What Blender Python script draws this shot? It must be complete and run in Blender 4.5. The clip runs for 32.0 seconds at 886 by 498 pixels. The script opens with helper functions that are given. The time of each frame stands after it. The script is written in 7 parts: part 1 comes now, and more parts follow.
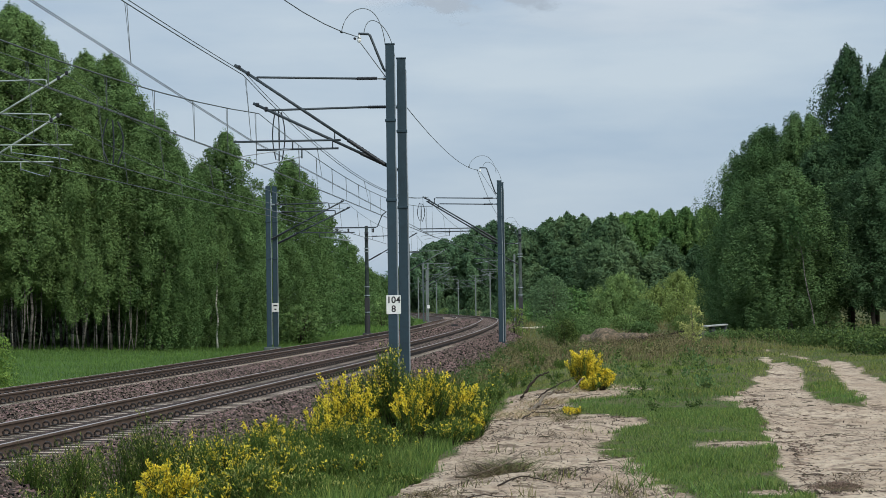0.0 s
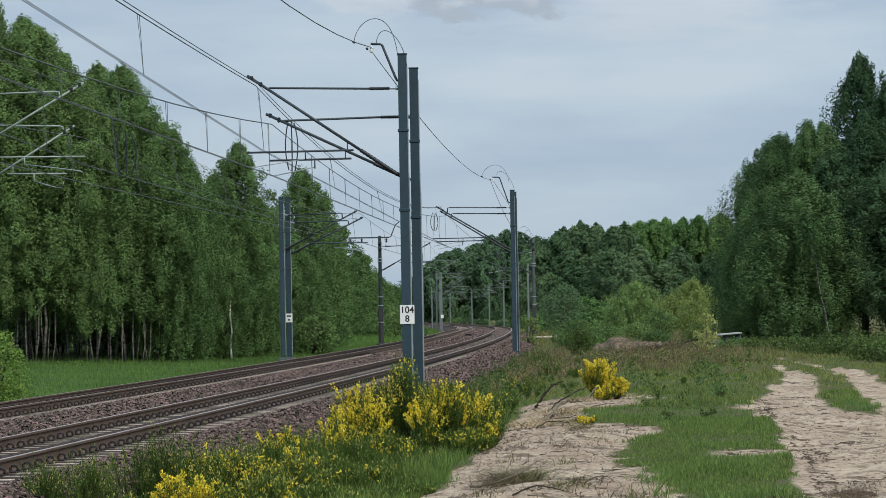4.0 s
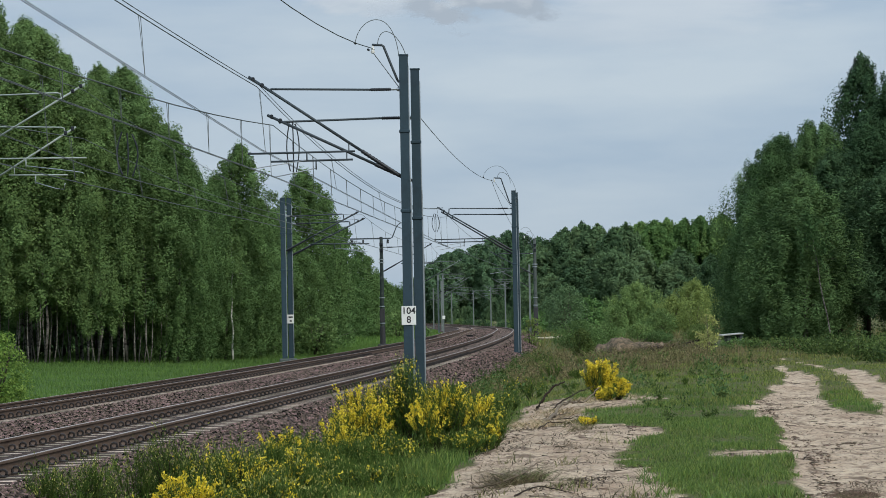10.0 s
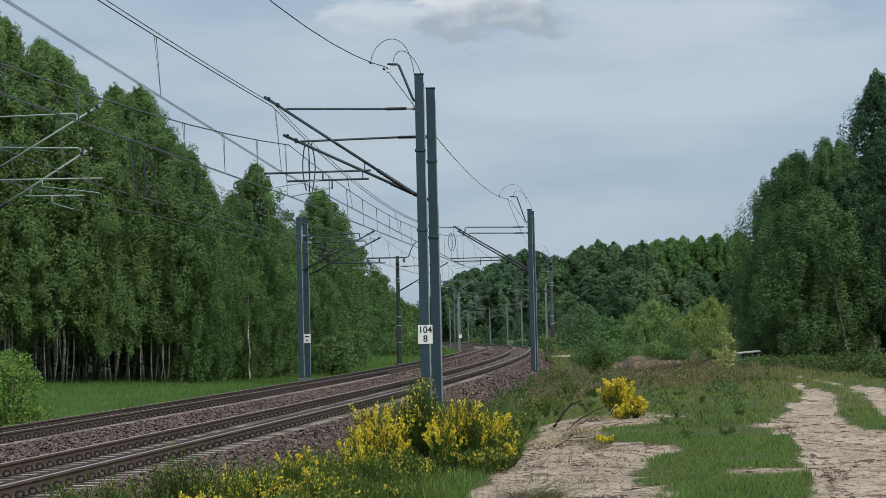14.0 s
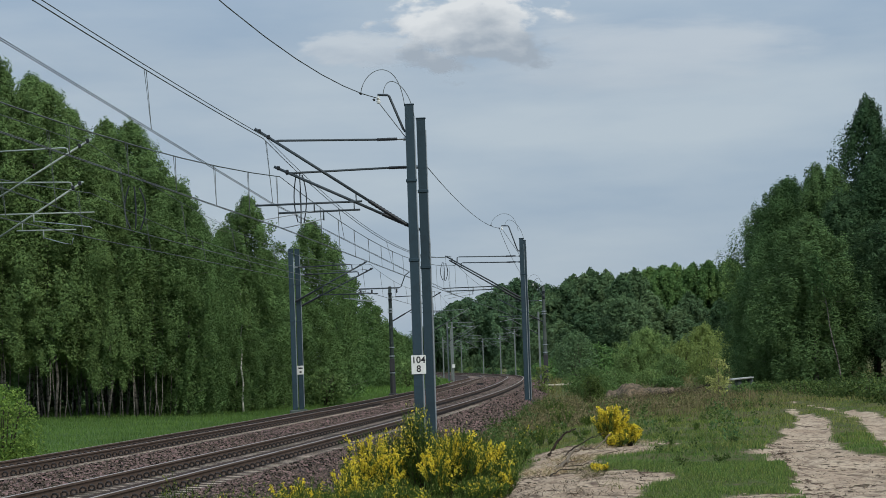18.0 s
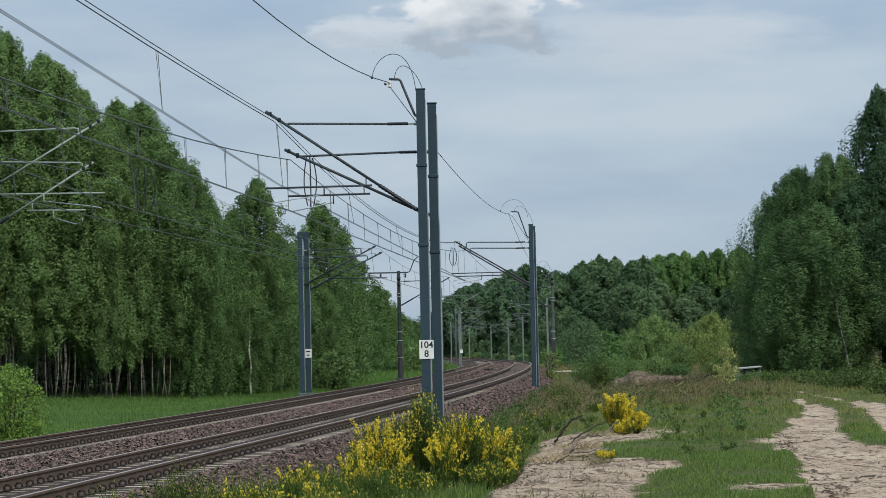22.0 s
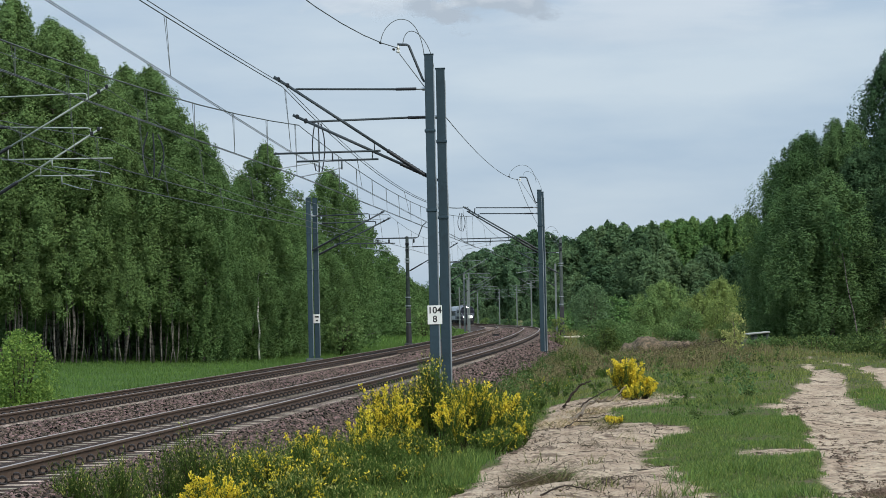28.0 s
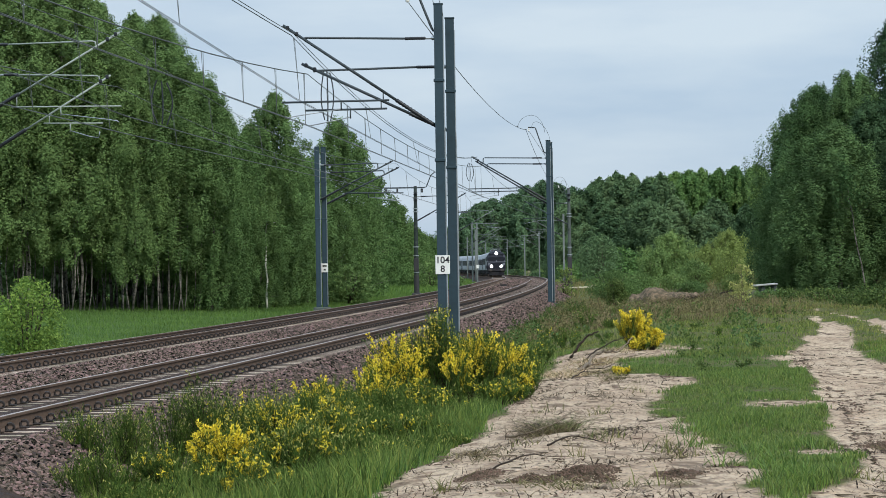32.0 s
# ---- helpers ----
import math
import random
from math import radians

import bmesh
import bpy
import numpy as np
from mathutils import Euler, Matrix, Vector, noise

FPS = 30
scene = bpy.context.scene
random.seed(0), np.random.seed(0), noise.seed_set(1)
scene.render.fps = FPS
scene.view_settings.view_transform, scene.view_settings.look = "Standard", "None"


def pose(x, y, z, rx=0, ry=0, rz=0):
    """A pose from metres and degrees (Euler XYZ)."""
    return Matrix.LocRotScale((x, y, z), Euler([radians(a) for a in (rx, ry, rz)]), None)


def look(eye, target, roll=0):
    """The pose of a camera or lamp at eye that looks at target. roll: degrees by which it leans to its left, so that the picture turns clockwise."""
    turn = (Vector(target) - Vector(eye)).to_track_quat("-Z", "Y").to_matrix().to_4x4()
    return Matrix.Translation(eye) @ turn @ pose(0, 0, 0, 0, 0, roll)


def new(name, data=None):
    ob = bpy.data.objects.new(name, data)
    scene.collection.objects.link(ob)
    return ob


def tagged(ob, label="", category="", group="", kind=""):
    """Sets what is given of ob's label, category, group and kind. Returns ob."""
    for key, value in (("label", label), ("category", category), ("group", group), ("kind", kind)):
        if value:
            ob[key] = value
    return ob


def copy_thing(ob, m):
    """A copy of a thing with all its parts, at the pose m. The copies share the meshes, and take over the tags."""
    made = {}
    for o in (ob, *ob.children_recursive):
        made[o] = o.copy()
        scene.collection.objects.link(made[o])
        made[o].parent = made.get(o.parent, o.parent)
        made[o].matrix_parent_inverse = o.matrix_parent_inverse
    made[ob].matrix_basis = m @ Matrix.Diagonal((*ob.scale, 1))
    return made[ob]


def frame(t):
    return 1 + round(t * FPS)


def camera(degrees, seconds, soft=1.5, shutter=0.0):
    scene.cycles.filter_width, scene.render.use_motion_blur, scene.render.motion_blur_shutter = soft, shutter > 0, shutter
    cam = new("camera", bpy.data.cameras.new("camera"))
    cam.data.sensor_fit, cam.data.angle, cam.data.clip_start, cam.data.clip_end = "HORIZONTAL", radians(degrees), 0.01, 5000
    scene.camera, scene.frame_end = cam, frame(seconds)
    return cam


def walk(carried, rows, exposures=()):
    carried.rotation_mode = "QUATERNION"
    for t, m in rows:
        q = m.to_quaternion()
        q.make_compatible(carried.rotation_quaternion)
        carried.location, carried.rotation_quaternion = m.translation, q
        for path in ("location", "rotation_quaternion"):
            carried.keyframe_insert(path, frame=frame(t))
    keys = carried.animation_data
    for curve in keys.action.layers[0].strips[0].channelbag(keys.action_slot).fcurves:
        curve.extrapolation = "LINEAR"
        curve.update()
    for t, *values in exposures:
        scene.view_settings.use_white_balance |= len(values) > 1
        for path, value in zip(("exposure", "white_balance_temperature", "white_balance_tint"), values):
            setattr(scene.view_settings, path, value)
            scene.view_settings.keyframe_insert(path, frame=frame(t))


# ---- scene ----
EYE = (0.0, 0.0, 1.72)
TURNS = (
    (0, 91.198, 0.7, 0.015),
    (0.5, 91.235, 0.823, 0.047),
    (1, 91.301, 0.773, 0.096),
    (1.5, 91.327, 0.812, 0.181),
    (2, 91.35, 0.848, 0.201),
    (2.5, 91.353, 0.921, 0.206),
    (3, 91.391, 0.996, 0.27),
    (3.5, 91.424, 0.955, 0.31),
    (5.5, 91.428, 1.126, 0.428),
    (6, 91.417, 1.07, 0.432),
    (6.5, 91.353, 1.158, 0.416),
    (7, 91.357, 1.177, 0.429),
    (7.5, 91.372, 1.167, 0.405),
    (8, 91.425, 1.221, 0.395),
    (8.5, 91.445, 1.137, 0.374),
    (9, 91.432, 1.186, 0.366),
    (9.5, 91.434, 1.069, 0.354),
    (10, 91.447, 1.046, 0.364),
    (10.5, 91.462, 1.077, 0.369),
    (11, 91.507, 1.1, 0.451),
    (11.5, 91.556, 1.067, 0.454),
    (12, 91.628, 1.163, 0.506),
    (12.5, 91.682, 1.102, 0.595),
    (13, 91.752, 1.201, 0.724),
    (13.5, 91.801, 1.221, 0.745),
    (14, 91.89, 1.273, 0.745),
    (14.5, 91.986, 1.294, 0.74),
    (16.5, 92.273, 1.569, 0.635),
    (17, 92.417, 1.7, 0.575),
    (17.5, 92.514, 1.868, 0.586),
    (18, 92.574, 1.966, 0.59),
    (18.5, 92.671, 2.003, 0.689),
    (19, 92.696, 2.01, 0.794),
    (19.5, 92.79, 2.065, 0.835),
    (20, 92.835, 2.008, 0.795),
    (20.5, 92.64, 1.591, 0.798),
    (21, 92.357, 1.252, 0.774),
    (21.5, 92.25, 1.145, 0.795),
    (22, 92.236, 1.207, 0.771),
    (22.5, 92.206, 1.261, 0.776),
    (23, 92.205, 1.333, 0.786),
    (23.5, 92.206, 1.335, 0.793),
    (24, 92.181, 1.447, 0.812),
    (24.5, 92.282, 1.436, 0.82),
    (25, 92.366, 1.497, 0.821),
    (25.5, 92.36, 1.505, 0.816),
    (27.5, 91.683, 1.152, 0.9),
    (28, 91.444, 1.192, 0.964),
    (28.5, 91.306, 1.191, 1.064),
    (29, 91.109, 1.163, 1.099),
    (29.5, 90.937, 1.151, 1.113),
    (30, 90.745, 1.089, 1.154),
    (30.5, 90.577, 0.971, 1.173),
    (31, 90.494, 0.78, 1.16),
    (31.5, 90.411, 0.881, 1.133),
    (32, 90.292, 0.853, 1.145),
)

cam = camera(20.2, 32.0, soft=0.55)
walk(cam, [(t, pose(*EYE, rx, ry, rz)) for t, rx, ry, rz in TURNS],
     exposures=((0.0, 0.05), (3.0, 0.03), (9.0, 0.01), (11.0, -0.03), (13.0, -0.05), (16.5, -0.14), (18.0, -0.19), (20.1, -0.20), (20.9, -0.01), (22.0, -0.02), (23.0, -0.05), (24.0, -0.08), (25.0, -0.13), (26.2, -0.02), (28.0, 0.15), (29.5, 0.19), (31.0, 0.24), (32.0, 0.28)))

# ---- light ----
SUN_UP, SUN_ROUND = radians(52), radians(-120)
world = bpy.data.worlds.new("overcast_sky")
scene.world = world
world.use_nodes = True
wn, wl = world.node_tree.nodes, world.node_tree.links
wn.clear()
w_out, w_bg, w_bg2, w_mix = (wn.new(k) for k in ("ShaderNodeOutputWorld", "ShaderNodeBackground", "ShaderNodeBackground", "ShaderNodeMixShader"))
w_sky = wn.new("ShaderNodeTexSky")
w_sky.sky_type, w_sky.sun_disc = "NISHITA", False
w_sky.sun_elevation, w_sky.sun_rotation = SUN_UP, SUN_ROUND
w_bg.inputs[1].default_value = 0.09
wl.new(w_sky.outputs[0], w_bg.inputs[0])
w_tc, w_map, w_n1, w_r1 = (wn.new(k) for k in ("ShaderNodeTexCoord", "ShaderNodeMapping", "ShaderNodeTexNoise", "ShaderNodeValToRGB"))
w_map.inputs["Scale"].default_value = (1.6, 1.6, 7.0)
w_map.inputs["Location"].default_value = (0.35, 0.2, 0.4)
w_n1.inputs["Scale"].default_value, w_n1.inputs["Detail"].default_value, w_n1.inputs["Roughness"].default_value = 2.2, 7, 0.52
w_r1.color_ramp.elements[0].position, w_r1.color_ramp.elements[1].position = 0.41, 0.61
w_r1.color_ramp.elements[0].color = (0.405, 0.530, 0.685, 1)
w_r1.color_ramp.elements[1].color = (0.59, 0.690, 0.785, 1)
wl.new(w_tc.outputs["Generated"], w_map.inputs["Vector"])
wl.new(w_map.outputs[0], w_n1.inputs["Vector"])
wl.new(w_n1.outputs["Fac"], w_r1.inputs["Fac"])
wl.new(w_r1.outputs[0], w_bg2.inputs[0])
w_sep, w_up = wn.new("ShaderNodeSeparateXYZ"), wn.new("ShaderNodeMapRange")
w_up.inputs["From Min"].default_value, w_up.inputs["From Max"].default_value = 0.12, 0.9
w_up.inputs["To Min"].default_value, w_up.inputs["To Max"].default_value = 0.93, 2.42
wl.new(w_tc.outputs["Generated"], w_sep.inputs[0])
wl.new(w_sep.outputs["Z"], w_up.inputs["Value"])
wl.new(w_up.outputs[0], w_bg2.inputs[1])
w_mix.inputs[0].default_value = 0.86
wl.new(w_bg.outputs[0], w_mix.inputs[1])
wl.new(w_bg2.outputs[0], w_mix.inputs[2])
wl.new(w_mix.outputs[0], w_out.inputs[0])
sun = new("sun", bpy.data.lights.new("sun", "SUN"))
sun.data.energy, sun.data.angle, sun.data.color = 2.0, radians(12), (1.0, 0.95, 0.85)
sun.matrix_world = look((60, -60, 90), (0, 40, 0))


# ---- materials ----
def mat(name, rgb, rough=0.8, metal=0.0, vary=0.25, scale=4.0, bump=0.0, bscale=30.0, spots=None, spot_at=0.6, island=0.0,
        through_light=0.0, rgb2=None, spec=0.4, stretch=None, objvary=0.0):
    """A surface with colour that wanders at two scales, optional stains, relief and leaf-like translucence."""
    m = bpy.data.materials.new(name)
    m.use_nodes = True
    n, l = m.node_tree.nodes, m.node_tree.links
    b = n["Principled BSDF"]
    b.inputs["Roughness"].default_value, b.inputs["Metallic"].default_value = rough, metal
    b.inputs["Specular IOR Level"].default_value = min(spec, 0.10) if rough >= 0.8 else spec
    tc = n.new("ShaderNodeTexCoord")
    src = tc.outputs["Object"]
    if stretch:
        mp = n.new("ShaderNodeMapping")
        mp.inputs["Scale"].default_value = stretch
        l.new(src, mp.inputs["Vector"])
        src = mp.outputs[0]
    n1, n2 = n.new("ShaderNodeTexNoise"), n.new("ShaderNodeTexNoise")
    n1.inputs["Scale"].default_value, n1.inputs["Detail"].default_value = scale, 5
    n2.inputs["Scale"].default_value, n2.inputs["Detail"].default_value = scale * 9, 4
    l.new(src, n1.inputs["Vector"]), l.new(src, n2.inputs["Vector"])
    add = n.new("ShaderNodeMath")
    add.operation = "MULTIPLY_ADD"
    l.new(n2.outputs["Fac"], add.inputs[0])
    add.inputs[1].default_value = 0.6
    l.new(n1.outputs["Fac"], add.inputs[2])
    r = n.new("ShaderNodeMapRange")
    r.inputs["From Min"].default_value, r.inputs["From Max"].default_value = 0.5, 1.1
    l.new(add.outputs[0], r.inputs["Value"])
    mix = n.new("ShaderNodeMix")
    mix.data_type = "RGBA"
    lo = [c * (1 - vary) for c in rgb] if rgb2 is None else rgb
    hi = [min(1, c * (1 + vary)) for c in rgb] if rgb2 is None else rgb2
    mix.inputs["A"].default_value, mix.inputs["B"].default_value = (*lo, 1), (*hi, 1)
    l.new(r.outputs[0], mix.inputs["Factor"])
    col = mix.outputs["Result"]
    if spots:
        n3, r3, m3 = n.new("ShaderNodeTexNoise"), n.new("ShaderNodeMapRange"), n.new("ShaderNodeMix")
        m3.data_type = "RGBA"
        n3.inputs["Scale"].default_value, n3.inputs["Detail"].default_value = scale * 2.3, 6
        l.new(src, n3.inputs["Vector"]), l.new(n3.outputs["Fac"], r3.inputs["Value"])
        r3.inputs["From Min"].default_value, r3.inputs["From Max"].default_value = spot_at - 0.05, spot_at + 0.06
        l.new(r3.outputs[0], m3.inputs["Factor"]), l.new(col, m3.inputs["A"])
        m3.inputs["B"].default_value = (*spots, 1)
        col = m3.outputs["Result"]
    for amount, kind in ((island, "ShaderNodeNewGeometry"), (objvary, "ShaderNodeObjectInfo")):
        if amount:
            g, hs, mr, mh = n.new(kind), n.new("ShaderNodeHueSaturation"), n.new("ShaderNodeMapRange"), n.new("ShaderNodeMapRange")
            out = g.outputs["Random Per Island" if kind.endswith("Geometry") else "Random"]
            mr.inputs["To Min"].default_value, mr.inputs["To Max"].default_value = 1 - amount, 1 + amount
            mh.inputs["To Min"].default_value, mh.inputs["To Max"].default_value = 0.5 + amount * 0.05, 0.5 - amount * 0.05
            l.new(out, mr.inputs["Value"]), l.new(out, mh.inputs["Value"])
            l.new(mr.outputs[0], hs.inputs["Value"]), l.new(mh.outputs[0], hs.inputs["Hue"]), l.new(col, hs.inputs["Color"])
            col = hs.outputs[0]
    l.new(col, b.inputs["Base Color"])
    if bump:
        bn, bp = n.new("ShaderNodeTexNoise"), n.new("ShaderNodeBump")
        bn.inputs["Scale"].default_value, bn.inputs["Detail"].default_value = bscale, 6
        l.new(src, bn.inputs["Vector"]), l.new(bn.outputs["Fac"], bp.inputs["Height"])
        bp.inputs["Strength"].default_value, bp.inputs["Distance"].default_value = bump, 0.04
        l.new(bp.outputs[0], b.inputs["Normal"])
    if through_light:
        tr, ms = n.new("ShaderNodeBsdfTranslucent"), n.new("ShaderNodeMixShader")
        l.new(col, tr.inputs[0])
        ms.inputs[0].default_value = through_light
        l.new(b.outputs[0], ms.inputs[1]), l.new(tr.outputs[0], ms.inputs[2])
        l.new(ms.outputs[0], n["Material Output"].inputs["Surface"])
    return m


def glow(name, rgb, strength):
    m = bpy.data.materials.new(name)
    m.use_nodes = True
    b = m.node_tree.nodes["Principled BSDF"]
    b.inputs["Base Color"].default_value = (*rgb, 1)
    b.inputs["Emission Color"].default_value, b.inputs["Emission Strength"].default_value = (*rgb, 1), strength
    return m


M_leaf_l = mat("birch_leaf", (0.124, 0.198, 0.066), 0.85, vary=0.42, scale=1.1, island=0.14, through_light=0.25, objvary=0.08)
# Second copy of the birch leaf, with shade put into a darker colour.
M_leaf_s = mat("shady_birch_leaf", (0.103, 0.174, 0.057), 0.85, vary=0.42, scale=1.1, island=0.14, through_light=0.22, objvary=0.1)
# Toned down a little: part of the roadside wood's shade is in this colour.
M_leaf_r = mat("willow_leaf", (0.077, 0.138, 0.049), 0.85, vary=0.42, scale=1.1, island=0.14, through_light=0.18, objvary=0.25)
# Distance haze is mixed into this leaf colour, hence the blue.
M_leaf_h = mat("hazed_wood_leaf", (0.086, 0.156, 0.078), 0.82, vary=0.35, scale=0.1, island=0.18, through_light=0.2, objvary=0.3)
# Dark roadside leaf: the deep shade of the wood is put into its colour.
M_leaf_k = mat("shade_toned_leaf", (0.048, 0.091, 0.039), 0.85, vary=0.42, scale=1.1, island=0.14, through_light=0.12, objvary=0.2)
M_leaf_f = mat("far_leaf", (0.134, 0.228, 0.070), 0.82, vary=0.35, scale=0.2, island=0.18, through_light=0.25, objvary=0.3)
# Forest leaf lightened and blued to carry the haze in its colour.
M_leaf_d = mat("dark_forest_leaf", (0.084, 0.143, 0.064), 0.82, vary=0.35, scale=0.2, island=0.18, through_light=0.2, objvary=0.4)
M_bramble = mat("bramble_leaf", (0.080, 0.122, 0.034), 0.8, vary=0.35, scale=0.8, island=0.45, through_light=0.3, objvary=0.2)
M_leaf_b = mat("shrub_leaf", (0.142, 0.220, 0.072), 0.82, vary=0.35, scale=0.9, island=0.22, through_light=0.35, objvary=0.2)
M_leaf_w = mat("pale_willow_leaf", (0.185, 0.245, 0.072), 0.8, vary=0.3, scale=0.8, island=0.2, through_light=0.35, objvary=0.12)
M_leaf_pale = mat("pale_sapling_leaf", (0.33, 0.35, 0.12), 0.8, vary=0.25, scale=2.0, island=0.3, through_light=0.35)
M_leaf_y = mat("fresh_shrub_leaf", (0.175, 0.275, 0.060), 0.8, vary=0.25, scale=1.2, island=0.35, through_light=0.4)
M_birch = mat("birch_bark", (0.150, 0.136, 0.120), 0.85, vary=0.5, scale=2.2, spots=(0.03, 0.028, 0.025), spot_at=0.55, stretch=(1, 1, 1.6), bump=0.4)
# Bark darker than its own white, painting in the shadow among the trunks.
M_birch_white = mat("young_birch_bark", (0.20, 0.185, 0.16), 0.85, vary=0.45, scale=2.4, spots=(0.05, 0.045, 0.04), spot_at=0.55, stretch=(1, 1, 1.6))
M_birch_pale = mat("white_birch_bark", (0.58, 0.56, 0.51), 0.85, vary=0.2, scale=1.6, spots=(0.08, 0.07, 0.06), spot_at=0.62, stretch=(1, 1, 4))
M_bark = mat("dark_bark", (0.07, 0.055, 0.045), 0.95, vary=0.4, scale=2, stretch=(4, 4, 1), bump=0.6)
M_grass = mat("grass_blade", (0.086, 0.158, 0.026), 0.65, vary=0.35, scale=0.35, island=0.45, through_light=0.2)
M_lawn = mat("short_grass_blade", (0.108, 0.184, 0.030), 0.7, vary=0.5, scale=1.4, island=0.5, through_light=0.25, rgb2=(0.150, 0.185, 0.050))
M_grass_dry = mat("mixed_dry_grass", (0.110, 0.155, 0.038), 0.8, vary=0.35, scale=0.25, island=0.5, through_light=0.3, rgb2=(0.21, 0.165, 0.08))
M_grass_mid = mat("soft_heath_grass", (0.106, 0.190, 0.032), 0.8, vary=0.3, scale=0.28, island=0.5, through_light=0.35, rgb2=(0.205, 0.200, 0.070))
M_meadow = mat("lush_meadow_grass", (0.100, 0.174, 0.040), 0.8, vary=0.35, scale=0.3, island=0.25, through_light=0.35)
M_weedgrass = mat("rank_grass", (0.084, 0.154, 0.028), 0.8, vary=0.35, scale=1.1, island=0.6, through_light=0.14, rgb2=(0.125, 0.160, 0.045))
M_scrub = mat("brown_scrub", (0.20, 0.150, 0.092), 0.9, vary=0.35, scale=0.8, island=0.5, through_light=0.2, rgb2=(0.12, 0.13, 0.045))
M_straw = mat("pale_straw", (0.36, 0.285, 0.165), 0.9, vary=0.3, scale=1.5, island=0.5)
M_broom = mat("broom_stem", (0.066, 0.112, 0.022), 0.8, vary=0.4, scale=1.5, island=0.5, through_light=0.08)
M_flower = mat("broom_flower", (0.78, 0.62, 0.045), 0.7, vary=0.15, scale=3, island=0.22, through_light=0.25)
M_seed = mat("pale_flower_spike", (0.29, 0.30, 0.075), 0.7, vary=0.2, scale=3, island=0.35, through_light=0.3)
M_twig = mat("dead_wood", (0.16, 0.125, 0.09), 0.95, vary=0.4, scale=4, bump=0.4)
M_twig_dark = mat("dark_dead_wood", (0.042, 0.032, 0.025), 0.95, vary=0.4, scale=4, bump=0.4)
M_steel = mat("painted_mast_steel", (0.022, 0.046, 0.062), 0.55, 0.1, vary=0.18, scale=1.3, bump=0.05, spots=(0.018, 0.037, 0.050), spot_at=0.62)
M_galv = mat("galvanised_steel", (0.36, 0.39, 0.41), 0.42, 0.7, vary=0.2, scale=2.0)
M_tube_pale = mat("weathered_galvanised_tube", (0.30, 0.34, 0.30), 0.6, 0.1, vary=0.2, scale=3.0)
M_tube = mat("dull_cantilever_tube", (0.040, 0.052, 0.060), 0.6, 0.1, vary=0.2, scale=3.0)
M_insul = mat("dark_insulator", (0.014, 0.017, 0.021), 0.45, vary=0.3, scale=8)
M_wire = mat("contact_wire_copper", (0.085, 0.097, 0.093), 0.7, 0.0, vary=0.2, scale=2)
M_conc = mat("mast_concrete", (0.085, 0.100, 0.092), 0.9, vary=0.2, scale=1.5, bump=0.2, spots=(0.05, 0.062, 0.055), spot_at=0.6)
M_sleeper = mat("sleeper_concrete", (0.40, 0.33, 0.252), 0.9, vary=0.3, scale=3, bump=0.3, spots=(0.20, 0.15, 0.12), spot_at=0.54, objvary=0.4)
M_railside = mat("rail_rust", (0.112, 0.076, 0.056), 0.85, 0.0, vary=0.25, scale=2.0, bump=0.1)
M_railtop = mat("worn_rail_head", (0.34, 0.28, 0.25), 0.45, 0.5, vary=0.15, scale=2.0)
M_sleeper_far = mat("stained_sleeper_concrete", (0.20, 0.148, 0.112), 0.9, vary=0.4, scale=1.2)
M_clip = mat("rusty_rail_clip", (0.026, 0.021, 0.019), 0.7, 0.2, vary=0.3, scale=9, objvary=0.25)
M_stone = mat("ballast_stone", (0.114, 0.085, 0.067), 0.9, vary=0.4, scale=2.2, island=1.1)
M_white = mat("white_sign_enamel", (0.72, 0.72, 0.68), 0.5, vary=0.08, scale=6)
M_black = mat("black_sign_paint", (0.015, 0.015, 0.016), 0.6, vary=0.1, scale=6)
M_band = mat("dark_band_paint", (0.03, 0.03, 0.032), 0.7, vary=0.2, scale=5)

# ---- ground plan: the line of the far track, x over y ----
LINE = (0.00146, -0.03625, 0.28574, -0.90857, -0.42998, 9.02304, -13.30651)


def line_x(y):
    """The axis of the far track; the near track lies GAP to its side."""
    y = np.asarray(y, float)
    c = np.clip(y, -60, 600) / 100
    v = np.polyval(LINE, c)
    d = np.polyval(np.polyder(LINE), c) / 100
    return v + d * (y - c * 100)


def line_slope(y):
    return float(line_x(y + 0.5) - line_x(y - 0.5))


def line_z(y):
    """Rail level: flat, then falling gently beyond the curve."""
    y = np.asarray(y, float)
    return -0.0034 * np.clip(y - 215, 0, 230) - 0.0005 * np.clip(y - 215, 0, None)


GAP = 4.25
CANTS, LIFT = (0.055, 0.006), (0.05, 0.0)


def fbm(x, y, s, seed=0.0):
    return (np.sin(x * s * 1.7 + seed) * np.cos(y * s * 1.3 - seed * 2) + 0.5 * np.sin(x * s * 3.9 - y * s * 2.7 + seed * 3)
            + 0.25 * np.cos(x * s * 8.3 + y * s * 7.1 + seed))


def step(a, b, v):
    t = np.clip((v - a) / (b - a), 0, 1)
    return t * t * (3 - 2 * t)


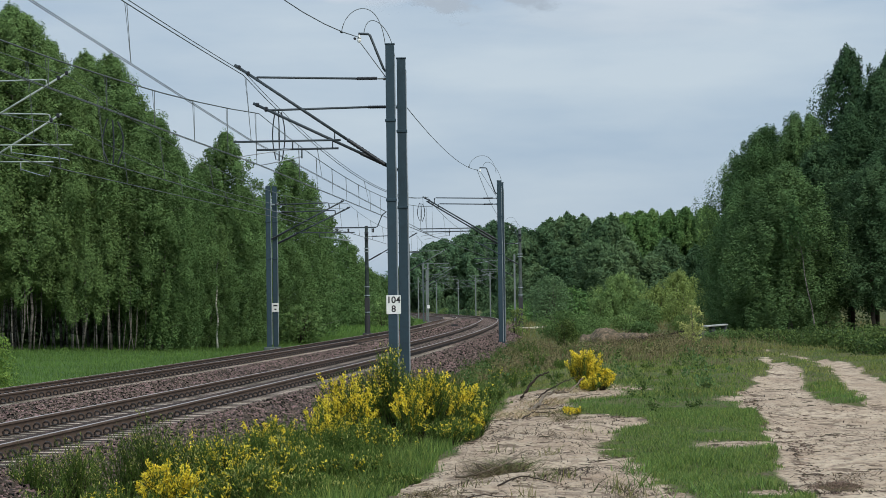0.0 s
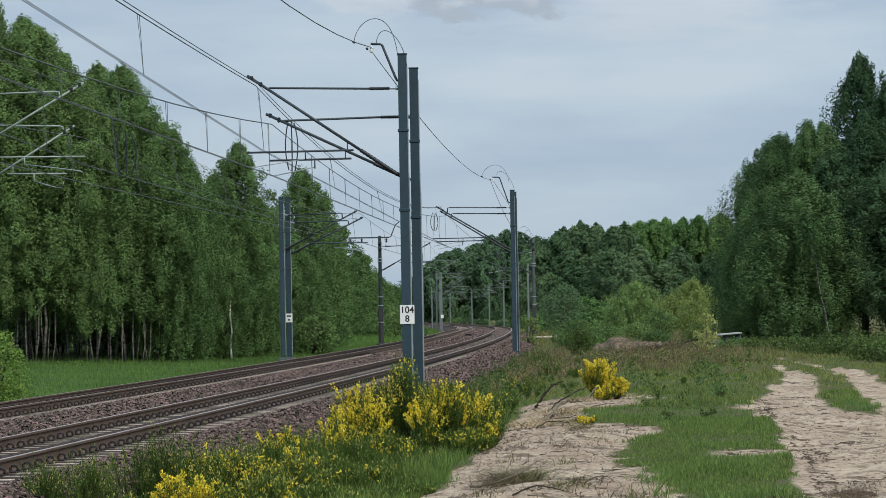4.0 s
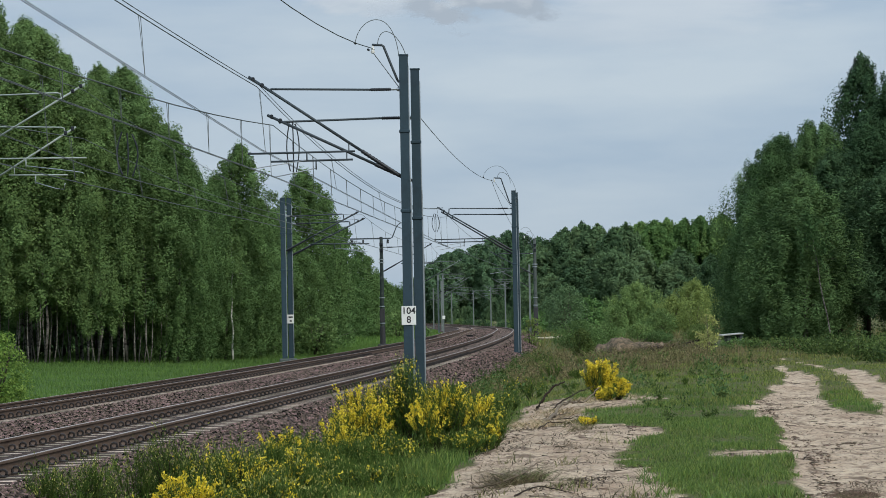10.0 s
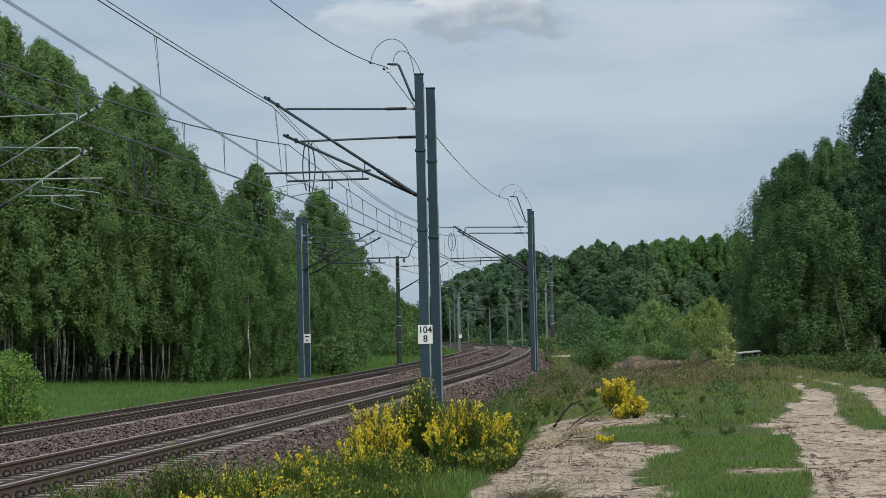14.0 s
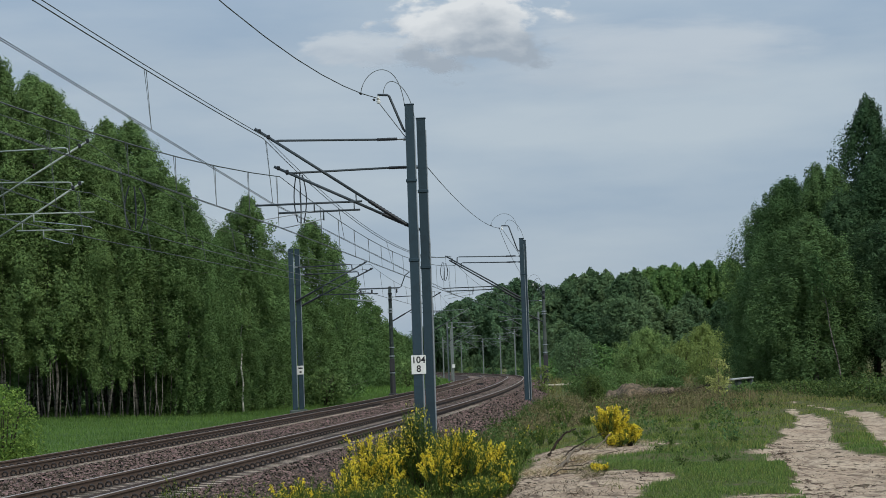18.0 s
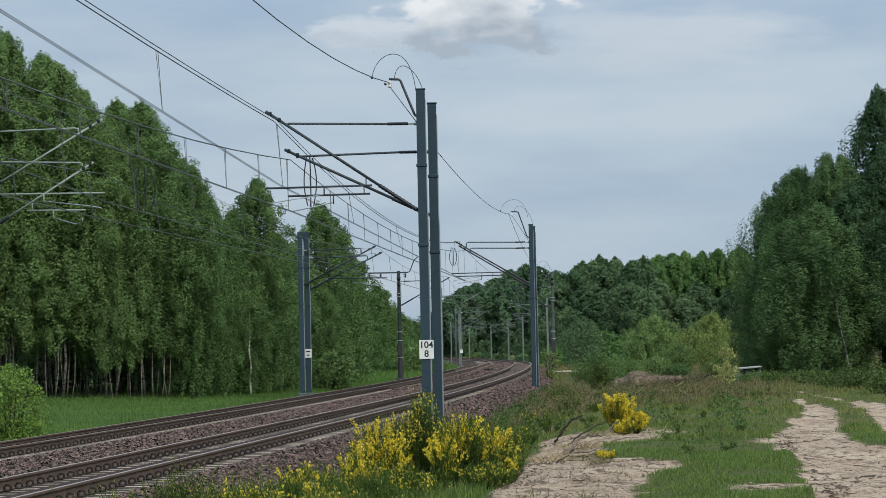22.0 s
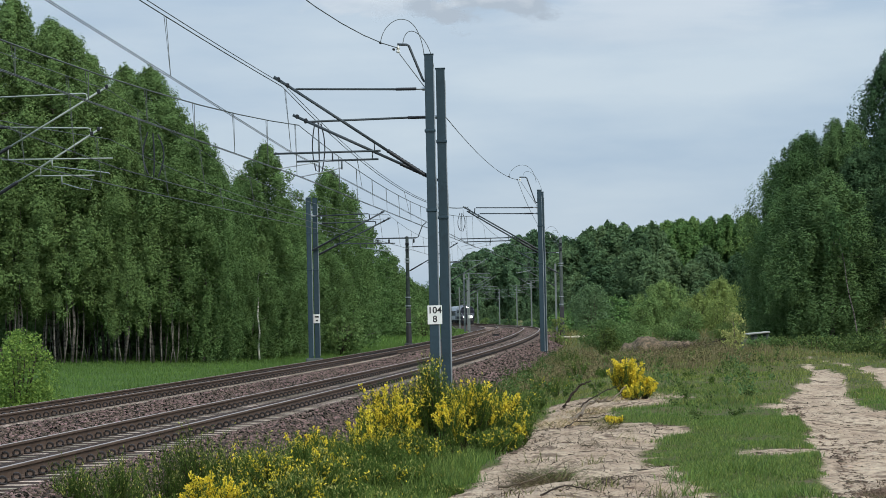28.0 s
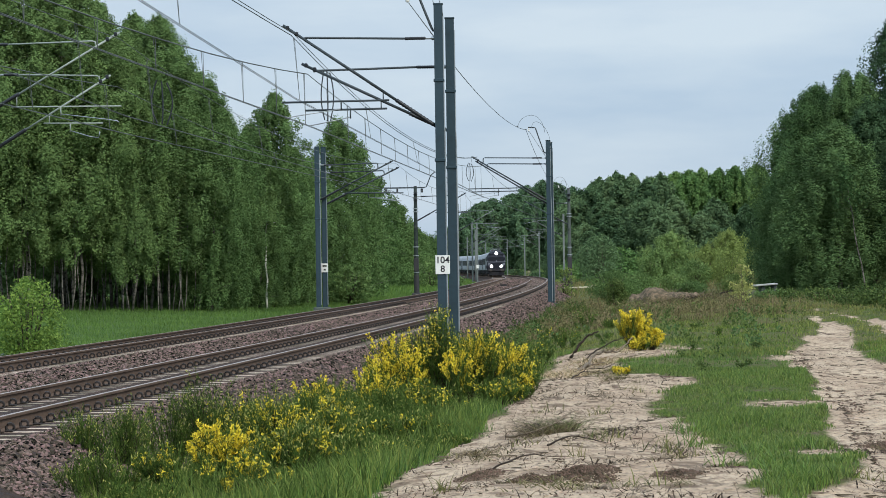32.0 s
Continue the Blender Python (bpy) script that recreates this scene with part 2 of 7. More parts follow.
def ground_z(x, y):
    x, y = np.asarray(x, float), np.asarray(y, float)
    u = x - line_x(y) - GAP
    z = np.where(u > -2, -0.62 + 0.72 * step(2.9, 8.0 + 8.0 * step(60, 110, y), u), -0.62 + 0.25 * step(-9, -20, u))
    z = z + np.where((u > -7.6) & (u < 3.0), -0.12, 0) + line_z(y)
    z = z + 0.05 * fbm(x, y, 0.35, 1) * step(3, 5, u) + 0.03 * fbm(x, y, 1.3, 2) * step(3, 5, u)
    # ruts of the dirt road and the low heap of soil
    z = z - 0.05 * road(x, y)
    z = z + 0.36 * np.exp(-((x - 8.6) / 1.6) ** 2 - ((y - 113) / 5) ** 2) + 0.2 * np.exp(-((x - 6.4) / 1.1) ** 2 - ((y - 112) / 4) ** 2)
    return z


def road(x, y):
    """The two bare ruts of the road: 1 on the ruts, 0 beside them."""
    wob = 0.07 * fbm(x, y, 0.9, 4) + 0.05 * fbm(x, y, 2.6, 3)
    x = x + wob
    # the near rut, which spreads into open sand, and the far one beyond a strip of grass
    a0 = np.interp(y, (0, 16.4, 17.2, 19.8, 21.1, 25.1, 27.8, 30.3, 33, 37.2, 38, 43.7, 46.4, 55, 62, 68), (1.95, 1.98, 2.5, 2.87, 2.85, 3.36, 3.53, 3.95, 4.2, 4.44, 4.49, 5.13, 5.66, 7.23, 8.0, 8.4))
    a1 = np.interp(y, (0, 34.5, 36.5, 38.6, 46, 57, 62, 68), (9.0, 8.0, 5.75, 5.8, 6.65, 8.25, 8.4, 8.5))
    b0 = np.interp(y, (0, 34.5, 36, 45.8, 56.7, 64.6, 72), (8.0, 6.0, 6.1, 7.36, 8.73, 9.3, 9.6))
    b1 = np.interp(y, (0, 30, 38, 47, 61, 64.5, 72), (9.0, 8.0, 7.6, 8.28, 9.9, 9.75, 9.7))
    near = step(a0 - 0.12, a0 + 0.12, x) * (1 - step(a1 - 0.12, a1 + 0.12, x))
    off_road = step(b0 - 0.12, b0 + 0.12, x) * (1 - step(b1 - 0.12, b1 + 0.12, x))
    return np.maximum(near, off_road)


def bare(x, y):
    """How far the sand lies bare of grass, 0 to 1."""
    left = np.interp(y, (0, 17.9, 19.8, 22.5, 25.1, 29.2, 34.6, 40, 45), (-1.8, -0.95, -0.7, -0.48, -0.2, 0.14, 0.5, 0.8, 1.2))
    right = np.interp(y, (0, 16.3, 17.4, 18.1, 20, 21.5, 22.9, 25.2, 27, 28.3, 29.8, 31.1, 32, 34, 35, 40, 45), (1.7, 1.77, 1.89, 1.82, 2.02, 1.86, 1.86, 1.97, 1.69, 1.77, 2.1, 2.32, 2.66, 2.85, 1.94, 2.0, 2.1))
    wob = 0.10 * fbm(x, y, 1.1, 6) + 0.09 * fbm(x, y, 3.1, 8)
    patch = step(left - 0.12, left + 0.12, x + wob) * (1 - step(right - 0.15, right + 0.15, x + wob)) * (1 - step(43, 47, y))
    tufts = step(0.75, 1.05, fbm(x, y, 0.8, 11)) * step(1.5, 2.5, x)
    soil = 0.75 * np.exp(-((x - 8.0) / 2.2) ** 2 - ((y - 113) / 6) ** 2)
    lush = step(-6.5, -8.5, x - line_x(y) - GAP) * step(20, 40, y) * (1 - step(-17, -24, x - line_x(y) - GAP))
    strip = np.exp(-((x - 3.15) / 0.5) ** 2 - ((y - 27.6) / 0.8) ** 2) + 1.1 * np.exp(-((x - 2.72) / 0.34) ** 2 - ((y - 20.45) / 0.32) ** 2) + 0.7 * np.exp(-((x - 4.7) / 0.6) ** 2 - ((y - 39.5) / 0.7) ** 2)
    strip = strip + 1.1 * np.exp(-((x - 2.35) / 0.85) ** 2 - ((y - 43.0) / 1.4) ** 2) + 0.9 * np.exp(-((x - 3.35) / 0.42) ** 2 - ((y - 44.8) / 0.6) ** 2)
    return np.clip(np.maximum(np.maximum(patch * (1 - 0.5 * tufts), strip), np.maximum(road(x, y), soil)), 0, 1) - lush


# ---- mesh builders ----
class Shape:
    """Collects vertices and faces of one mesh."""

    def __init__(self):
        self.v, self.f, self.n, self.mi = [], [], 0, []

    def add(self, verts, faces, m=0):
        self.v.append(np.asarray(verts, float))
        self.f.extend([tuple(i + self.n for i in q) for q in faces])
        self.mi.extend([m] * len(faces))
        self.n += len(verts)
        return self

    def box(self, c, s, ch=0.01, turn=None, m=0):
        """A box with chamfered edges."""
        h = np.array(s) / 2
        ch = min(ch, min(h) * 0.9)
        vs, idx = [], {}
        for sx in (-1, 1):
            for sy in (-1, 1):
                for sz in (-1, 1):
                    for ax in range(3):
                        p = np.array((sx, sy, sz)) * (h - ch)
                        p[ax] = (sx, sy, sz)[ax] * h[ax]
                        idx[sx, sy, sz, ax] = len(vs)
                        vs.append(p)
        fs = []
        for ax in range(3):
            o = [i for i in range(3) if i != ax]
            for sgn in (-1, 1):
                def k(a, b, axis):
                    s3 = [0, 0, 0]
                    s3[ax], s3[o[0]], s3[o[1]] = sgn, a, b
                    return idx[(*s3, axis)]
                q = [k(-1, -1, ax), k(1, -1, ax), k(1, 1, ax), k(-1, 1, ax)]
                fs.append(q if (sgn > 0) == (ax != 1) else q[::-1])
        for ax in range(3):
            o = [i for i in range(3) if i != ax]
            for a in (-1, 1):
                for b in (-1, 1):
                    def kk(e, axis):
                        s3 = [0, 0, 0]
                        s3[ax], s3[o[0]], s3[o[1]] = e, a, b
                        return idx[(*s3, axis)]
                    fs.append([kk(-1, o[0]), kk(1, o[0]), kk(1, o[1]), kk(-1, o[1])])
        for sx in (-1, 1):
            for sy in (-1, 1):
                for sz in (-1, 1):
                    fs.append([idx[sx, sy, sz, 0], idx[sx, sy, sz, 1], idx[sx, sy, sz, 2]])
        vs = np.array(vs)
        if turn is not None:
            vs = vs @ np.array(turn.to_3x3()).T
        return self.add(vs + np.array(c), fs, m)

    def tube(self, pts, r, sides=6, caps=True, m=0):
        pts = np.asarray(pts, float)
        r = np.full(len(pts), r) if np.isscalar(r) else np.asarray(r, float)
        d = np.gradient(pts, axis=0)
        d /= np.linalg.norm(d, axis=1)[:, None] + 1e-12
        up = np.where(np.abs(d[:, 2:]) > 0.9, np.array([[1.0, 0, 0]]), np.array([[0, 0, 1.0]]))
        a = np.cross(d, up)
        a /= np.linalg.norm(a, axis=1)[:, None]
        b = np.cross(d, a)
        ang = np.arange(sides) * 2 * np.pi / sides
        ring = pts[:, None] + r[:, None, None] * (np.cos(ang)[None, :, None] * a[:, None] + np.sin(ang)[None, :, None] * b[:, None])
        n = len(pts)
        fs = [(i * sides + j, i * sides + (j + 1) % sides, (i + 1) * sides + (j + 1) % sides, (i + 1) * sides + j) for i in range(n - 1) for j in range(sides)]
        if caps:
            fs += [tuple(range(sides))[::-1], tuple((n - 1) * sides + j for j in range(sides))]
        return self.add(ring.reshape(-1, 3), fs, m)

    def sweep(self, section, pts, closed=True, m=0):
        """A section of (side, up) pairs carried along points of (x, y, z, slope, lean)."""
        rows = []
        for x, y, z, s, lean in pts:
            k = 1 / math.hypot(1, s)
            for u, w in section:
                rows.append((x + u * k, y - u * s * k, z + w + u * lean))
        n, c = len(pts), len(section)
        e = c if closed else c - 1
        fs = [(i * c + j, i * c + (j + 1) % c, (i + 1) * c + (j + 1) % c, (i + 1) * c + j) for i in range(n - 1) for j in range(e)]
        return self.add(rows, fs, m)

    def mesh(self, name, *mats, smooth=False):
        v = np.concatenate(self.v)
        me = bpy.data.meshes.new(name)
        me.from_pydata(v.tolist(), [], self.f)
        for m in mats:
            me.materials.append(m)
        if len(mats) > 1:
            me.polygons.foreach_set("material_index", self.mi)
        if smooth:
            me.polygons.foreach_set("use_smooth", [True] * len(me.polygons))
        me.update()
        return me


def fast_mesh(name, v, f, *mats, index=None, smooth=False):
    """A mesh from arrays: vertices (n, 3) and faces (m, k) of one size."""
    v, f = np.asarray(v, np.float32), np.asarray(f, np.int32)
    me = bpy.data.meshes.new(name)
    me.vertices.add(len(v))
    me.vertices.foreach_set("co", v.ravel())
    k = f.shape[1]
    me.loops.add(f.size)
    me.loops.foreach_set("vertex_index", f.ravel())
    me.polygons.add(len(f))
    me.polygons.foreach_set("loop_start", np.arange(0, f.size, k, dtype=np.int32))
    me.polygons.foreach_set("loop_total", np.full(len(f), k, np.int32))
    for m in mats:
        me.materials.append(m)
    if index is not None:
        me.polygons.foreach_set("material_index", np.asarray(index, np.int32))
    if smooth:
        me.polygons.foreach_set("use_smooth", np.ones(len(f), bool))
    me.update(calc_edges=True)
    me.validate()
    return me


def part(name, me, parent, label="", m=None):
    ob = new(name, me)
    ob.parent = parent
    if m is not None:
        ob.matrix_basis = m
    return tagged(ob, label)


def thing(name, label, category, m=None, group="", me=None, kind=""):
    ob = new(name, me)
    if m is not None:
        ob.matrix_basis = m
    return tagged(ob, label, category, group, kind)


def blades(pos, height, width, lean, rng, curl=0.35):
    """Grass blades: five vertices and three triangles each."""
    n = len(pos)
    a = rng.uniform(0, 2 * np.pi, n)
    side = np.stack([np.cos(a), np.sin(a), np.zeros(n)], 1) * (width / 2)[:, None]
    b = rng.uniform(0, 2 * np.pi, n)
    ld = np.stack([np.cos(b), np.sin(b), np.zeros(n)], 1) * (lean * height)[:, None]
    up = np.stack([np.zeros(n), np.zeros(n), height], 1)
    mid = pos + up * 0.55 + ld * curl
    tip = pos + up + ld
    v = np.stack([pos - side, pos + side, mid - side * 0.7, mid + side * 0.7, tip], 1).reshape(-1, 3)
    o = np.arange(n)[:, None] * 5
    f = np.concatenate([o + [0, 1, 3], o + [0, 3, 2], o + [2, 3, 4]])
    return v, f


def flecks(pos, size, rng, droop=0.0, long=1.5):
    """Small leaves: one triangle each, turned at random."""
    n = len(pos)
    d = rng.normal(size=(n, 3))
    d[:, 2] -= droop
    d /= np.linalg.norm(d, axis=1)[:, None]
    e = np.cross(d, rng.normal(size=(n, 3)))
    e /= np.linalg.norm(e, axis=1)[:, None]
    s = size[:, None]
    v = np.stack([pos, pos + d * s * long + e * s * 0.45, pos + d * s * long * 0.7 - e * s * 0.55], 1).reshape(-1, 3)
    return v, np.arange(n)[:, None] * 3 + [0, 1, 2]


def cards(pos, size, rng, droop=0.0, long=1.6):
    """Small pointed leaves: one kite-shaped quad each, turned at random."""
    n = len(pos)
    d = rng.normal(size=(n, 3))
    d[:, 2] -= droop
    d /= np.linalg.norm(d, axis=1)[:, None]
    e = np.cross(d, rng.normal(size=(n, 3)))
    e /= np.linalg.norm(e, axis=1)[:, None]
    s = size[:, None]
    v = np.stack([pos, pos + d * s * long * 0.5 + e * s * 0.5, pos + d * s * long, pos + d * s * long * 0.5 - e * s * 0.5], 1).reshape(-1, 3)
    f = np.arange(n)[:, None] * 4 + [0, 1, 2, 3]
    return v, f


# ---- ground ----
xs = np.concatenate([-30 - np.geomspace(0.6, 3000, 60)[::-1], np.arange(-30, 25, 0.3), 25 + np.geomspace(0.5, 3000, 60)])
ys = np.concatenate([-np.geomspace(1.5, 3000, 45)[::-1], np.arange(0, 70, 0.36), 70 + np.geomspace(0.4, 4000, 150)])
gx, gy = np.meshgrid(xs, ys)
gz = ground_z(gx, gy)
gv = np.stack([gx, gy, gz], -1).reshape(-1, 3)
ii = (np.arange(len(ys) - 1)[:, None] * len(xs) + np.arange(len(xs) - 1)).reshape(-1, 1)
gf = ii + np.array([0, 1, len(xs) + 1, len(xs)])


def ground_material():
    m = bpy.data.materials.new("soil_sand_and_turf")
    m.use_nodes = True
    n, l = m.node_tree.nodes, m.node_tree.links
    b = n["Principled BSDF"]
    b.inputs["Roughness"].default_value, b.inputs["Specular IOR Level"].default_value = 0.95, 0.08
    at, tc = n.new("ShaderNodeAttribute"), n.new("ShaderNodeTexCoord")
    at.attribute_name = "bare"

    def noise_of(s, d=6):
        q = n.new("ShaderNodeTexNoise")
        q.inputs["Scale"].default_value, q.inputs["Detail"].default_value = s, d
        l.new(tc.outputs["Object"], q.inputs["Vector"])
        return q.outputs["Fac"]

    def blend(fac, a, c):
        q = n.new("ShaderNodeMix")
        q.data_type = "RGBA"
        l.new(fac, q.inputs["Factor"])
        for k, val in (("A", a), ("B", c)):
            if isinstance(val, tuple):
                q.inputs[k].default_value = (*val, 1)
            else:
                l.new(val, q.inputs[k])
        return q.outputs["Result"]

    def span(v, a, c):
        q = n.new("ShaderNodeMapRange")
        q.inputs["From Min"].default_value, q.inputs["From Max"].default_value = a, c
        l.new(v, q.inputs["Value"])
        return q.outputs[0]

    sand = blend(span(noise_of(1.1), 0.35, 0.7), (0.40, 0.292, 0.202), (0.56, 0.438, 0.312))
    sand = blend(span(noise_of(14), 0.54, 0.70), sand, (0.13, 0.092, 0.066))
    sand = blend(span(noise_of(4, 5), 0.52, 0.66), sand, (0.26, 0.185, 0.13))
    sand = blend(span(noise_of(2.2, 8), 0.58, 0.66), sand, (0.19, 0.135, 0.095))
    turf = blend(span(noise_of(0.5), 0.35, 0.65), (0.058, 0.094, 0.022), (0.115, 0.110, 0.040))
    turf = blend(span(noise_of(9), 0.45, 0.7), turf, (0.12, 0.095, 0.06))
    lush = blend(span(noise_of(0.9), 0.35, 0.65), (0.055, 0.100, 0.026), (0.080, 0.130, 0.034))
    turf = blend(span(at.outputs["Fac"], -0.1, -0.8), turf, lush)
    add = n.new("ShaderNodeMath")
    add.operation = "MULTIPLY_ADD"
    l.new(noise_of(7), add.inputs[0])
    add.inputs[1].default_value = 0.5
    l.new(at.outputs["Fac"], add.inputs[2])
    l.new(blend(span(add.outputs[0], 0.62, 0.88), turf, sand), b.inputs["Base Color"])
    bp = n.new("ShaderNodeBump")
    bp.inputs["Strength"].default_value, bp.inputs["Distance"].default_value = 1.0, 0.12
    l.new(noise_of(11, 8), bp.inputs["Height"])
    l.new(bp.outputs[0], b.inputs["Normal"])
    return m


M_ground = ground_material()
g_me = fast_mesh("ground", gv, gf, M_ground, smooth=True)
at = g_me.attributes.new("bare", "FLOAT", "POINT")
at.data.foreach_set("value", bare(gx, gy).astype(np.float32).ravel())
tagged(new("ground", g_me), "sandy heath ground with patchy turf beside the railway", "ground", kind="structure")

# ---- ballast bed and the two tracks ----
bed_y = np.concatenate([np.arange(-60, 150, 1.0), np.arange(150, 1500, 4.0)])


def along(side, ysamples, lean=None):
    """Axis points of a track: side 0 is the far track, 1 the near one."""
    out = []
    lift = 0.0 if lean is not None else LIFT[side]
    lean = CANTS[side] if lean is None else lean
    for y in ysamples:
        s = line_slope(float(y))
        k = 1 / math.hypot(1, s)
        out.append((float(line_x(y)) + side * GAP * k, float(y) - side * GAP * s * k, float(line_z(y)) - lean * 0.75 + lift, s, lean))
    return out


bed = [(-7.3, -0.86), (-6.3, -0.38), (-5.62, -0.249), (-4.25, -0.177), (-2.9, -0.104), (-2.62, -0.11), (-2.0, -0.19), (-1.4, -0.197), (0, -0.189), (1.36, -0.182), (1.62, -0.19), (2.6, -0.60), (3.1, -0.86)]
# Bed kept darker than the stones, so shaded gaps between them are painted in.
M_bed = mat("ballast_bed", (0.060, 0.041, 0.032), 0.95, vary=0.35, scale=3.0, bump=1.0, bscale=26, spots=(0.045, 0.035, 0.034), spot_at=0.55)
tagged(new("track_bed", Shape().sweep(bed, along(1, bed_y, 0.0), closed=False).mesh("track_bed", M_bed)),
       "brown crushed-stone ballast bed under the tracks", "ballast", kind="structure")

RAIL = [(-0.075, -0.172), (0.075, -0.172), (0.075, -0.16), (0.012, -0.140), (0.009, -0.045), (0.036, -0.033), (0.036, -0.006), (0.028, 0.0), (-0.028, 0.0), (-0.036, -0.006), (-0.036, -0.033), (-0.009, -0.045), (-0.012, -0.140), (-0.075, -0.16)]
sl = Shape()
for x0, x1, top in ((-1.3, -0.35, 0.0), (-0.35, 0.35, -0.035), (0.35, 1.3, 0.0)):
    w0, w1 = (0.125, 0.125)
    sl.add([(x0, -w0, -0.20), (x1, -w1, -0.20), (x1, w1, -0.20), (x0, w0, -0.20), (x0, -w0 + 0.04, top), (x1, -w1 + 0.04, top), (x1, w1 - 0.04, top), (x0, w0 - 0.04, top)],
           [(0, 3, 2, 1), (4, 5, 6, 7), (0, 1, 5, 4), (1, 2, 6, 5), (2, 3, 7, 6), (3, 0, 4, 7)])
sleeper_me = sl.mesh("sleeper", M_sleeper)
ring = np.linspace(-0.9, np.pi + 0.9, 9)
clip_me = Shape().tube([(0.01 + 0.043 * math.cos(a), 0.012 * math.cos(a), 0.042 + 0.043 * math.sin(a)) for a in ring], 0.0185, 5).box((0.0, 0, 0.004), (0.11, 0.13, 0.02), 0.006).mesh("clip", M_clip)
for side, nm in ((1, "near"), (0, "far")):
    track = thing("railway_track", "straight-gauge track with rusty rails on pale concrete sleepers", "railway track", group="the two tracks")
    for off in (-0.7525, 0.7525):
        pts = along(side, np.concatenate([np.arange(-60, 160, 1.0), np.arange(160, 1500, 3.0)]))
        sec = [(u + off, w) for u, w in RAIL]
        sh = Shape().sweep(sec, pts)
        sh.mi = [1 if (i % len(RAIL)) == 7 else 0 for i in range(len(sh.f))]
        part("rail", sh.mesh("rail", M_railside, M_railtop), track)
    rows, y = along(side, np.arange(-20, 640, 0.6)), 0
    far, far_clips = Shape(), Shape()
    for x, y, z, s, lean in rows:
        m = Matrix.Translation((x, y, z - 0.182)) @ Matrix.Rotation(-math.atan(s), 4, "Z") @ Matrix.Rotation(-math.atan(lean), 4, "Y")
        if 27 < y < 110:
            part("sleeper", sleeper_me, track, m=m)
            for off in (-0.7525, 0.7525):
                for e in (-1, 1):
                    part("rail_clip", clip_me, track, m=m @ pose(off + e * 0.108, 0, 0.012, 0, 0, 0 if e > 0 else 180))
        else:
            k = math.atan(s)
            c0 = np.array([(a * math.cos(k) + b * math.sin(k), -a * math.sin(k) + b * math.cos(k), c + a * lean) for a in (-1.3, 1.3) for b in (-0.12, 0.12) for c in (-0.1, -0.004)])
            if 110 <= y < 190:
                for a in (-0.86, -0.645, 0.645, 0.86):
                    p = np.array([(a + dx, dy, dz) for dx in (-0.05, 0.05) for dy in (-0.06, 0.06) for dz in (0.0, 0.08)]) + np.array((x, y, z - 0.18))
                    far_clips.add(p, [(1, 3, 7, 5), (0, 1, 5, 4), (0, 2, 3, 1), (4, 5, 7, 6)])
            far.add(c0 + np.array((x, y, z - 0.180)), [(1, 3, 7, 5), (0, 1, 5, 4), (2, 6, 7, 3), (0, 2, 3, 1), (4, 5, 7, 6)])
    tagged(part("sleepers_in_the_distance", far.mesh("sleepers", M_sleeper_far), track), kind="stuff")
    tagged(part("clips_in_the_distance", far_clips.mesh("clips", M_clip), track), kind="stuff")

# loose ballast stones on the nearer stretch
rng = np.random.default_rng(5)
OCT = np.array([(1, 0, -0.35), (-0.5, 0.87, -0.35), (-0.5, -0.87, -0.35), (0.6, 0.5, 0.6), (-0.7, 0.1, 0.7), (0.1, -0.7, 0.6)], float)
OCF = np.array([(3, 4, 5), (0, 1, 3), (1, 4, 3), (1, 2, 4), (2, 5, 4), (2, 0, 5), (0, 3, 5)])


def stones(n, u0, u1, y0, y1, size):
    yy = y0 + (y1 - y0) * rng.random(n) ** 1.5
    uu = rng.uniform(u0, u1, n)
    zz = np.interp(uu, [p[0] for p in bed], [p[1] for p in bed]) + line_z(yy)
    sz = size * rng.uniform(0.6, 1.35, n)
    q = rng.normal(size=(n, 3, 3)) * 0.45 + np.eye(3)
    q, _ = np.linalg.qr(q)
    v = (OCT[None] * rng.uniform(0.6, 1.2, (n, 6, 1)) * np.array([1.2, 0.9, 0.7])) @ q * sz[:, None, None]
    v = v + np.stack([line_x(yy) + GAP + uu, yy, zz + sz * 0.25], 1)[:, None]
    return v.reshape(-1, 3), (np.arange(n)[:, None, None] * 6 + OCF[None]).reshape(-1, 3)


def crib_stones(n, side, y0, y1):
    """Stones that lie level between the sleepers."""
    k = np.floor((y0 + (y1 - y0) * rng.random(n) ** 1.3 + 20) / 0.6)
    yy = -20 + k * 0.6 + np.clip(rng.normal(0.3, 0.10, n), 0.06, 0.54)
    uu = rng.uniform(-1.35, 1.45, n)
    sz = (0.026 if y0 < 100 else 0.05) * rng.uniform(0.6, 1.3, n)
    zz = -0.197 + CANTS[side] * (uu - 0.75) + LIFT[side] + line_z(yy)
    v = OCT[None] * rng.uniform(0.7, 1.2, (n, 6, 1)) * sz[:, None, None] * np.array([1.2, 1.2, 0.7])
    v = v + np.stack([line_x(yy) + GAP * side + uu, yy, zz], 1)[:, None]
    return v.reshape(-1, 3), (np.arange(n)[:, None, None] * 6 + OCF[None]).reshape(-1, 3)


vs, fs, o = [], [], 0
for args in ((15000, 1, 26, 105), (6000, 0, 40, 105), (7000, 1, 105, 320), (4000, 0, 105, 320)):
    v, f = crib_stones(*args)
    vs.append(v), fs.append(f + o)
    o += len(v)
for args in ((26000, 1.34, 3.0, 24, 80, 0.030), (20000, -2.8, -1.35, 30, 110, 0.031), (11000, 1.4, 3.0, 75, 240, 0.046), (3500, -7.2, -5.7, 45, 110, 0.036), (5000, -2.8, -1.4, 105, 300, 0.05)):
    v, f = stones(*args)
    vs.append(v), fs.append(f + o)
    o += len(v)
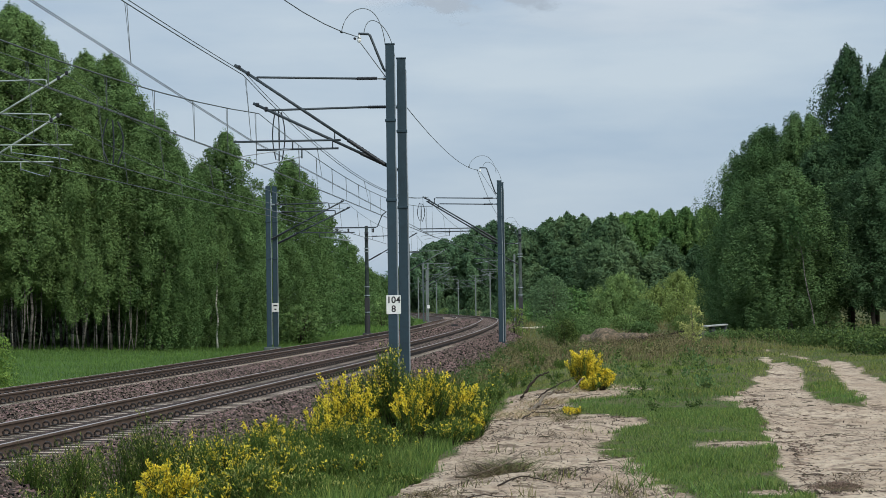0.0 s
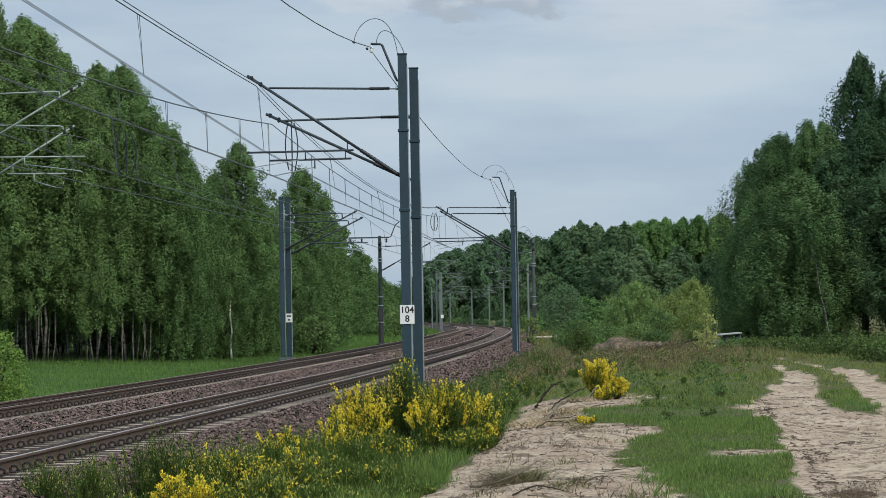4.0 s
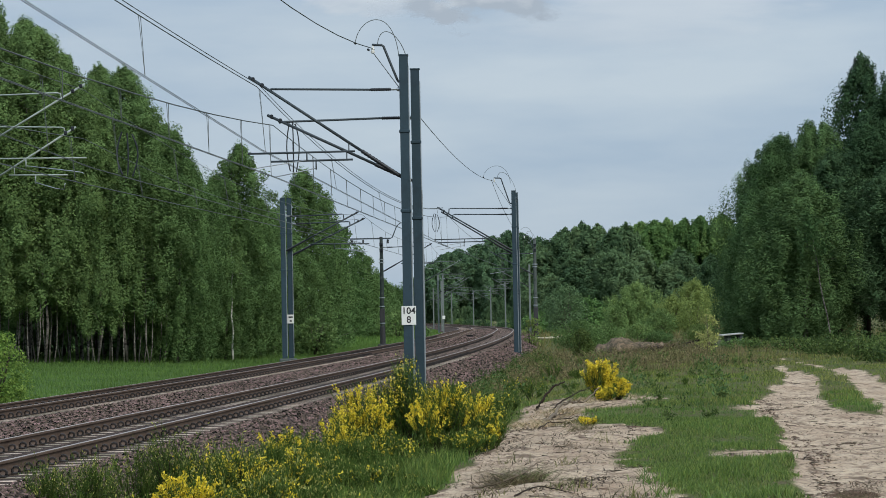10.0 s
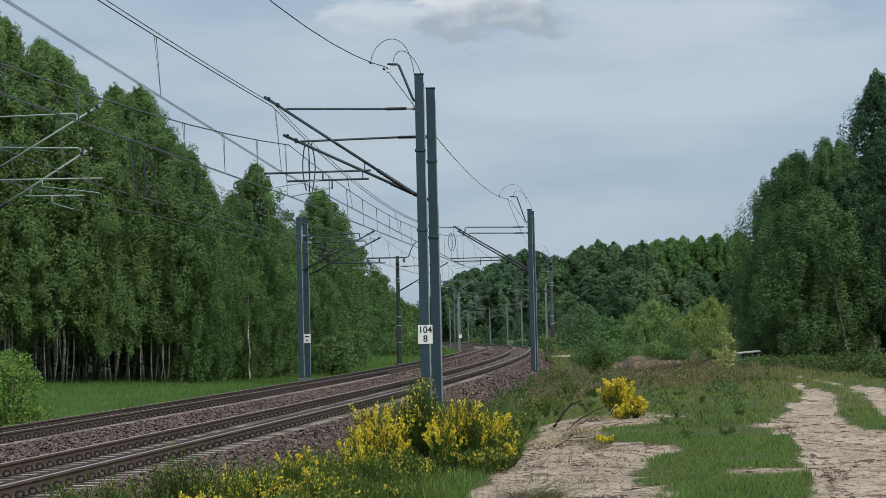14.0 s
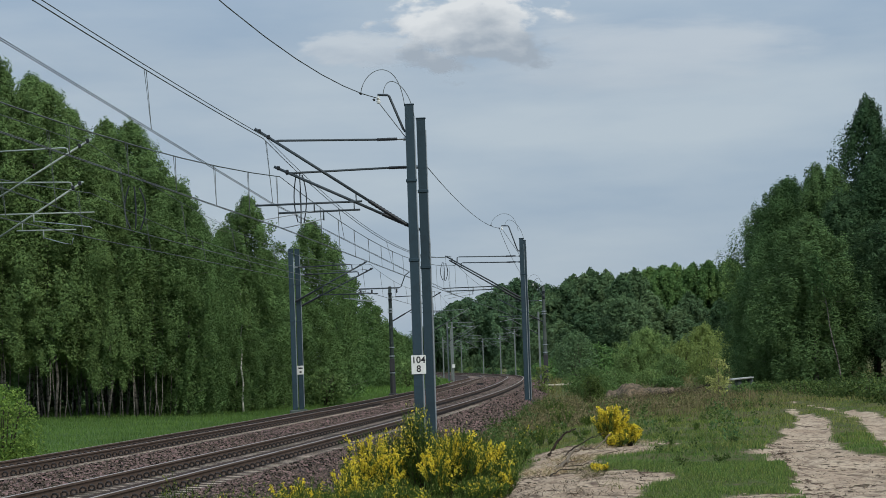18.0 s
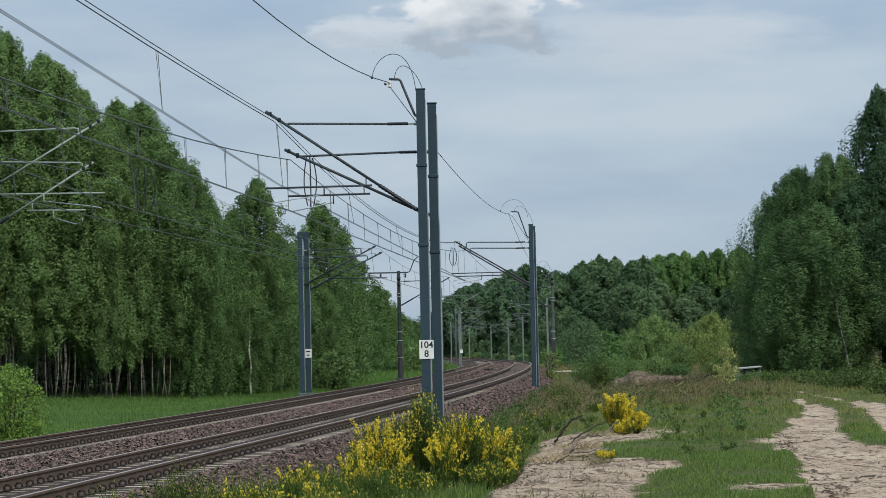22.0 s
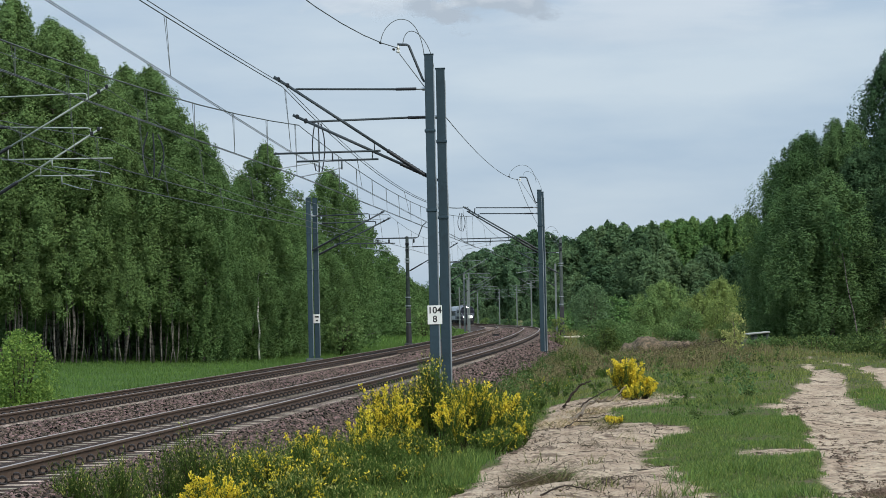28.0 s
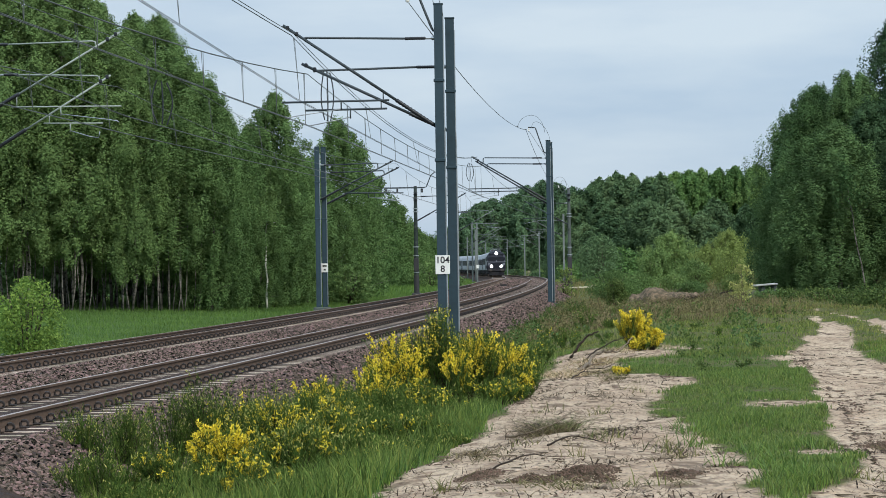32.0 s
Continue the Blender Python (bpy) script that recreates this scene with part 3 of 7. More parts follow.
thing("ballast_stones", "loose reddish-brown crushed stones of the ballast", "ballast", me=fast_mesh("ballast_stones", np.concatenate(vs), np.concatenate(fs), M_stone), kind="stuff")


# ---- overhead line ----
def h_beam(h, b=0.22, d=0.24, t=0.018):
    """An H-section column, one closed skin: flanges at front and back, web between."""
    e, w, f = b / 2, t / 2, d / 2
    sec = [(-e, -f), (e, -f), (e, -f + t), (w, -f + t), (w, f - t), (e, f - t), (e, f), (-e, f), (-e, f - t), (-w, f - t), (-w, -f + t), (-e, -f + t)]
    n = len(sec)
    fs = [(k, (k + 1) % n, n + (k + 1) % n, n + k) for k in range(n)] + [tuple(range(n))[::-1], tuple(range(n, 2 * n))]
    return Shape().add([(x, y, z) for z in (0, h) for x, y in sec], fs)


def bar(name, a, b, r, material, parent, sides=8, label=""):
    return part(name, Shape().tube([a, b], r, sides).mesh(name, material, smooth=True), parent, label)


def ribbed(a, b, r, material, name, parent):
    """A ribbed insulator between two points."""
    a, b = np.array(a, float), np.array(b, float)
    t = np.linspace(0, 1, 25)
    rr = np.where(np.arange(25) % 2 == 1, r, r * 0.78)
    rr[0] = rr[-1] = r * 0.5
    return part(name, Shape().tube(a + (b - a) * t[:, None], rr, 8).mesh(name, material, smooth=True), parent)


def cantilever(mast, sgn, face, zs, reach, top_reach, reg_z, reg_in, reg_out, arm_z, yo=0.0, tube=None, tip=0.05, thin=1.0):
    """A raked tube with its tie, registration tube and steady arm; zs: foot and tie heights, reach: where the tube ends."""
    tube = tube or M_tube
    foot, tie, end = zs
    p0 = np.array((sgn * face, yo, foot))
    p1 = np.array((sgn * reach, yo, end))
    k = p0 + (p1 - p0) * 0.26
    bar("bracket", (sgn * (face - 0.12), yo, foot), p0, 0.045, tube, mast)
    ribbed(p0, k, 0.055, M_insul, "insulator", mast)
    bar("raked_tube", k, p1, 0.036 * thin, tube, mast)
    tz = np.interp(top_reach, (face, reach), (foot, end))
    ti = sgn * (face + (top_reach - face) * 0.22)
    ribbed((sgn * (face + 0.2), yo, tie), (ti, yo, tie), 0.043, M_insul, "insulator", mast)
    part("top_tie", Shape().tube([(ti, yo, tie), (sgn * (top_reach - 0.1), yo, tie + tip), (sgn * (top_reach - 0.02), yo, tie + tip - 0.02), (sgn * top_reach, yo, tz)], 0.028 * thin, 8).mesh("top_tie", tube, smooth=True), mast)
    part("end_fitting", Shape().tube([(sgn * (face - 0.02), yo, tie), (sgn * (face + 0.05), yo, tie), (sgn * (face + 0.06), yo, tie), (sgn * (face + 0.2), yo, tie)], [0.05, 0.05, 0.03, 0.03], 8).mesh("end_fitting", M_galv), mast, "pale galvanised end fitting")
    bar("registration_tube", (sgn * reg_in, yo, reg_z), (sgn * reg_out, yo, reg_z - 0.02), 0.026 * thin, tube, mast)
    zr = np.interp(reg_in + 0.15, (face, reach), (foot, end))
    bar("hanger_rod", (sgn * (reg_in + 0.15), yo, zr), (sgn * (reg_in + 0.15), yo, reg_z), 0.014, tube, mast)
    a = sgn * (reg_in + (reg_out - reg_in) * 0.45)
    bar("drop_bracket", (a, yo, reg_z), (a, yo, reg_z - 0.24), 0.018, tube, mast)
    part("steady_arm", Shape().tube([(a, yo, reg_z - 0.2), (sgn * (reg_out - 0.35), yo, reg_z - 0.36), (sgn * (reg_out - 0.12), yo, reg_z - 0.40), (sgn * (reg_out - 0.08), yo, arm_z)], 0.014, 6).mesh("steady_arm", M_galv, smooth=True), mast)
    for q in (0.03, 0.09):
        part("clamp", Shape().box((sgn * (reach - (reach - face) * q), yo, end - (end - foot) * q + 0.01), (0.085, 0.085, 0.11), 0.02).mesh("clamp", M_insul), mast)


def top_bracket(mast, sgn, z, drop=0.3, k=1.0, lift=0.0):
    """The bent arm on the mast top that carries the feeder wire, with its jumper loops; k widens it and lift raises its end."""
    sgn, z, foot = sgn * k, z + lift, z
    part("feeder_arm", Shape().tube([(0, 0, foot - 0.65), (sgn * 0.13, 0, foot - 0.65), (sgn * 0.17, 0, foot - 0.58), (sgn * 0.49, 0, z + 0.24), (sgn * 0.54, 0, z + 0.27), (sgn * 0.78, 0, z + 0.28)], 0.031, 8).mesh("feeder_arm", M_tube, smooth=True), mast)
    part("insulator", Shape().tube([(sgn * 0.76, 0, z + h) for h in (0.27, 0.2, 0.18, 0.14, 0.12, 0.08, 0.06)], [0.02, 0.03, 0.055, 0.035, 0.055, 0.05, 0.02], 10).mesh("insulator", M_white), mast, "small white porcelain insulator")
    for x, h in ((1.20, 0.33), (0.87, 0.16)):
        part("wire_clamp", Shape().tube([(sgn * (x + 0.03), 0, z + h + 0.02), (sgn * x, 0, z + h), (sgn * (x - 0.03), 0, z + h - 0.02)], [0.02, 0.038, 0.02], 6).mesh("wire_clamp", M_insul), mast)
    t = np.linspace(0, 1, 22)
    for ends, rise, lean in (((1.20, 0.33, 0.11, -0.02), 0.66, 0.2), ((0.64, 0.30, -0.12, -drop), 0.42, -0.16)):
        x0, z0, x1, z1 = ends
        u = t + lean * 0.25 * np.sin(np.pi * t)
        p = np.stack([sgn * (x0 + (x1 - x0) * (0.5 - 0.5 * np.cos(np.pi * u)) * 0.6 + (x1 - x0) * u * 0.4), 0.01 + 0 * t, z + z0 + (z1 - z0) * t ** 2 + rise * np.sin(np.pi * t) ** 0.85], 1)
        part("jumper_loop", Shape().tube(p, 0.0095, 5).mesh("jumper_loop", M_wire), mast)
    bar("stay", (sgn * 0.73, 0, z + 0.05), (sgn * 0.10, 0, foot - 0.82), 0.011, M_wire, mast, 5)


def sign(mast, x, y, z, w, h, lines):
    """A white enamel plate with black figures."""
    pl = part("number_plate", Shape().box((0, 0, 0), (w, 0.012, h), 0.004).mesh("number_plate", M_white), mast, "white enamel plate with black figures", pose(x, y, z))
    for text, dz, size in lines:
        if text is None:
            part("dark_bar", Shape().box((0, -0.009, dz), (size, 0.008, 0.07), 0.002).mesh("dark_bar", M_black), pl)
            continue
        cu = bpy.data.curves.new("lettering", "FONT")
        cu.body, cu.size, cu.align_x, cu.align_y, cu.extrude, cu.offset = text, size, "CENTER", "CENTER", 0.003, 0.004
        cu.materials.append(M_black)
        part("lettering", cu, pl, m=pose(0, -0.009, dz, 90))
    return pl


def clamp_band(mast, z, w=0.27):
    part("band", Shape().box((0, 0, z), (w, w + 0.02, 0.07), 0.01).mesh("band", M_steel), mast)


def steel_mast(x, y, h, foot, label, group="railway masts"):
    m = thing("catenary_mast", label, "mast", pose(x, y, foot, 0, 0, 0), group)
    part("column", h_beam(h).mesh("column", M_steel), m)
    part("foundation", Shape().box((0, 0, -0.16), (0.5, 0.55, 0.3), 0.04).mesh("foundation", M_conc), m)
    part("edge_pipe", Shape().tube([(0.13, -0.1, 0.1), (0.13, -0.1, h * 0.62), (0.115, -0.1, h * 0.66), (0.115, -0.1, h - 0.3)], 0.022, 6).mesh("edge_pipe", M_galv), m, "pale galvanised earthing strip")
    part("cap", Shape().box((0, 0, h + 0.01), (0.25, 0.27, 0.025), 0.004).mesh("cap", M_steel), m)
    for z in (h * 0.55, h * 0.78):
        clamp_band(m, z)
    return m


GZ = -0.5
label = "blue-grey steel H-section catenary mast beside the tracks"
m1 = steel_mast(-1.27, 62.0, 8.64, GZ, label)
cantilever(m1, -1, 0.12, (5.12 - GZ, 7.30 - GZ, 7.68 - GZ), 3.88, 3.40, 5.77 - GZ, 1.25, 3.92, 5.40 - GZ, tip=0.06)
top_bracket(m1, -1, 8.64)
sign(m1, 0.025, -0.15, 1.645 - GZ, 0.36, 0.47, (("104", 0.11, 0.23), ("8", -0.11, 0.23)))
m1b = steel_mast(-1.00, 62.6, 8.34, GZ, "blue-grey steel catenary mast set close behind its twin")
cantilever(m1b, -1, 0.12, (5.03 - GZ, 6.63 - GZ, 6.76 - GZ), 3.74, 3.45, 5.60 - GZ, 1.6, 3.66, 5.20 - GZ, tip=-0.05)
m2 = steel_mast(2.97, 130.0, 8.5, -0.53, label)
cantilever(m2, -1, 0.12, (5.4, 7.6, 7.72), 4.0, 3.4, 6.05, 1.3, 4.2, 5.6)
cantilever(m2, -1, 0.12, (5.25, 7.3, 7.5), 3.8, 3.2, 5.9, 1.5, 4.0, 5.5, yo=0.35)
top_bracket(m2, -1, 8.5, 0.6, 1.3, 0.42)
steel_mast(3.10, 130.6, 8.42, -0.53, "blue-grey steel catenary mast set close behind its twin")
for x, y, n in ((-8.28, 118.0, 1), (-8.0, 118.4, 0)):
    mm = steel_mast(x, y, 7.6, -0.35, "grey-green steel twin catenary mast before the wood")
    cantilever(mm, 1, 0.12, (5.1 if n else 4.9, 6.75 if n else 6.4, 6.9 if n else 6.6), 3.6, 2.9, 5.4, 1.3, 3.8, 5.0, yo=0.1 * n)
    if not n:
        sign(mm, 0.0, -0.15, 1.86, 0.32, 0.42, ((None, 0.09, 0.2), (None, -0.09, 0.1)))
# twin mast of the far track nearer the camera
for x, y, n in ((-13.2, 64.0, 1), (-13.0, 64.6, 0)):
    mm = steel_mast(x, y, 8.6, GZ, label)
    if n:
        cantilever(mm, 1, 0.12, (5.68 - GZ, 7.50 - GZ, 7.77 - GZ), 3.66, 3.04, 5.88 - GZ, 0.82, 3.68, 5.45 - GZ, tube=M_tube_pale, thin=0.72)
    else:
        cantilever(mm, 1, 0.12, (4.85 - GZ, 6.76 - GZ, 6.71 - GZ), 3.12, 2.83, 5.48 - GZ, 1.35, 2.9, 5.25 - GZ, tube=M_tube_pale, tip=-0.06, thin=0.72)


def concrete_mast(x, y, h, foot, sgn, M, cross):
    m = thing("catenary_mast", "old round catenary mast with a tarred foot and pale bands", "mast", pose(x, y, foot), "railway masts")
    t = np.linspace(0, 1, 8)
    part("column", Shape().tube(np.stack([0 * t, 0 * t, t * h], 1), 0.165 - 0.06 * t, 12).mesh("column", M, smooth=True), m)
    part("base_coat", Shape().tube([(0, 0, 0), (0, 0, 1.3), (0, 0, 1.32)], [0.19, 0.175, 0.16], 12).mesh("base_coat", M_band), m, "black tarred foot")
    part("switch_box", Shape().box((0, -0.12, 2.05), (0.34, 0.26, 0.9), 0.03).mesh("switch_box", M_band), m, "dark switch box")
    part("base_plate", Shape().box((0, 0, 0.06), (0.62, 0.62, 0.2), 0.05).mesh("base_plate", M_band), m)
    for z in (1.5, 2.62, 3.2, 5.55, 5.75):
        part("band", Shape().tube([(0, 0, z), (0, 0, z + 0.07)], 0.19, 12).mesh("band", M_galv), m, "pale metal band")
    cantilever(m, sgn, 0.15, (5.0, 6.6, 6.8), 3.4, 2.8, 5.5, 1.3, 3.5, 5.15)
    part("cap", Shape().tube([(0, 0, h), (0, 0, h + 0.05)], [0.12, 0.08], 12).mesh("cap", M_band), m)
    for z in (h - 0.55, h - 0.95):
        part("insulator", Shape().tube([(0, -0.08, z + e) for e in (0, 0.05, 0.1, 0.15, 0.2)], [0.1, 0.16, 0.11, 0.16, 0.09], 10).mesh("insulator", M_insul), m)
    if cross:
        part("cross_arm", Shape().box((-0.72, 0, h - 0.06), (2.7, 0.1, 0.09), 0.015).mesh("cross_arm", M_tube), m)
        part("feeder_arm", Shape().tube([(0.6, 0, h - 0.06), (0.75, 0, h), (1.05, 0, h + 0.75), (1.3, 0, h + 0.95)], 0.035, 8).mesh("feeder_arm", M_tube, smooth=True), m)
        for e in (-1.95, -1.2, 0.45):
            part("insulator", Shape().tube([(e, 0, h - 0.12 - 0.07 * i) for i in range(5)], [0.04, 0.075, 0.05, 0.075, 0.03], 8).mesh("insulator", M_insul), m)
    return m


M_dark_mast = mat("tarred_mast_concrete", (0.035, 0.046, 0.042), 0.85, vary=0.3, scale=1.5, bump=0.2, spots=(0.07, 0.08, 0.07), spot_at=0.62)
mm = concrete_mast(5.88, 190.0, 7.7, -0.55, -1, M_conc, False)
top_bracket(mm, -1, 7.7)
concrete_mast(-5.1, 166.0, 7.25, -0.5, 1, M_dark_mast, True)


def slim_mast(y, side, dx=2.9):
    """A slim grey mast far down the line."""
    x, z = float(line_x(y)) + (GAP + dx if side else -dx), float(line_z(y)) - 0.5
    m = thing("catenary_mast", "slim grey catenary mast far down the line", "mast", pose(x, y, z), "railway masts")
    part("column", h_beam(7.4, 0.2, 0.2).mesh("column", M_farmast), m)
    cantilever(m, -1 if side else 1, 0.12, (5.0, 6.7, 6.9), 3.4, 2.8, 5.6, 1.2, 3.6, 5.25, tube=M_farmast)
    return m


M_farmast = mat("weathered_mast_steel", (0.15, 0.172, 0.165), 0.6, 0.2, vary=0.2, scale=1.0)
for y in (270, 327, 385, 441, 497, 553):
    slim_mast(y, 1)
for y, dx in ((222, 2.9), (310, 2.7), (311, 3.3), (366, 2.9), (445, 2.9), (490, 2.9)):
    mm = slim_mast(y, 0, dx)
    if y == 310:
        sign(mm, 0.05, -0.15, 1.9, 0.35, 0.42, ())

# wires: (y, x of messenger, messenger z, x of contact, contact z) at the supports
def wire(pts, r, name, label, group="overhead wires", sag=0.0, n=16):
    out = []
    for a, b in zip(pts[:-1], pts[1:]):
        t = np.linspace(0, 1, n)[:, None]
        p = np.array(a) + (np.array(b) - np.array(a)) * t
        p[:, 2:] -= 4 * (sag[len(out)] if isinstance(sag, tuple) else sag) * t * (1 - t)
        out.append(p if not out else p[1:])
    p = np.concatenate(out)
    thing(name, label, "wire", group=group, me=Shape().tube(p, r, 4, caps=False).mesh(name, M_wire))
    return p


def catenary(sup, sag, group, step_m=8.0, first=3.0, thin=1.0):
    """A messenger and two contact wires through the supports, joined by droppers."""
    mess = wire([(a, y, b) for y, a, b, c, d in sup], 0.0125 * thin, "messenger_wire", "dark messenger wire of the overhead line", sag=sag)
    for e in (-0.025, 0.025):
        con = wire([(c + e, y, d) for y, a, b, c, d in sup], 0.0085 * thin, "contact_wire", "dark copper contact wire over the track")
    y = sup[0][0] + first
    while y < min(sup[-1][0], 260):
        q = [np.interp(y, p[:, 1], p[:, k]) for p in (mess, con) for k in (0, 2)]
        if q[1] - q[3] > 0.15:
            thing("dropper", "thin dropper wire between messenger and contact wire", "wire", group=group,
                  me=Shape().tube([(q[0], y + 0.16, q[1]), (q[2], y, q[3]), (q[0], y - 0.16, q[1])], 0.0065, 4, caps=False).mesh("dropper", M_wire))
        y += step_m


def axis(y, side):
    return float(line_x(y)) + side * GAP


catenary([(0, axis(0, 1) + 0.35, 7.98, axis(0, 1) + 0.3, 7.45), (62, -4.95, 7.43, -4.85, 5.84), (130, -0.8, 7.15, -0.6, 5.15), (190, axis(190, 1), 6.6, axis(190, 1), 5.1), (241, axis(241, 1), 6.4, axis(241, 1), 5.0), (291, axis(291, 1), 6.2, axis(291, 1), 4.8), (341, axis(341, 1), 6.0, axis(341, 1), 4.6)], (0.25, 0.98, 0.6, 0.4, 0.4, 0.4), "droppers", 16.0, first=14.5)
catenary([(-4, axis(-4, 1), 6.5, axis(-4, 1), 5.2), (62.6, -4.6, 6.50, -4.6, 5.2), (130.3, -0.5, 6.7, -0.5, 5.1)], (0.9, 0.7), "droppers", 4.5)
catenary([(0, axis(0, 0), 7.7, axis(0, 0), 6.9), (64, -9.55, 7.6, -9.4, 5.6), (118, -4.5, 6.4, -4.4, 5.0), (166, axis(166, 0), 6.4, axis(166, 0), 5.0), (235, axis(235, 0), 6.3, axis(235, 0), 5.0), (285, axis(285, 0), 6.2, axis(285, 0), 4.8), (335, axis(335, 0), 6.0, axis(335, 0), 4.6), (385, axis(385, 0), 5.8, axis(385, 0), 4.4)], (0.3, 0.9, 0.5, 0.6, 0.4, 0.4, 0.4), "droppers", thin=0.75)
catenary([(-4, axis(-4, 0), 6.5, axis(-4, 0), 5.2), (64.6, -9.7, 6.4, -9.6, 5.2), (118.4, -4.7, 6.2, -4.6, 5.0)], 0.7, "droppers", thin=0.75)
wire([(axis(0, 1) + 0.44, 0, 8.03), (-4.88, 62, 7.46), (-0.72, 130, 7.17)], 0.0105, "messenger_wire", "second dark messenger wire of the overhead line", sag=(0.25, 0.98))
wire([(-5.6, 0, 8.67), (-2.03, 62, 8.33)], 0.012, "feeder_wire", "dark feeder wire strung over the mast tops", sag=1.36)
wire([(-0.88, 62.6, 6.62), (1.84, 130, 8.55)], 0.012, "feeder_wire", "dark feeder wire strung between two masts", sag=0.34)
wire([(1.84, 130, 8.55), (5.0, 190, 7.4), (7.4, 270, 6.6)], 0.012, "feeder_wire", "dark feeder wire strung over the mast tops", sag=0.6)


def jumper(x, y, z0, z1, w, r=0.016):
    """A bundle of slack cables joining the messenger to the contact wire."""
    j = thing("jumper_cable", "bundle of slack dark jumper cables on the overhead line", "cable", group="jumper cables")
    t = np.linspace(0, 1, 14)
    for k, (a, b) in enumerate(((-0.5, 0.35), (0.1, 0.6), (0.55, -0.3))):
        p = np.stack([x + w * (a * np.sin(np.pi * t) + 0.25 * (k - 1)), y + 0.5 * (k - 1) + 0 * t, z0 + (z1 - z0) * t - 0.12 * np.sin(np.pi * t) * b], 1)
        part("cable", Shape().tube(p, r, 5).mesh("cable", M_insul), j)
    return j


jumper(-4.33, 66, 6.83, 5.50, 0.17)
jumper(-1.11, 128, 6.77, 5.84, 0.24)
jumper(-9.40, 71, 7.0, 5.78, 0.30, 0.024)


# ---- trees ----
def birch_crown(rng, h, base, radius, clumps, leaf, low=0.35, drop=1.0, per=190, foot=0.55, full=2.2):
    """Drooping tufts of leaves hung on an egg-shaped head, with gaps between them, a shady core and feathered leaders on top."""
    i = np.arange(clumps)
    t = np.clip((i + rng.random(clumps)) / clumps, 0, 0.985)

    def width(t):
        rise = foot + (1 - foot) * np.clip(t / low, 0, 1) ** 0.8
        return np.where(t < low, rise, np.clip(1 - np.clip((t - low) / (1 - low), 0, 1) ** full, 0, 1) ** 0.8)

    ang = i * 2.39996 + rng.normal(0, 0.45, clumps)
    side = 1 + 0.17 * np.sin(2 * ang + 5 * t + rng.uniform(0, 6)) + 0.20 * np.sin(3 * ang - 11 * t + rng.uniform(0, 6))
    rr = radius * width(t) * np.minimum(side, 1.14) * np.where(rng.random(clumps) < 0.75, rng.uniform(0.62, 1.12, clumps), rng.uniform(0.15, 0.7, clumps))
    small = 0.5 + 0.5 * width(t)
    wide, tall = radius * rng.uniform(0.08, 0.18, clumps) * small, drop * rng.uniform(0.30, 0.95, clumps) * small
    z = base + (h - base) * t - tall * 0.4
    n = clumps * per
    b = np.repeat(i, per)
    u = rng.normal(size=(n, 3))
    u /= np.linalg.norm(u, axis=1)[:, None]
    shell = rng.uniform(0.62, 1.12, n)
    taper = np.where(u[:, 2] < 0, 1 + 0.35 * u[:, 2], 1.0)
    p = np.stack([rr[b] * np.cos(ang[b]) + u[:, 0] * wide[b] * shell * taper, rr[b] * np.sin(ang[b]) + u[:, 1] * wide[b] * shell * taper, z[b] + u[:, 2] * tall[b] * shell], 1)
    up = np.stack([u[:, 0] + 0.5 * np.cos(ang[b]), u[:, 1] + 0.5 * np.sin(ang[b]), 0.5 * u[:, 2] + 0.4], 1)
    # the shady core and the leaders
    m = clumps * 14
    tc, ac = rng.random(m) ** 0.9 * 0.95, rng.uniform(0, 6.283, m)
    rc = radius * width(tc) * 0.55 * rng.random(m) ** 0.5
    core = np.stack([rc * np.cos(ac), rc * np.sin(ac), base + (h - base) * tc], 1)
    k = 420
    lead = rng.integers(0, 7, k)
    la, lq = lead * 0.9 + 0.3, rng.random(k)
    tip = np.stack([(0.06 + 0.07 * lead) * np.cos(la) * radius * (1 - 0.3 * lq) + rng.normal(0, 0.05, k), (0.06 + 0.07 * lead) * np.sin(la) * radius * (1 - 0.3 * lq) + rng.normal(0, 0.05, k), h - 0.22 * lead + 0.8 * lq - 0.5], 1)
    pos = np.concatenate([p, core, tip])
    nor = np.concatenate([up, rng.normal(size=(m, 3)), rng.normal(size=(k, 3))])
    size = np.concatenate([leaf * rng.uniform(0.6, 1.4, n), 1.9 * leaf * rng.uniform(0.7, 1.3, m), leaf * rng.uniform(0.6, 1.2, k)])
    ok = pos[:, 2] > 0.1
    return shingles(pos[ok], nor[ok], size[ok], rng, 0.42)


def shingles(pos, normal, size, rng, loose=0.7, long=1.3):
    """Leaves that face roughly outwards: one triangle each."""
    n = len(pos)
    nn = normal + rng.normal(size=(n, 3)) * loose
    d = np.cross(nn, rng.normal(size=(n, 3)))
    d /= np.linalg.norm(d, axis=1)[:, None] + 1e-9
    e = np.cross(nn, d)
    e /= np.linalg.norm(e, axis=1)[:, None] + 1e-9
    s = size[:, None]
    v = np.stack([pos, pos + d * s * long + e * s * 0.5, pos + d * s * long * 0.6 - e * s * 0.6], 1).reshape(-1, 3)
    return v, np.arange(n)[:, None] * 3 + [0, 1, 2]


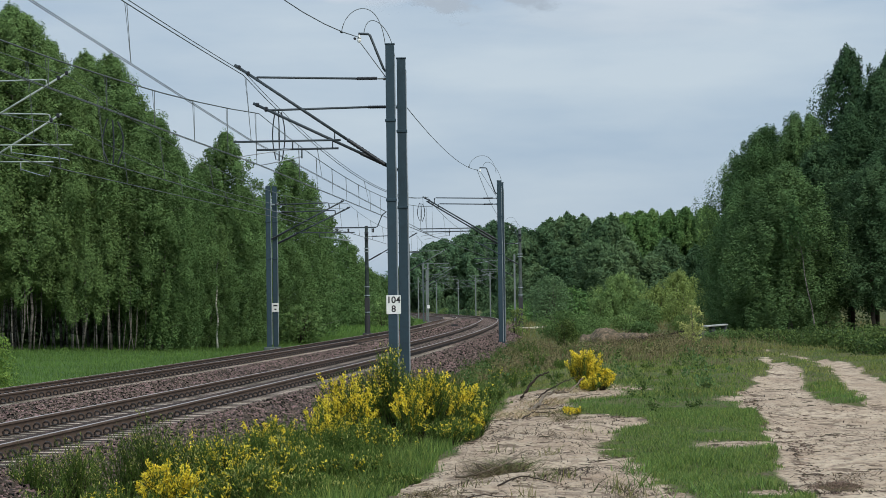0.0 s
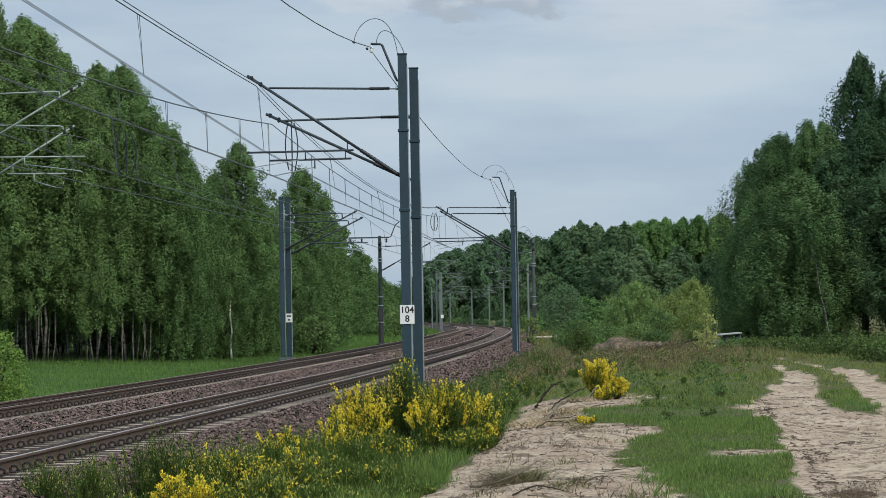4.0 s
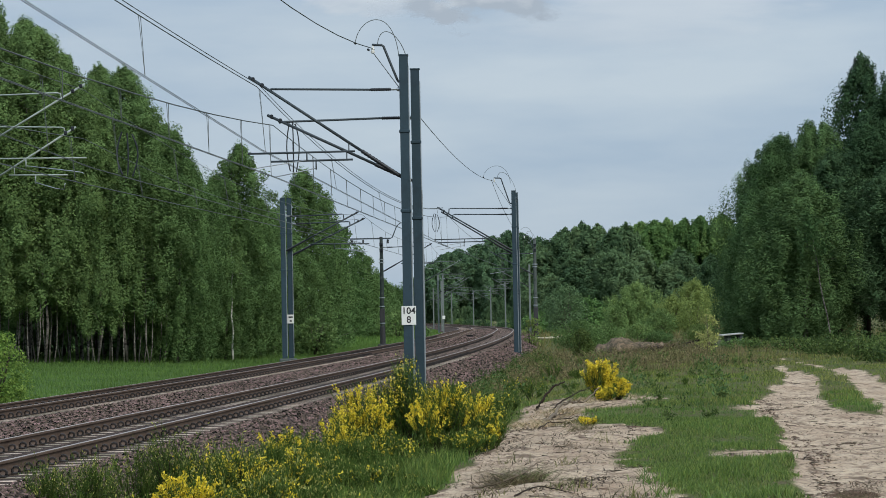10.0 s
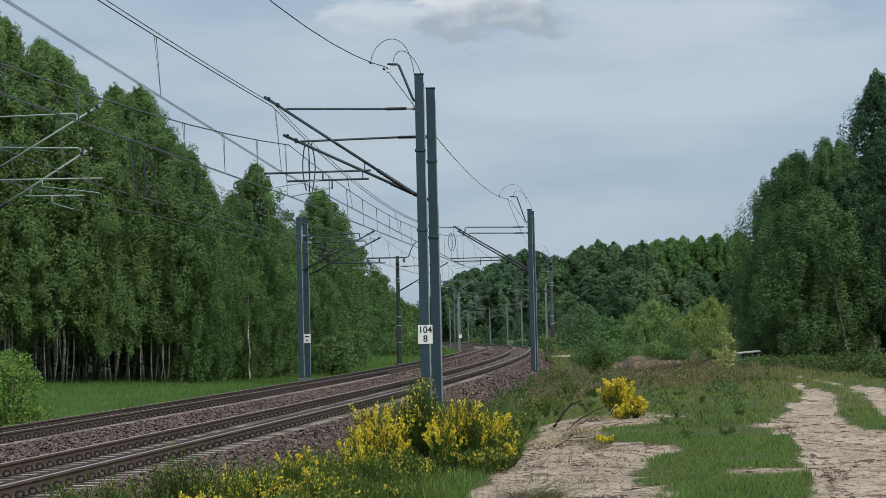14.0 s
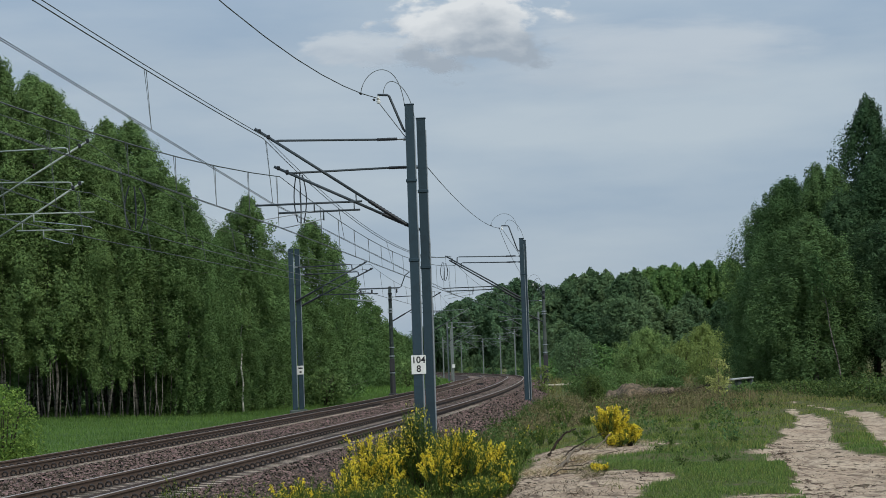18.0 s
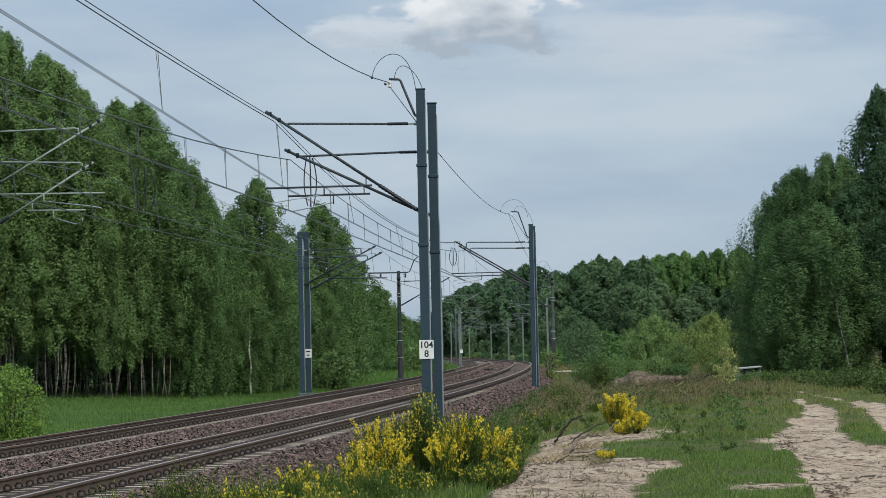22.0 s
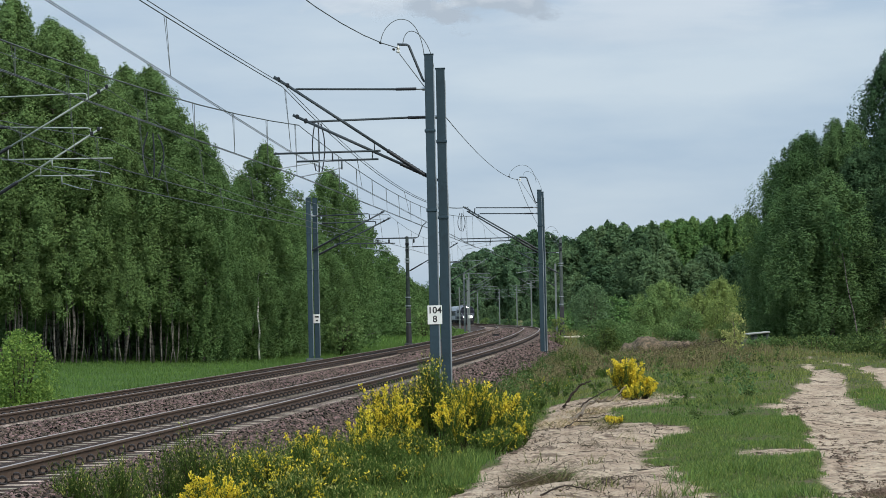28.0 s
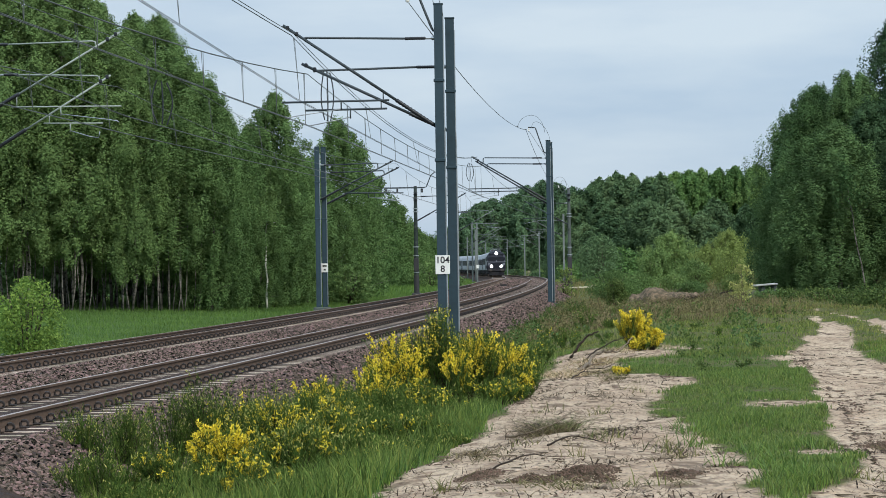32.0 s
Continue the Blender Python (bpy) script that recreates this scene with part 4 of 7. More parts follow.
def round_crown(rng, h, base, radius, lobes, per, leaf, point=0.0, loose=0.55, flat=0.55):
    """A broad-leaved head: rounded lobes of foliage of several sizes, each a shell of leaves, about a shady core."""
    out = []
    for i in range(lobes):
        t = (i + rng.random()) / lobes
        a = i * 2.39996 + rng.normal(0, 0.4)
        lim = math.sqrt(max(0.03, 1 - (2 * t - 0.85) ** 2 * 0.8)) * (1 - point * t)
        q = lim * rng.uniform(0.45, 0.82) * radius * min(1, flat + 1.6 * (1 - t))
        R = radius * rng.uniform(0.26, 0.48) * (1 - 0.35 * t)
        c = np.array((q * math.cos(a), q * math.sin(a), base + R * 0.4 + (h - base - R * 1.3) * t))
        k = int(per * (R / radius / 0.35) ** 2)
        u = rng.normal(size=(k, 3))
        u[:, 2] += 0.3
        u /= np.linalg.norm(u, axis=1)[:, None]
        rr = R * (1 + 0.16 * np.sin(6 * u[:, 0] + i) * np.cos(5 * u[:, 1] - i)) * rng.uniform(0.75, 1.08, k)
        out.append((c + u * rr[:, None] * np.array((1, 1, 0.85)), u + np.array((0, 0, 0.25)), leaf * rng.uniform(0.55, 1.4, k)))
    m = lobes * 16
    tc, ac = rng.random(m), rng.uniform(0, 6.283, m)
    rc = radius * 0.62 * (1 - point * tc) * np.sqrt(np.clip(1 - (2 * tc - 0.85) ** 2 * 0.8, 0.03, 1)) * rng.random(m) ** 0.5
    out.append((np.stack([rc * np.cos(ac), rc * np.sin(ac), base + (h - base) * 0.93 * tc], 1), rng.normal(size=(m, 3)), (2.4 if flat < 0.8 else 1.4) * leaf * rng.uniform(0.7, 1.3, m)))
    p, u, z = (np.concatenate([o[j] for o in out]) for j in range(3))
    ok = p[:, 2] > 0.1
    return shingles(p[ok], u[ok], z[ok], rng, loose)


def tree(name, label, h, base, radius, leaves, M_l, M_b, seed, trunk=0.085, limbs=14, group=""):
    """A bent, tapered trunk with limbs under the given crown; leaves(rng) makes the crown."""
    r = np.random.default_rng(seed)
    ob = thing(name, label, "tree", group=group)
    t = np.linspace(0, 1, 9)
    bend = np.cumsum(r.normal(size=(9, 2)) * 0.10, 0) * (h / 14)
    line = np.stack([bend[:, 0] - bend[0, 0], bend[:, 1] - bend[0, 1], t * h * 0.96], 1)
    lb = Shape().tube(line, trunk * (1.15 - t), 8)
    for i in range(limbs):
        q = r.uniform(base / h * 0.9, 0.9)
        o = np.array([np.interp(q, t, line[:, j]) for j in range(3)])
        a, L = r.uniform(0, 6.283), radius * r.uniform(0.5, 0.95) * (1.1 - 0.6 * q)
        d = np.array((math.cos(a), math.sin(a), r.uniform(0.3, 0.8)))
        lb.tube([o, o + d * L * 0.5, o + d * L * np.array((1, 1, 0.75))], [trunk * 0.35, trunk * 0.22, trunk * 0.08], 5)
    part("trunk", lb.mesh("trunk", M_b, smooth=True), ob)
    part("crown", fast_mesh("crown", *leaves(r), M_l), ob)
    return ob


def grove(protos, spots, height, seed):
    """Copies of a few trees, set by (x, y, height and, where given, width); the patterns themselves go."""
    r = random.Random(seed)
    for i, (x, y, h, *wide) in enumerate(spots):
        if abs(x - float(line_x(y)) - 2.1) < 8.0:
            continue
        k = (i * 7 + r.randrange(2)) % len(protos)
        s = h / height
        w = (wide[0] if wide else s ** 0.7) * r.uniform(0.94, 1.08)
        copy_thing(protos[k], pose(x, y, float(ground_z(x, y)) - 0.05, r.uniform(-1.5, 1.5), r.uniform(-1.5, 1.5), r.uniform(0, 360)) @ Matrix.Diagonal((w, w, s, 1)))
    for p in protos:
        for c in list(p.children):
            bpy.data.objects.remove(c)
        bpy.data.objects.remove(p)


WOOD = "birches of the wood"
birch = [tree("birch_tree", "tall leafy birch with pale trunk at the wood's edge", 16, b, rad, lambda r, b=b, rad=rad: birch_crown(r, 16, b, rad, 420, 0.072, drop=1.15, per=165, full=2.7), M_leaf_l, M_birch, 20 + i, 0.058, group=WOOD)
         for i, (b, rad) in enumerate(((2.7, 2.5), (2.3, 2.2), (2.9, 2.7), (2.5, 2.4)))]
LEFT = ((-21.8, 118, 17.5, 1.20), (-20.9, 121, 16.8, 1.20), (-19.5, 117, 15.9, 1.08), (-18.6, 121, 15.0, 1.14), (-17.7, 124, 14.7, 1.08), (-15.9, 119, 14.2, 1.14), (-15.5, 124, 12.9, 1.02), (-24.0, 116, 17.3, 1.20), (-17.1, 117.5, 13.2, 0.96))
grove(birch, LEFT, 16, 3)
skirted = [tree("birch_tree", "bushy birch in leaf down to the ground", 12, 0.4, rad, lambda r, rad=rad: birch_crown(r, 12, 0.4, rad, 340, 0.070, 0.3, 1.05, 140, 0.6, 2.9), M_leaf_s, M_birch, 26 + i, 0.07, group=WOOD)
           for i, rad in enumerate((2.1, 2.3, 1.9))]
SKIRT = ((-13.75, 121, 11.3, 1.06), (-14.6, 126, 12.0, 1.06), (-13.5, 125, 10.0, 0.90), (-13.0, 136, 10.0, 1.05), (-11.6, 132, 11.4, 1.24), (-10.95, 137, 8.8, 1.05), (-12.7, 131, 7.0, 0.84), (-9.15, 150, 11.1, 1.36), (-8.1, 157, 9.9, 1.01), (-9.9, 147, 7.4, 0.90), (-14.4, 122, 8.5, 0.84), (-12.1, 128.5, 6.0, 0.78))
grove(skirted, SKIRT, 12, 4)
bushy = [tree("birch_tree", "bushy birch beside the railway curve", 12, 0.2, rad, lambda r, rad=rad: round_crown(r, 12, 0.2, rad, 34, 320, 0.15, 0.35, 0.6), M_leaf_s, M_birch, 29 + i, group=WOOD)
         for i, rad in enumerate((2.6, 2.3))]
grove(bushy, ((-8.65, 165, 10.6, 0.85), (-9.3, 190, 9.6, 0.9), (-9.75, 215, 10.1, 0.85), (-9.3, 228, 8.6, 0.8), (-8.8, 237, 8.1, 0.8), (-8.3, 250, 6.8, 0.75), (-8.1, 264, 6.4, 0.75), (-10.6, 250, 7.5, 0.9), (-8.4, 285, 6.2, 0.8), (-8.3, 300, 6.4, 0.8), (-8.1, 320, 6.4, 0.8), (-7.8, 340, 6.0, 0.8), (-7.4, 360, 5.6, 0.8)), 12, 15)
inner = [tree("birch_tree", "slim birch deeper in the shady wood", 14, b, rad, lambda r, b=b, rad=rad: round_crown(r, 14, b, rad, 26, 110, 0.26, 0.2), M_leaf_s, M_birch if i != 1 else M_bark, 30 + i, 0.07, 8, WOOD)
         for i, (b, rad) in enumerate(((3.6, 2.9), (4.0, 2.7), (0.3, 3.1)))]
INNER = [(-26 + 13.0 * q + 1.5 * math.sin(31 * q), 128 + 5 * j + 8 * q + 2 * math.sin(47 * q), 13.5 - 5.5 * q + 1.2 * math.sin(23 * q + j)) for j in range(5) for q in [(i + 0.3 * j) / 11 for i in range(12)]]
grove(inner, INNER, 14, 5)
slim = [tree("young_birch_tree", "slender young birch with a thin pale trunk", 11, b, rad, lambda r, b=b, rad=rad: birch_crown(r, 11, b, rad, 12, 0.09, per=60), M_leaf_l, M_birch_white, 34 + i, 0.034, 4, "young birches")
        for i, (b, rad) in enumerate(((3.4, 1.3), (3.8, 1.1)))]
grove(slim, [(-26 + 12.4 * q + 0.5 * math.sin(87 * q), 117.0 + 4.5 * q + 2.2 * math.sin(53 * q), 10.5 + 1.2 * math.sin(19 * q) - 2.5 * q) for q in [i / 84 for i in range(85)]], 11, 6)
pale = tree("young_birch_tree", "young birch with a bare white trunk before the wood", 6.4, 4.4, 0.9, lambda r: birch_crown(r, 6.4, 4.4, 0.9, 12, 0.08, per=60), M_leaf_l, M_birch_pale, 37, 0.05, 3, "young birches")
pale.matrix_basis = pose(-11.62, 127.6, float(ground_z(-11.62, 127.6)) - 0.05, 0, 2)
ROADSIDE = "trees beside the dirt road"
willow = [tree("birch_tree", "dense drooping birch leafy down to the ground", 12, 0.9, rad, lambda r, rad=rad: birch_crown(r, 12, 0.9, rad, 340, 0.066, 0.22, 1.6, 160, 0.85, 3.4), M_leaf_r, M_birch, 40 + i, 0.08, group=ROADSIDE)
          for i, rad in enumerate((2.0, 2.3, 1.8))]
RIGHT = ((13.25, 112, 5.7, 0.76), (13.8, 114, 8.1, 0.90), (14.0, 111, 8.9, 0.93), (15.05, 114, 9.5, 1.04), (16.15, 112, 9.8, 1.10), (16.95, 113, 9.8, 1.04), (14.5, 104.5, 7.2, 1.18), (13.55, 107, 6.7, 0.87), (12.95, 108, 5.0, 0.72))
grove(willow, RIGHT, 12, 8)
# Trees whose leaf colour is darkened for the shaded part of the roadside wood.
shaded = [tree("alder_tree", "tall tree with dark, shade-toned leaves and a shady foot", 12, b, rad, lambda r, b=b, rad=rad: birch_crown(r, 12, b, rad, 300, 0.072, 0.3, 1.1, 145, 0.55, 3.0), M_leaf_k, M_bark, 46 + i, 0.09, group=ROADSIDE)
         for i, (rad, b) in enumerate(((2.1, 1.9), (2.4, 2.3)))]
grove(shaded, ((18.2, 105, 7.2, 0.95), (18.90, 116, 13.2, 1.09), (19.50, 112, 11.9, 1.04), (20.70, 115, 13.2, 1.09), (21.90, 113, 13.9, 1.15), (17.90, 109, 9.9, 1.04), (19.60, 106, 8.3, 1.04), (16.60, 109, 8.3, 0.98), (21.30, 107, 10.5, 1.09), (23.20, 111, 13.1, 1.09)), 12, 9)
lean = tree("young_birch_tree", "young birch with a leaning white trunk under the trees", 5.6, 3.9, 0.8, lambda r: birch_crown(r, 5.6, 3.9, 0.8, 10, 0.07, per=60), M_leaf_r, M_birch, 38, 0.030, 3, ROADSIDE)
lean.matrix_basis = pose(15.3, 102.2, float(ground_z(15.3, 102.2)) - 0.05, 0, -9)
FOREST_EDGE = "distant forest"
far = [tree("forest_tree", "fresh green broad-leaved tree of the distant forest", 13, b, rad, lambda r, b=b, rad=rad: birch_crown(r, 13, b, rad, 130, 0.185, 0.4, 1.4, 80, 0.5, 2.6), M_leaf_f, M_bark, 60 + i, 0.16, 6, FOREST_EDGE)
       for i, (b, rad) in enumerate(((5.0, 2.5), (4.2, 2.8), (5.6, 2.2)))]
dark = [tree("forest_tree", "dark grey-green tree at the forest's edge", 10, b, rad, lambda r, b=b, rad=rad: birch_crown(r, 10, b, rad, 120, 0.185, 0.4, 1.1, 75, 0.6, 2.6), M_leaf_d, M_bark, 70 + i, 0.13, 6, FOREST_EDGE)
        for i, (b, rad) in enumerate(((1.6, 2.3), (0.8, 2.7), (2.6, 2.0)))]
horizon = [tree("forest_tree", "dark green tree beyond the railway curve", 15, b, rad, lambda r, b=b, rad=rad: birch_crown(r, 15, b, rad, 130, 0.26, 0.45, 1.8, 80, 0.6, 2.6), M_leaf_h, M_bark, 80 + i, 0.18, 5, FOREST_EDGE)
           for i, (b, rad) in enumerate(((2.0, 3.8), (1.0, 4.4), (2.6, 3.4)))]
pine = [tree("pine_tree", "slim dark pine rising over the distant forest", 13, 5.0, 1.5, lambda r: round_crown(r, 13, 4.0, 1.7, 22, 80, 0.22, 0.75), M_leaf_d, M_bark, 90, 0.15, 8, FOREST_EDGE)]
fr = random.Random(4)
TOPS = ((8.0, 11.5), (10.6, 11.7), (13.0, 11.7), (16.0, 13.9), (19.0, 13.6), (20.9, 12.6), (24.7, 13.3), (27.5, 14.1), (30.5, 14.1), (33.7, 14.2), (36.1, 13.7), (40.0, 13.7))
FRESH, SHADY, BEYOND = [], [], []
for i in range(18):
    x = 22.6 + 17.5 * i / 17 + fr.uniform(-0.3, 0.3)
    FRESH.append((x, 338 + fr.uniform(-3, 3) + 12 * (i % 2), float(np.interp(x, *zip(*TOPS))) + 0.4 - fr.choice((0.0, 0.3, 0.6)) - 0.3 * (i % 2), fr.uniform(0.95, 1.25)))
for i in range(15):
    x = 7.5 + 15 * i / 14 + fr.uniform(-0.3, 0.3)
    SHADY.append((x, 333 + fr.uniform(-4, 4) + 10 * (i % 2), float(np.interp(x, *zip(*TOPS))) + 0.3 - fr.choice((0.0, 0.4, 1.0)), fr.uniform(1.2, 1.5)))
for i in range(26):
    SHADY.append((8.5 + 30 * i / 25 + fr.uniform(-0.5, 0.5), 305 + fr.uniform(-8, 8), 8.0 + fr.uniform(-2.2, 2.0), fr.uniform(0.95, 1.3)))
for i in range(34):
    x = -30 + 62 * (i // 2) / 16 + fr.uniform(-1.0, 1.0)
    BEYOND.append((x, 640 + fr.uniform(-8, 8) + 26 * (i % 2) + 20 * max(0, -x / 40), float(np.interp(x, (-20, -13.5, -8, -4.5, 2, 5.4, 9.7, 16, 23), (7.0, 9.0, 15.5, 17.2, 19.0, 20.3, 22.7, 22.0, 21.2))) + fr.uniform(-0.9, 0.6), fr.uniform(1.3, 1.8)))
for i in range(20):
    y = 290 + 17 * i
    SHADY.append((float(line_x(y)) + 11.5 + fr.uniform(0, 3), y + 25, 3.4 + fr.uniform(-0.8, 0.8), 0.6))
    SHADY.append((float(line_x(y)) - 10.5 - fr.uniform(0, 4) - 0.012 * (y - 300), y, 6.6 + fr.uniform(-0.8, 0.8) + 0.008 * (y - 300), 0.8))
grove(far, FRESH, 13, 12)
grove(dark, SHADY, 10, 13)
grove(horizon, BEYOND, 15, 14)
grove(pine, ((10.6, 339, 13.3, 0.8), (21.9, 338, 13.6, 0.75), (22.7, 344, 13.5, 0.7), (13.2, 342, 12.6, 0.8), (29.0, 348, 14.8, 0.7)), 13, 16)


# ---- shrubs ----
def shrub(name, label, x, y, h, w, n, leaf, M, seed, category="bush", group="bushes of the heath"):
    """A many-stemmed bush: bowed stems under a lobed head of leaves."""
    r = np.random.default_rng(seed)
    ob = thing(name, label, category, pose(x, y, float(ground_z(x, y)) - 0.03), group)
    st = Shape()
    for i in range(9):
        a, q = r.uniform(0, 6.283), r.uniform(0.3, 0.9)
        st.tube([(0.1 * math.cos(a), 0.1 * math.sin(a), 0), (w * 0.25 * q * math.cos(a), w * 0.25 * q * math.sin(a), h * 0.4), (w * 0.42 * q * math.cos(a), w * 0.42 * q * math.sin(a), h * 0.8)], [0.022 * h ** 0.5, 0.013 * h ** 0.5, 0.005], 5)
    tagged(part("stemwork", st.mesh("stemwork", M_bark, smooth=True), ob), kind="stuff")
    lobes = max(9, min(40, int(n / 130)))
    if name == "willow_bush":
        v, f = birch_crown(r, h, 0.0, w * 0.56, n // 55, leaf * 0.95, 0.42, 0.75, 60, 0.8, 2.4)
    else:
        v, f = round_crown(r, h, 0.0, w * 0.60, lobes, int(1.3 * n / lobes), leaf, 0.0, 0.75, 0.9)
    part("foliage", fast_mesh("foliage", v, f, M), ob)
    return ob


shrub('young_birch', 'fresh light-green bush at the edge of the meadow', -11.3, 60, 2.33, 1.84, 7000, 0.055, M_leaf_y, 100)
shrub('bush', 'dark green bush under the birches', -12.4, 138, 2.15, 2.98, 2600, 0.130, M_leaf_l, 101)
shrub('bush', 'green bush before the wood', -8.1, 140, 2.26, 2.39, 2200, 0.130, M_leaf_b, 102)
shrub('bush', 'low green bush on the heath', 6.8, 140, 1.85, 3.0, 5200, 0.075, M_leaf_b, 105)
shrub('bush', 'low green bush on the heath', 8.5, 146, 1.45, 2.4, 3600, 0.075, M_leaf_b, 104)
shrub('willow_bush', 'broad rounded willow bush in fresh leaf', 14.5, 203, 3.9, 4.5, 9000, 0.095, M_leaf_b, 106)
shrub('willow_bush', 'broad rounded willow bush in fresh leaf', 13.2, 198, 2.7, 2.6, 4500, 0.095, M_leaf_b, 103)
shrub('willow_bush', 'yellow-green willow bush in fresh leaf', 17.5, 185, 3.7, 4.1, 8000, 0.09, M_leaf_w, 107)
shrub('willow_bush', 'yellow-green willow bush in fresh leaf', 15.6, 182, 2.6, 2.3, 4200, 0.09, M_leaf_w, 108)
shrub('bush', 'green bush before the willows', 11.95, 190, 2.35, 1.7, 3000, 0.095, M_leaf_b, 109)
shrub('bush', 'light green bush beside the mast', 4.8, 165, 2.1, 1.3, 900, 0.08, M_leaf_w, 110)
shrub('bush', 'dark green round bush before the forest', 10.2, 240, 4.9, 4.1, 4200, 0.14, M_leaf_d, 111)
shrub('bush', 'dark green young bush on the heath', 5.66, 115, 1.35, 1.1, 2600, 0.06, M_bramble, 158)
shrub('bush', 'olive green bush before the willows', 12.9, 160, 1.9, 2.2, 3600, 0.08, M_leaf_b, 127)
shrub('bush', 'olive green bush before the willows', 15.1, 160, 2.3, 2.2, 4200, 0.08, M_leaf_w, 128)
shrub('bush', 'low olive bush before the willows', 11.2, 155, 1.1, 1.8, 2400, 0.08, M_leaf_b, 129)
shrub('bush', 'low olive bush behind the heap of soil', 10.2, 128, 0.85, 1.6, 1900, 0.07, M_leaf_b, 130)
shrub('bush', 'low olive bush behind the heap of soil', 12.2, 126, 1.0, 1.6, 1900, 0.07, M_leaf_w, 131)


def sapling(x, y, h, w, seed):
    """A slender stem with a few rising twigs and open sprays of pale leaves."""
    r = np.random.default_rng(seed)
    ob = thing("sapling", "slender sapling with sparse pale yellow-green leaves", "sapling", pose(x, y, float(ground_z(x, y)) - 0.03), "bushes of the heath")
    st, leaf = Shape().tube([(0, 0, 0), (0.04, 0, h * 0.5), (0.0, 0, h * 0.98)], [0.014, 0.010, 0.004], 6), [np.array((0.0, 0.0, h)) + r.normal(size=(22, 3)) * 0.06]
    for i in range(15):
        u, a = r.uniform(0.12, 0.93), i * 2.4 + r.uniform(-0.4, 0.4)
        d = np.array((math.cos(a), math.sin(a), 0.55)) * w * (0.62 - 0.38 * u) * r.uniform(0.7, 1.15)
        o = np.array((0.03, 0, h * u))
        st.tube([o, o + d * 0.6, o + d], [0.006, 0.004, 0.002], 4)
        for q in (0.6, 0.8, 1.0):
            leaf.append(o + d * q + r.normal(size=(9, 3)) * 0.045)
    part("stem", st.mesh("stem", M_twig, smooth=True), ob)
    p = np.concatenate(leaf)
    part("foliage", fast_mesh("foliage", *cards(p, 0.046 * r.uniform(0.6, 1.4, len(p)), r, -0.2, 1.7), M_leaf_pale), ob)
    return ob


sapling(7.95, 80, 1.40, 0.80, 112)
sapling(8.10, 81, 0.75, 0.70, 160)
shrub('bramble_bush', 'low green bramble bush beside the dirt road', 11.4, 100, 0.34, 1.82, 900, 0.070, M_bramble, 113)
shrub('bramble_bush', 'low green bramble bush before the concrete slab', 10.75, 96.6, 0.54, 1.3, 1100, 0.060, M_leaf_b, 163)
shrub('bramble_bush', 'low green bramble bush beside the dirt road', 12.0, 96, 0.43, 1.96, 1000, 0.070, M_bramble, 114)
shrub('bramble_bush', 'low green bramble bush beside the dirt road', 12.3, 92, 0.44, 1.88, 1000, 0.070, M_bramble, 115)
shrub('bramble_bush', 'low green bramble bush beside the dirt road', 12.6, 88, 0.45, 2.00, 1200, 0.070, M_bramble, 116)
shrub('bramble_bush', 'low green bramble bush beside the dirt road', 13.1, 86, 0.59, 2.15, 1300, 0.070, M_bramble, 117)
shrub('bramble_bush', 'low green bramble bush beside the dirt road', 13.3, 82, 0.60, 2.24, 1400, 0.070, M_bramble, 118)
shrub('bramble_bush', 'low green bramble bush beside the dirt road', 13.4, 78, 0.72, 2.30, 1500, 0.070, M_bramble, 119)
shrub('bramble_bush', 'low green bramble bush beside the dirt road', 13.5, 74, 0.80, 2.35, 1500, 0.070, M_bramble, 120)
shrub('bramble_bush', 'low green bramble bush beside the dirt road', 14.0, 72, 0.82, 2.29, 1400, 0.070, M_bramble, 121)
shrub('bramble_bush', 'low green bramble bush beside the dirt road', 11.7, 74, 0.52, 1.68, 1200, 0.070, M_bramble, 122)
shrub('bramble_bush', 'low green bramble bush beside the dirt road', 11.8, 70, 0.55, 1.75, 1300, 0.070, M_bramble, 123)
shrub('bramble_bush', 'low green bramble bush beside the dirt road', 12.1, 67, 0.59, 1.83, 1300, 0.070, M_bramble, 124)
shrub('bramble_bush', 'low green bramble bush beside the dirt road', 11.7, 80, 0.39, 1.64, 1000, 0.070, M_bramble, 125)
shrub('bramble_bush', 'low green bramble bush beside the dirt road', 11.6, 86, 0.33, 1.56, 900, 0.070, M_bramble, 126)
shrub('bush', 'low dark bush among the forest edge', 13.8, 270, 3.68, 5.52, 1600, 0.220, M_leaf_f, 134)
shrub('bush', 'low dark bush among the forest edge', 9.2, 280, 2.53, 4.45, 1400, 0.220, M_leaf_f, 135)
shrub('bush', 'low green bush beside the far track', -4.7, 240, 1.24, 3.27, 1000, 0.180, M_leaf_b, 137)
shrub('bush', 'light green bush beside the far track', -5.8, 235, 2.98, 3.20, 1300, 0.160, M_leaf_b, 138)
verge = np.random.default_rng(77)
for i in range(20):
    y = 262 + 17 * i
    shrub("bush", "low dark bush on the outer verge of the railway curve", float(line_x(y)) + 9.0 + verge.uniform(0, 3.0), y, 0.7 + 0.0028 * (y - 262) + verge.uniform(0, 0.5), verge.uniform(2.2, 3.6), 900, 0.14, M_leaf_d if i % 3 else M_leaf_b, 170 + i)
shrub('bush', 'green bush before the wood', -11.1, 145, 1.47, 2.64, 1500, 0.130, M_leaf_l, 140)
shrub('bush', 'dark green bush under the birches', -14.0, 140, 1.37, 2.55, 1500, 0.130, M_leaf_l, 141)
shrub('bush', 'dark undergrowth deep in the wood', -24.4, 158, 2.3, 4.6, 2300, 0.120, M_leaf_r, 162)
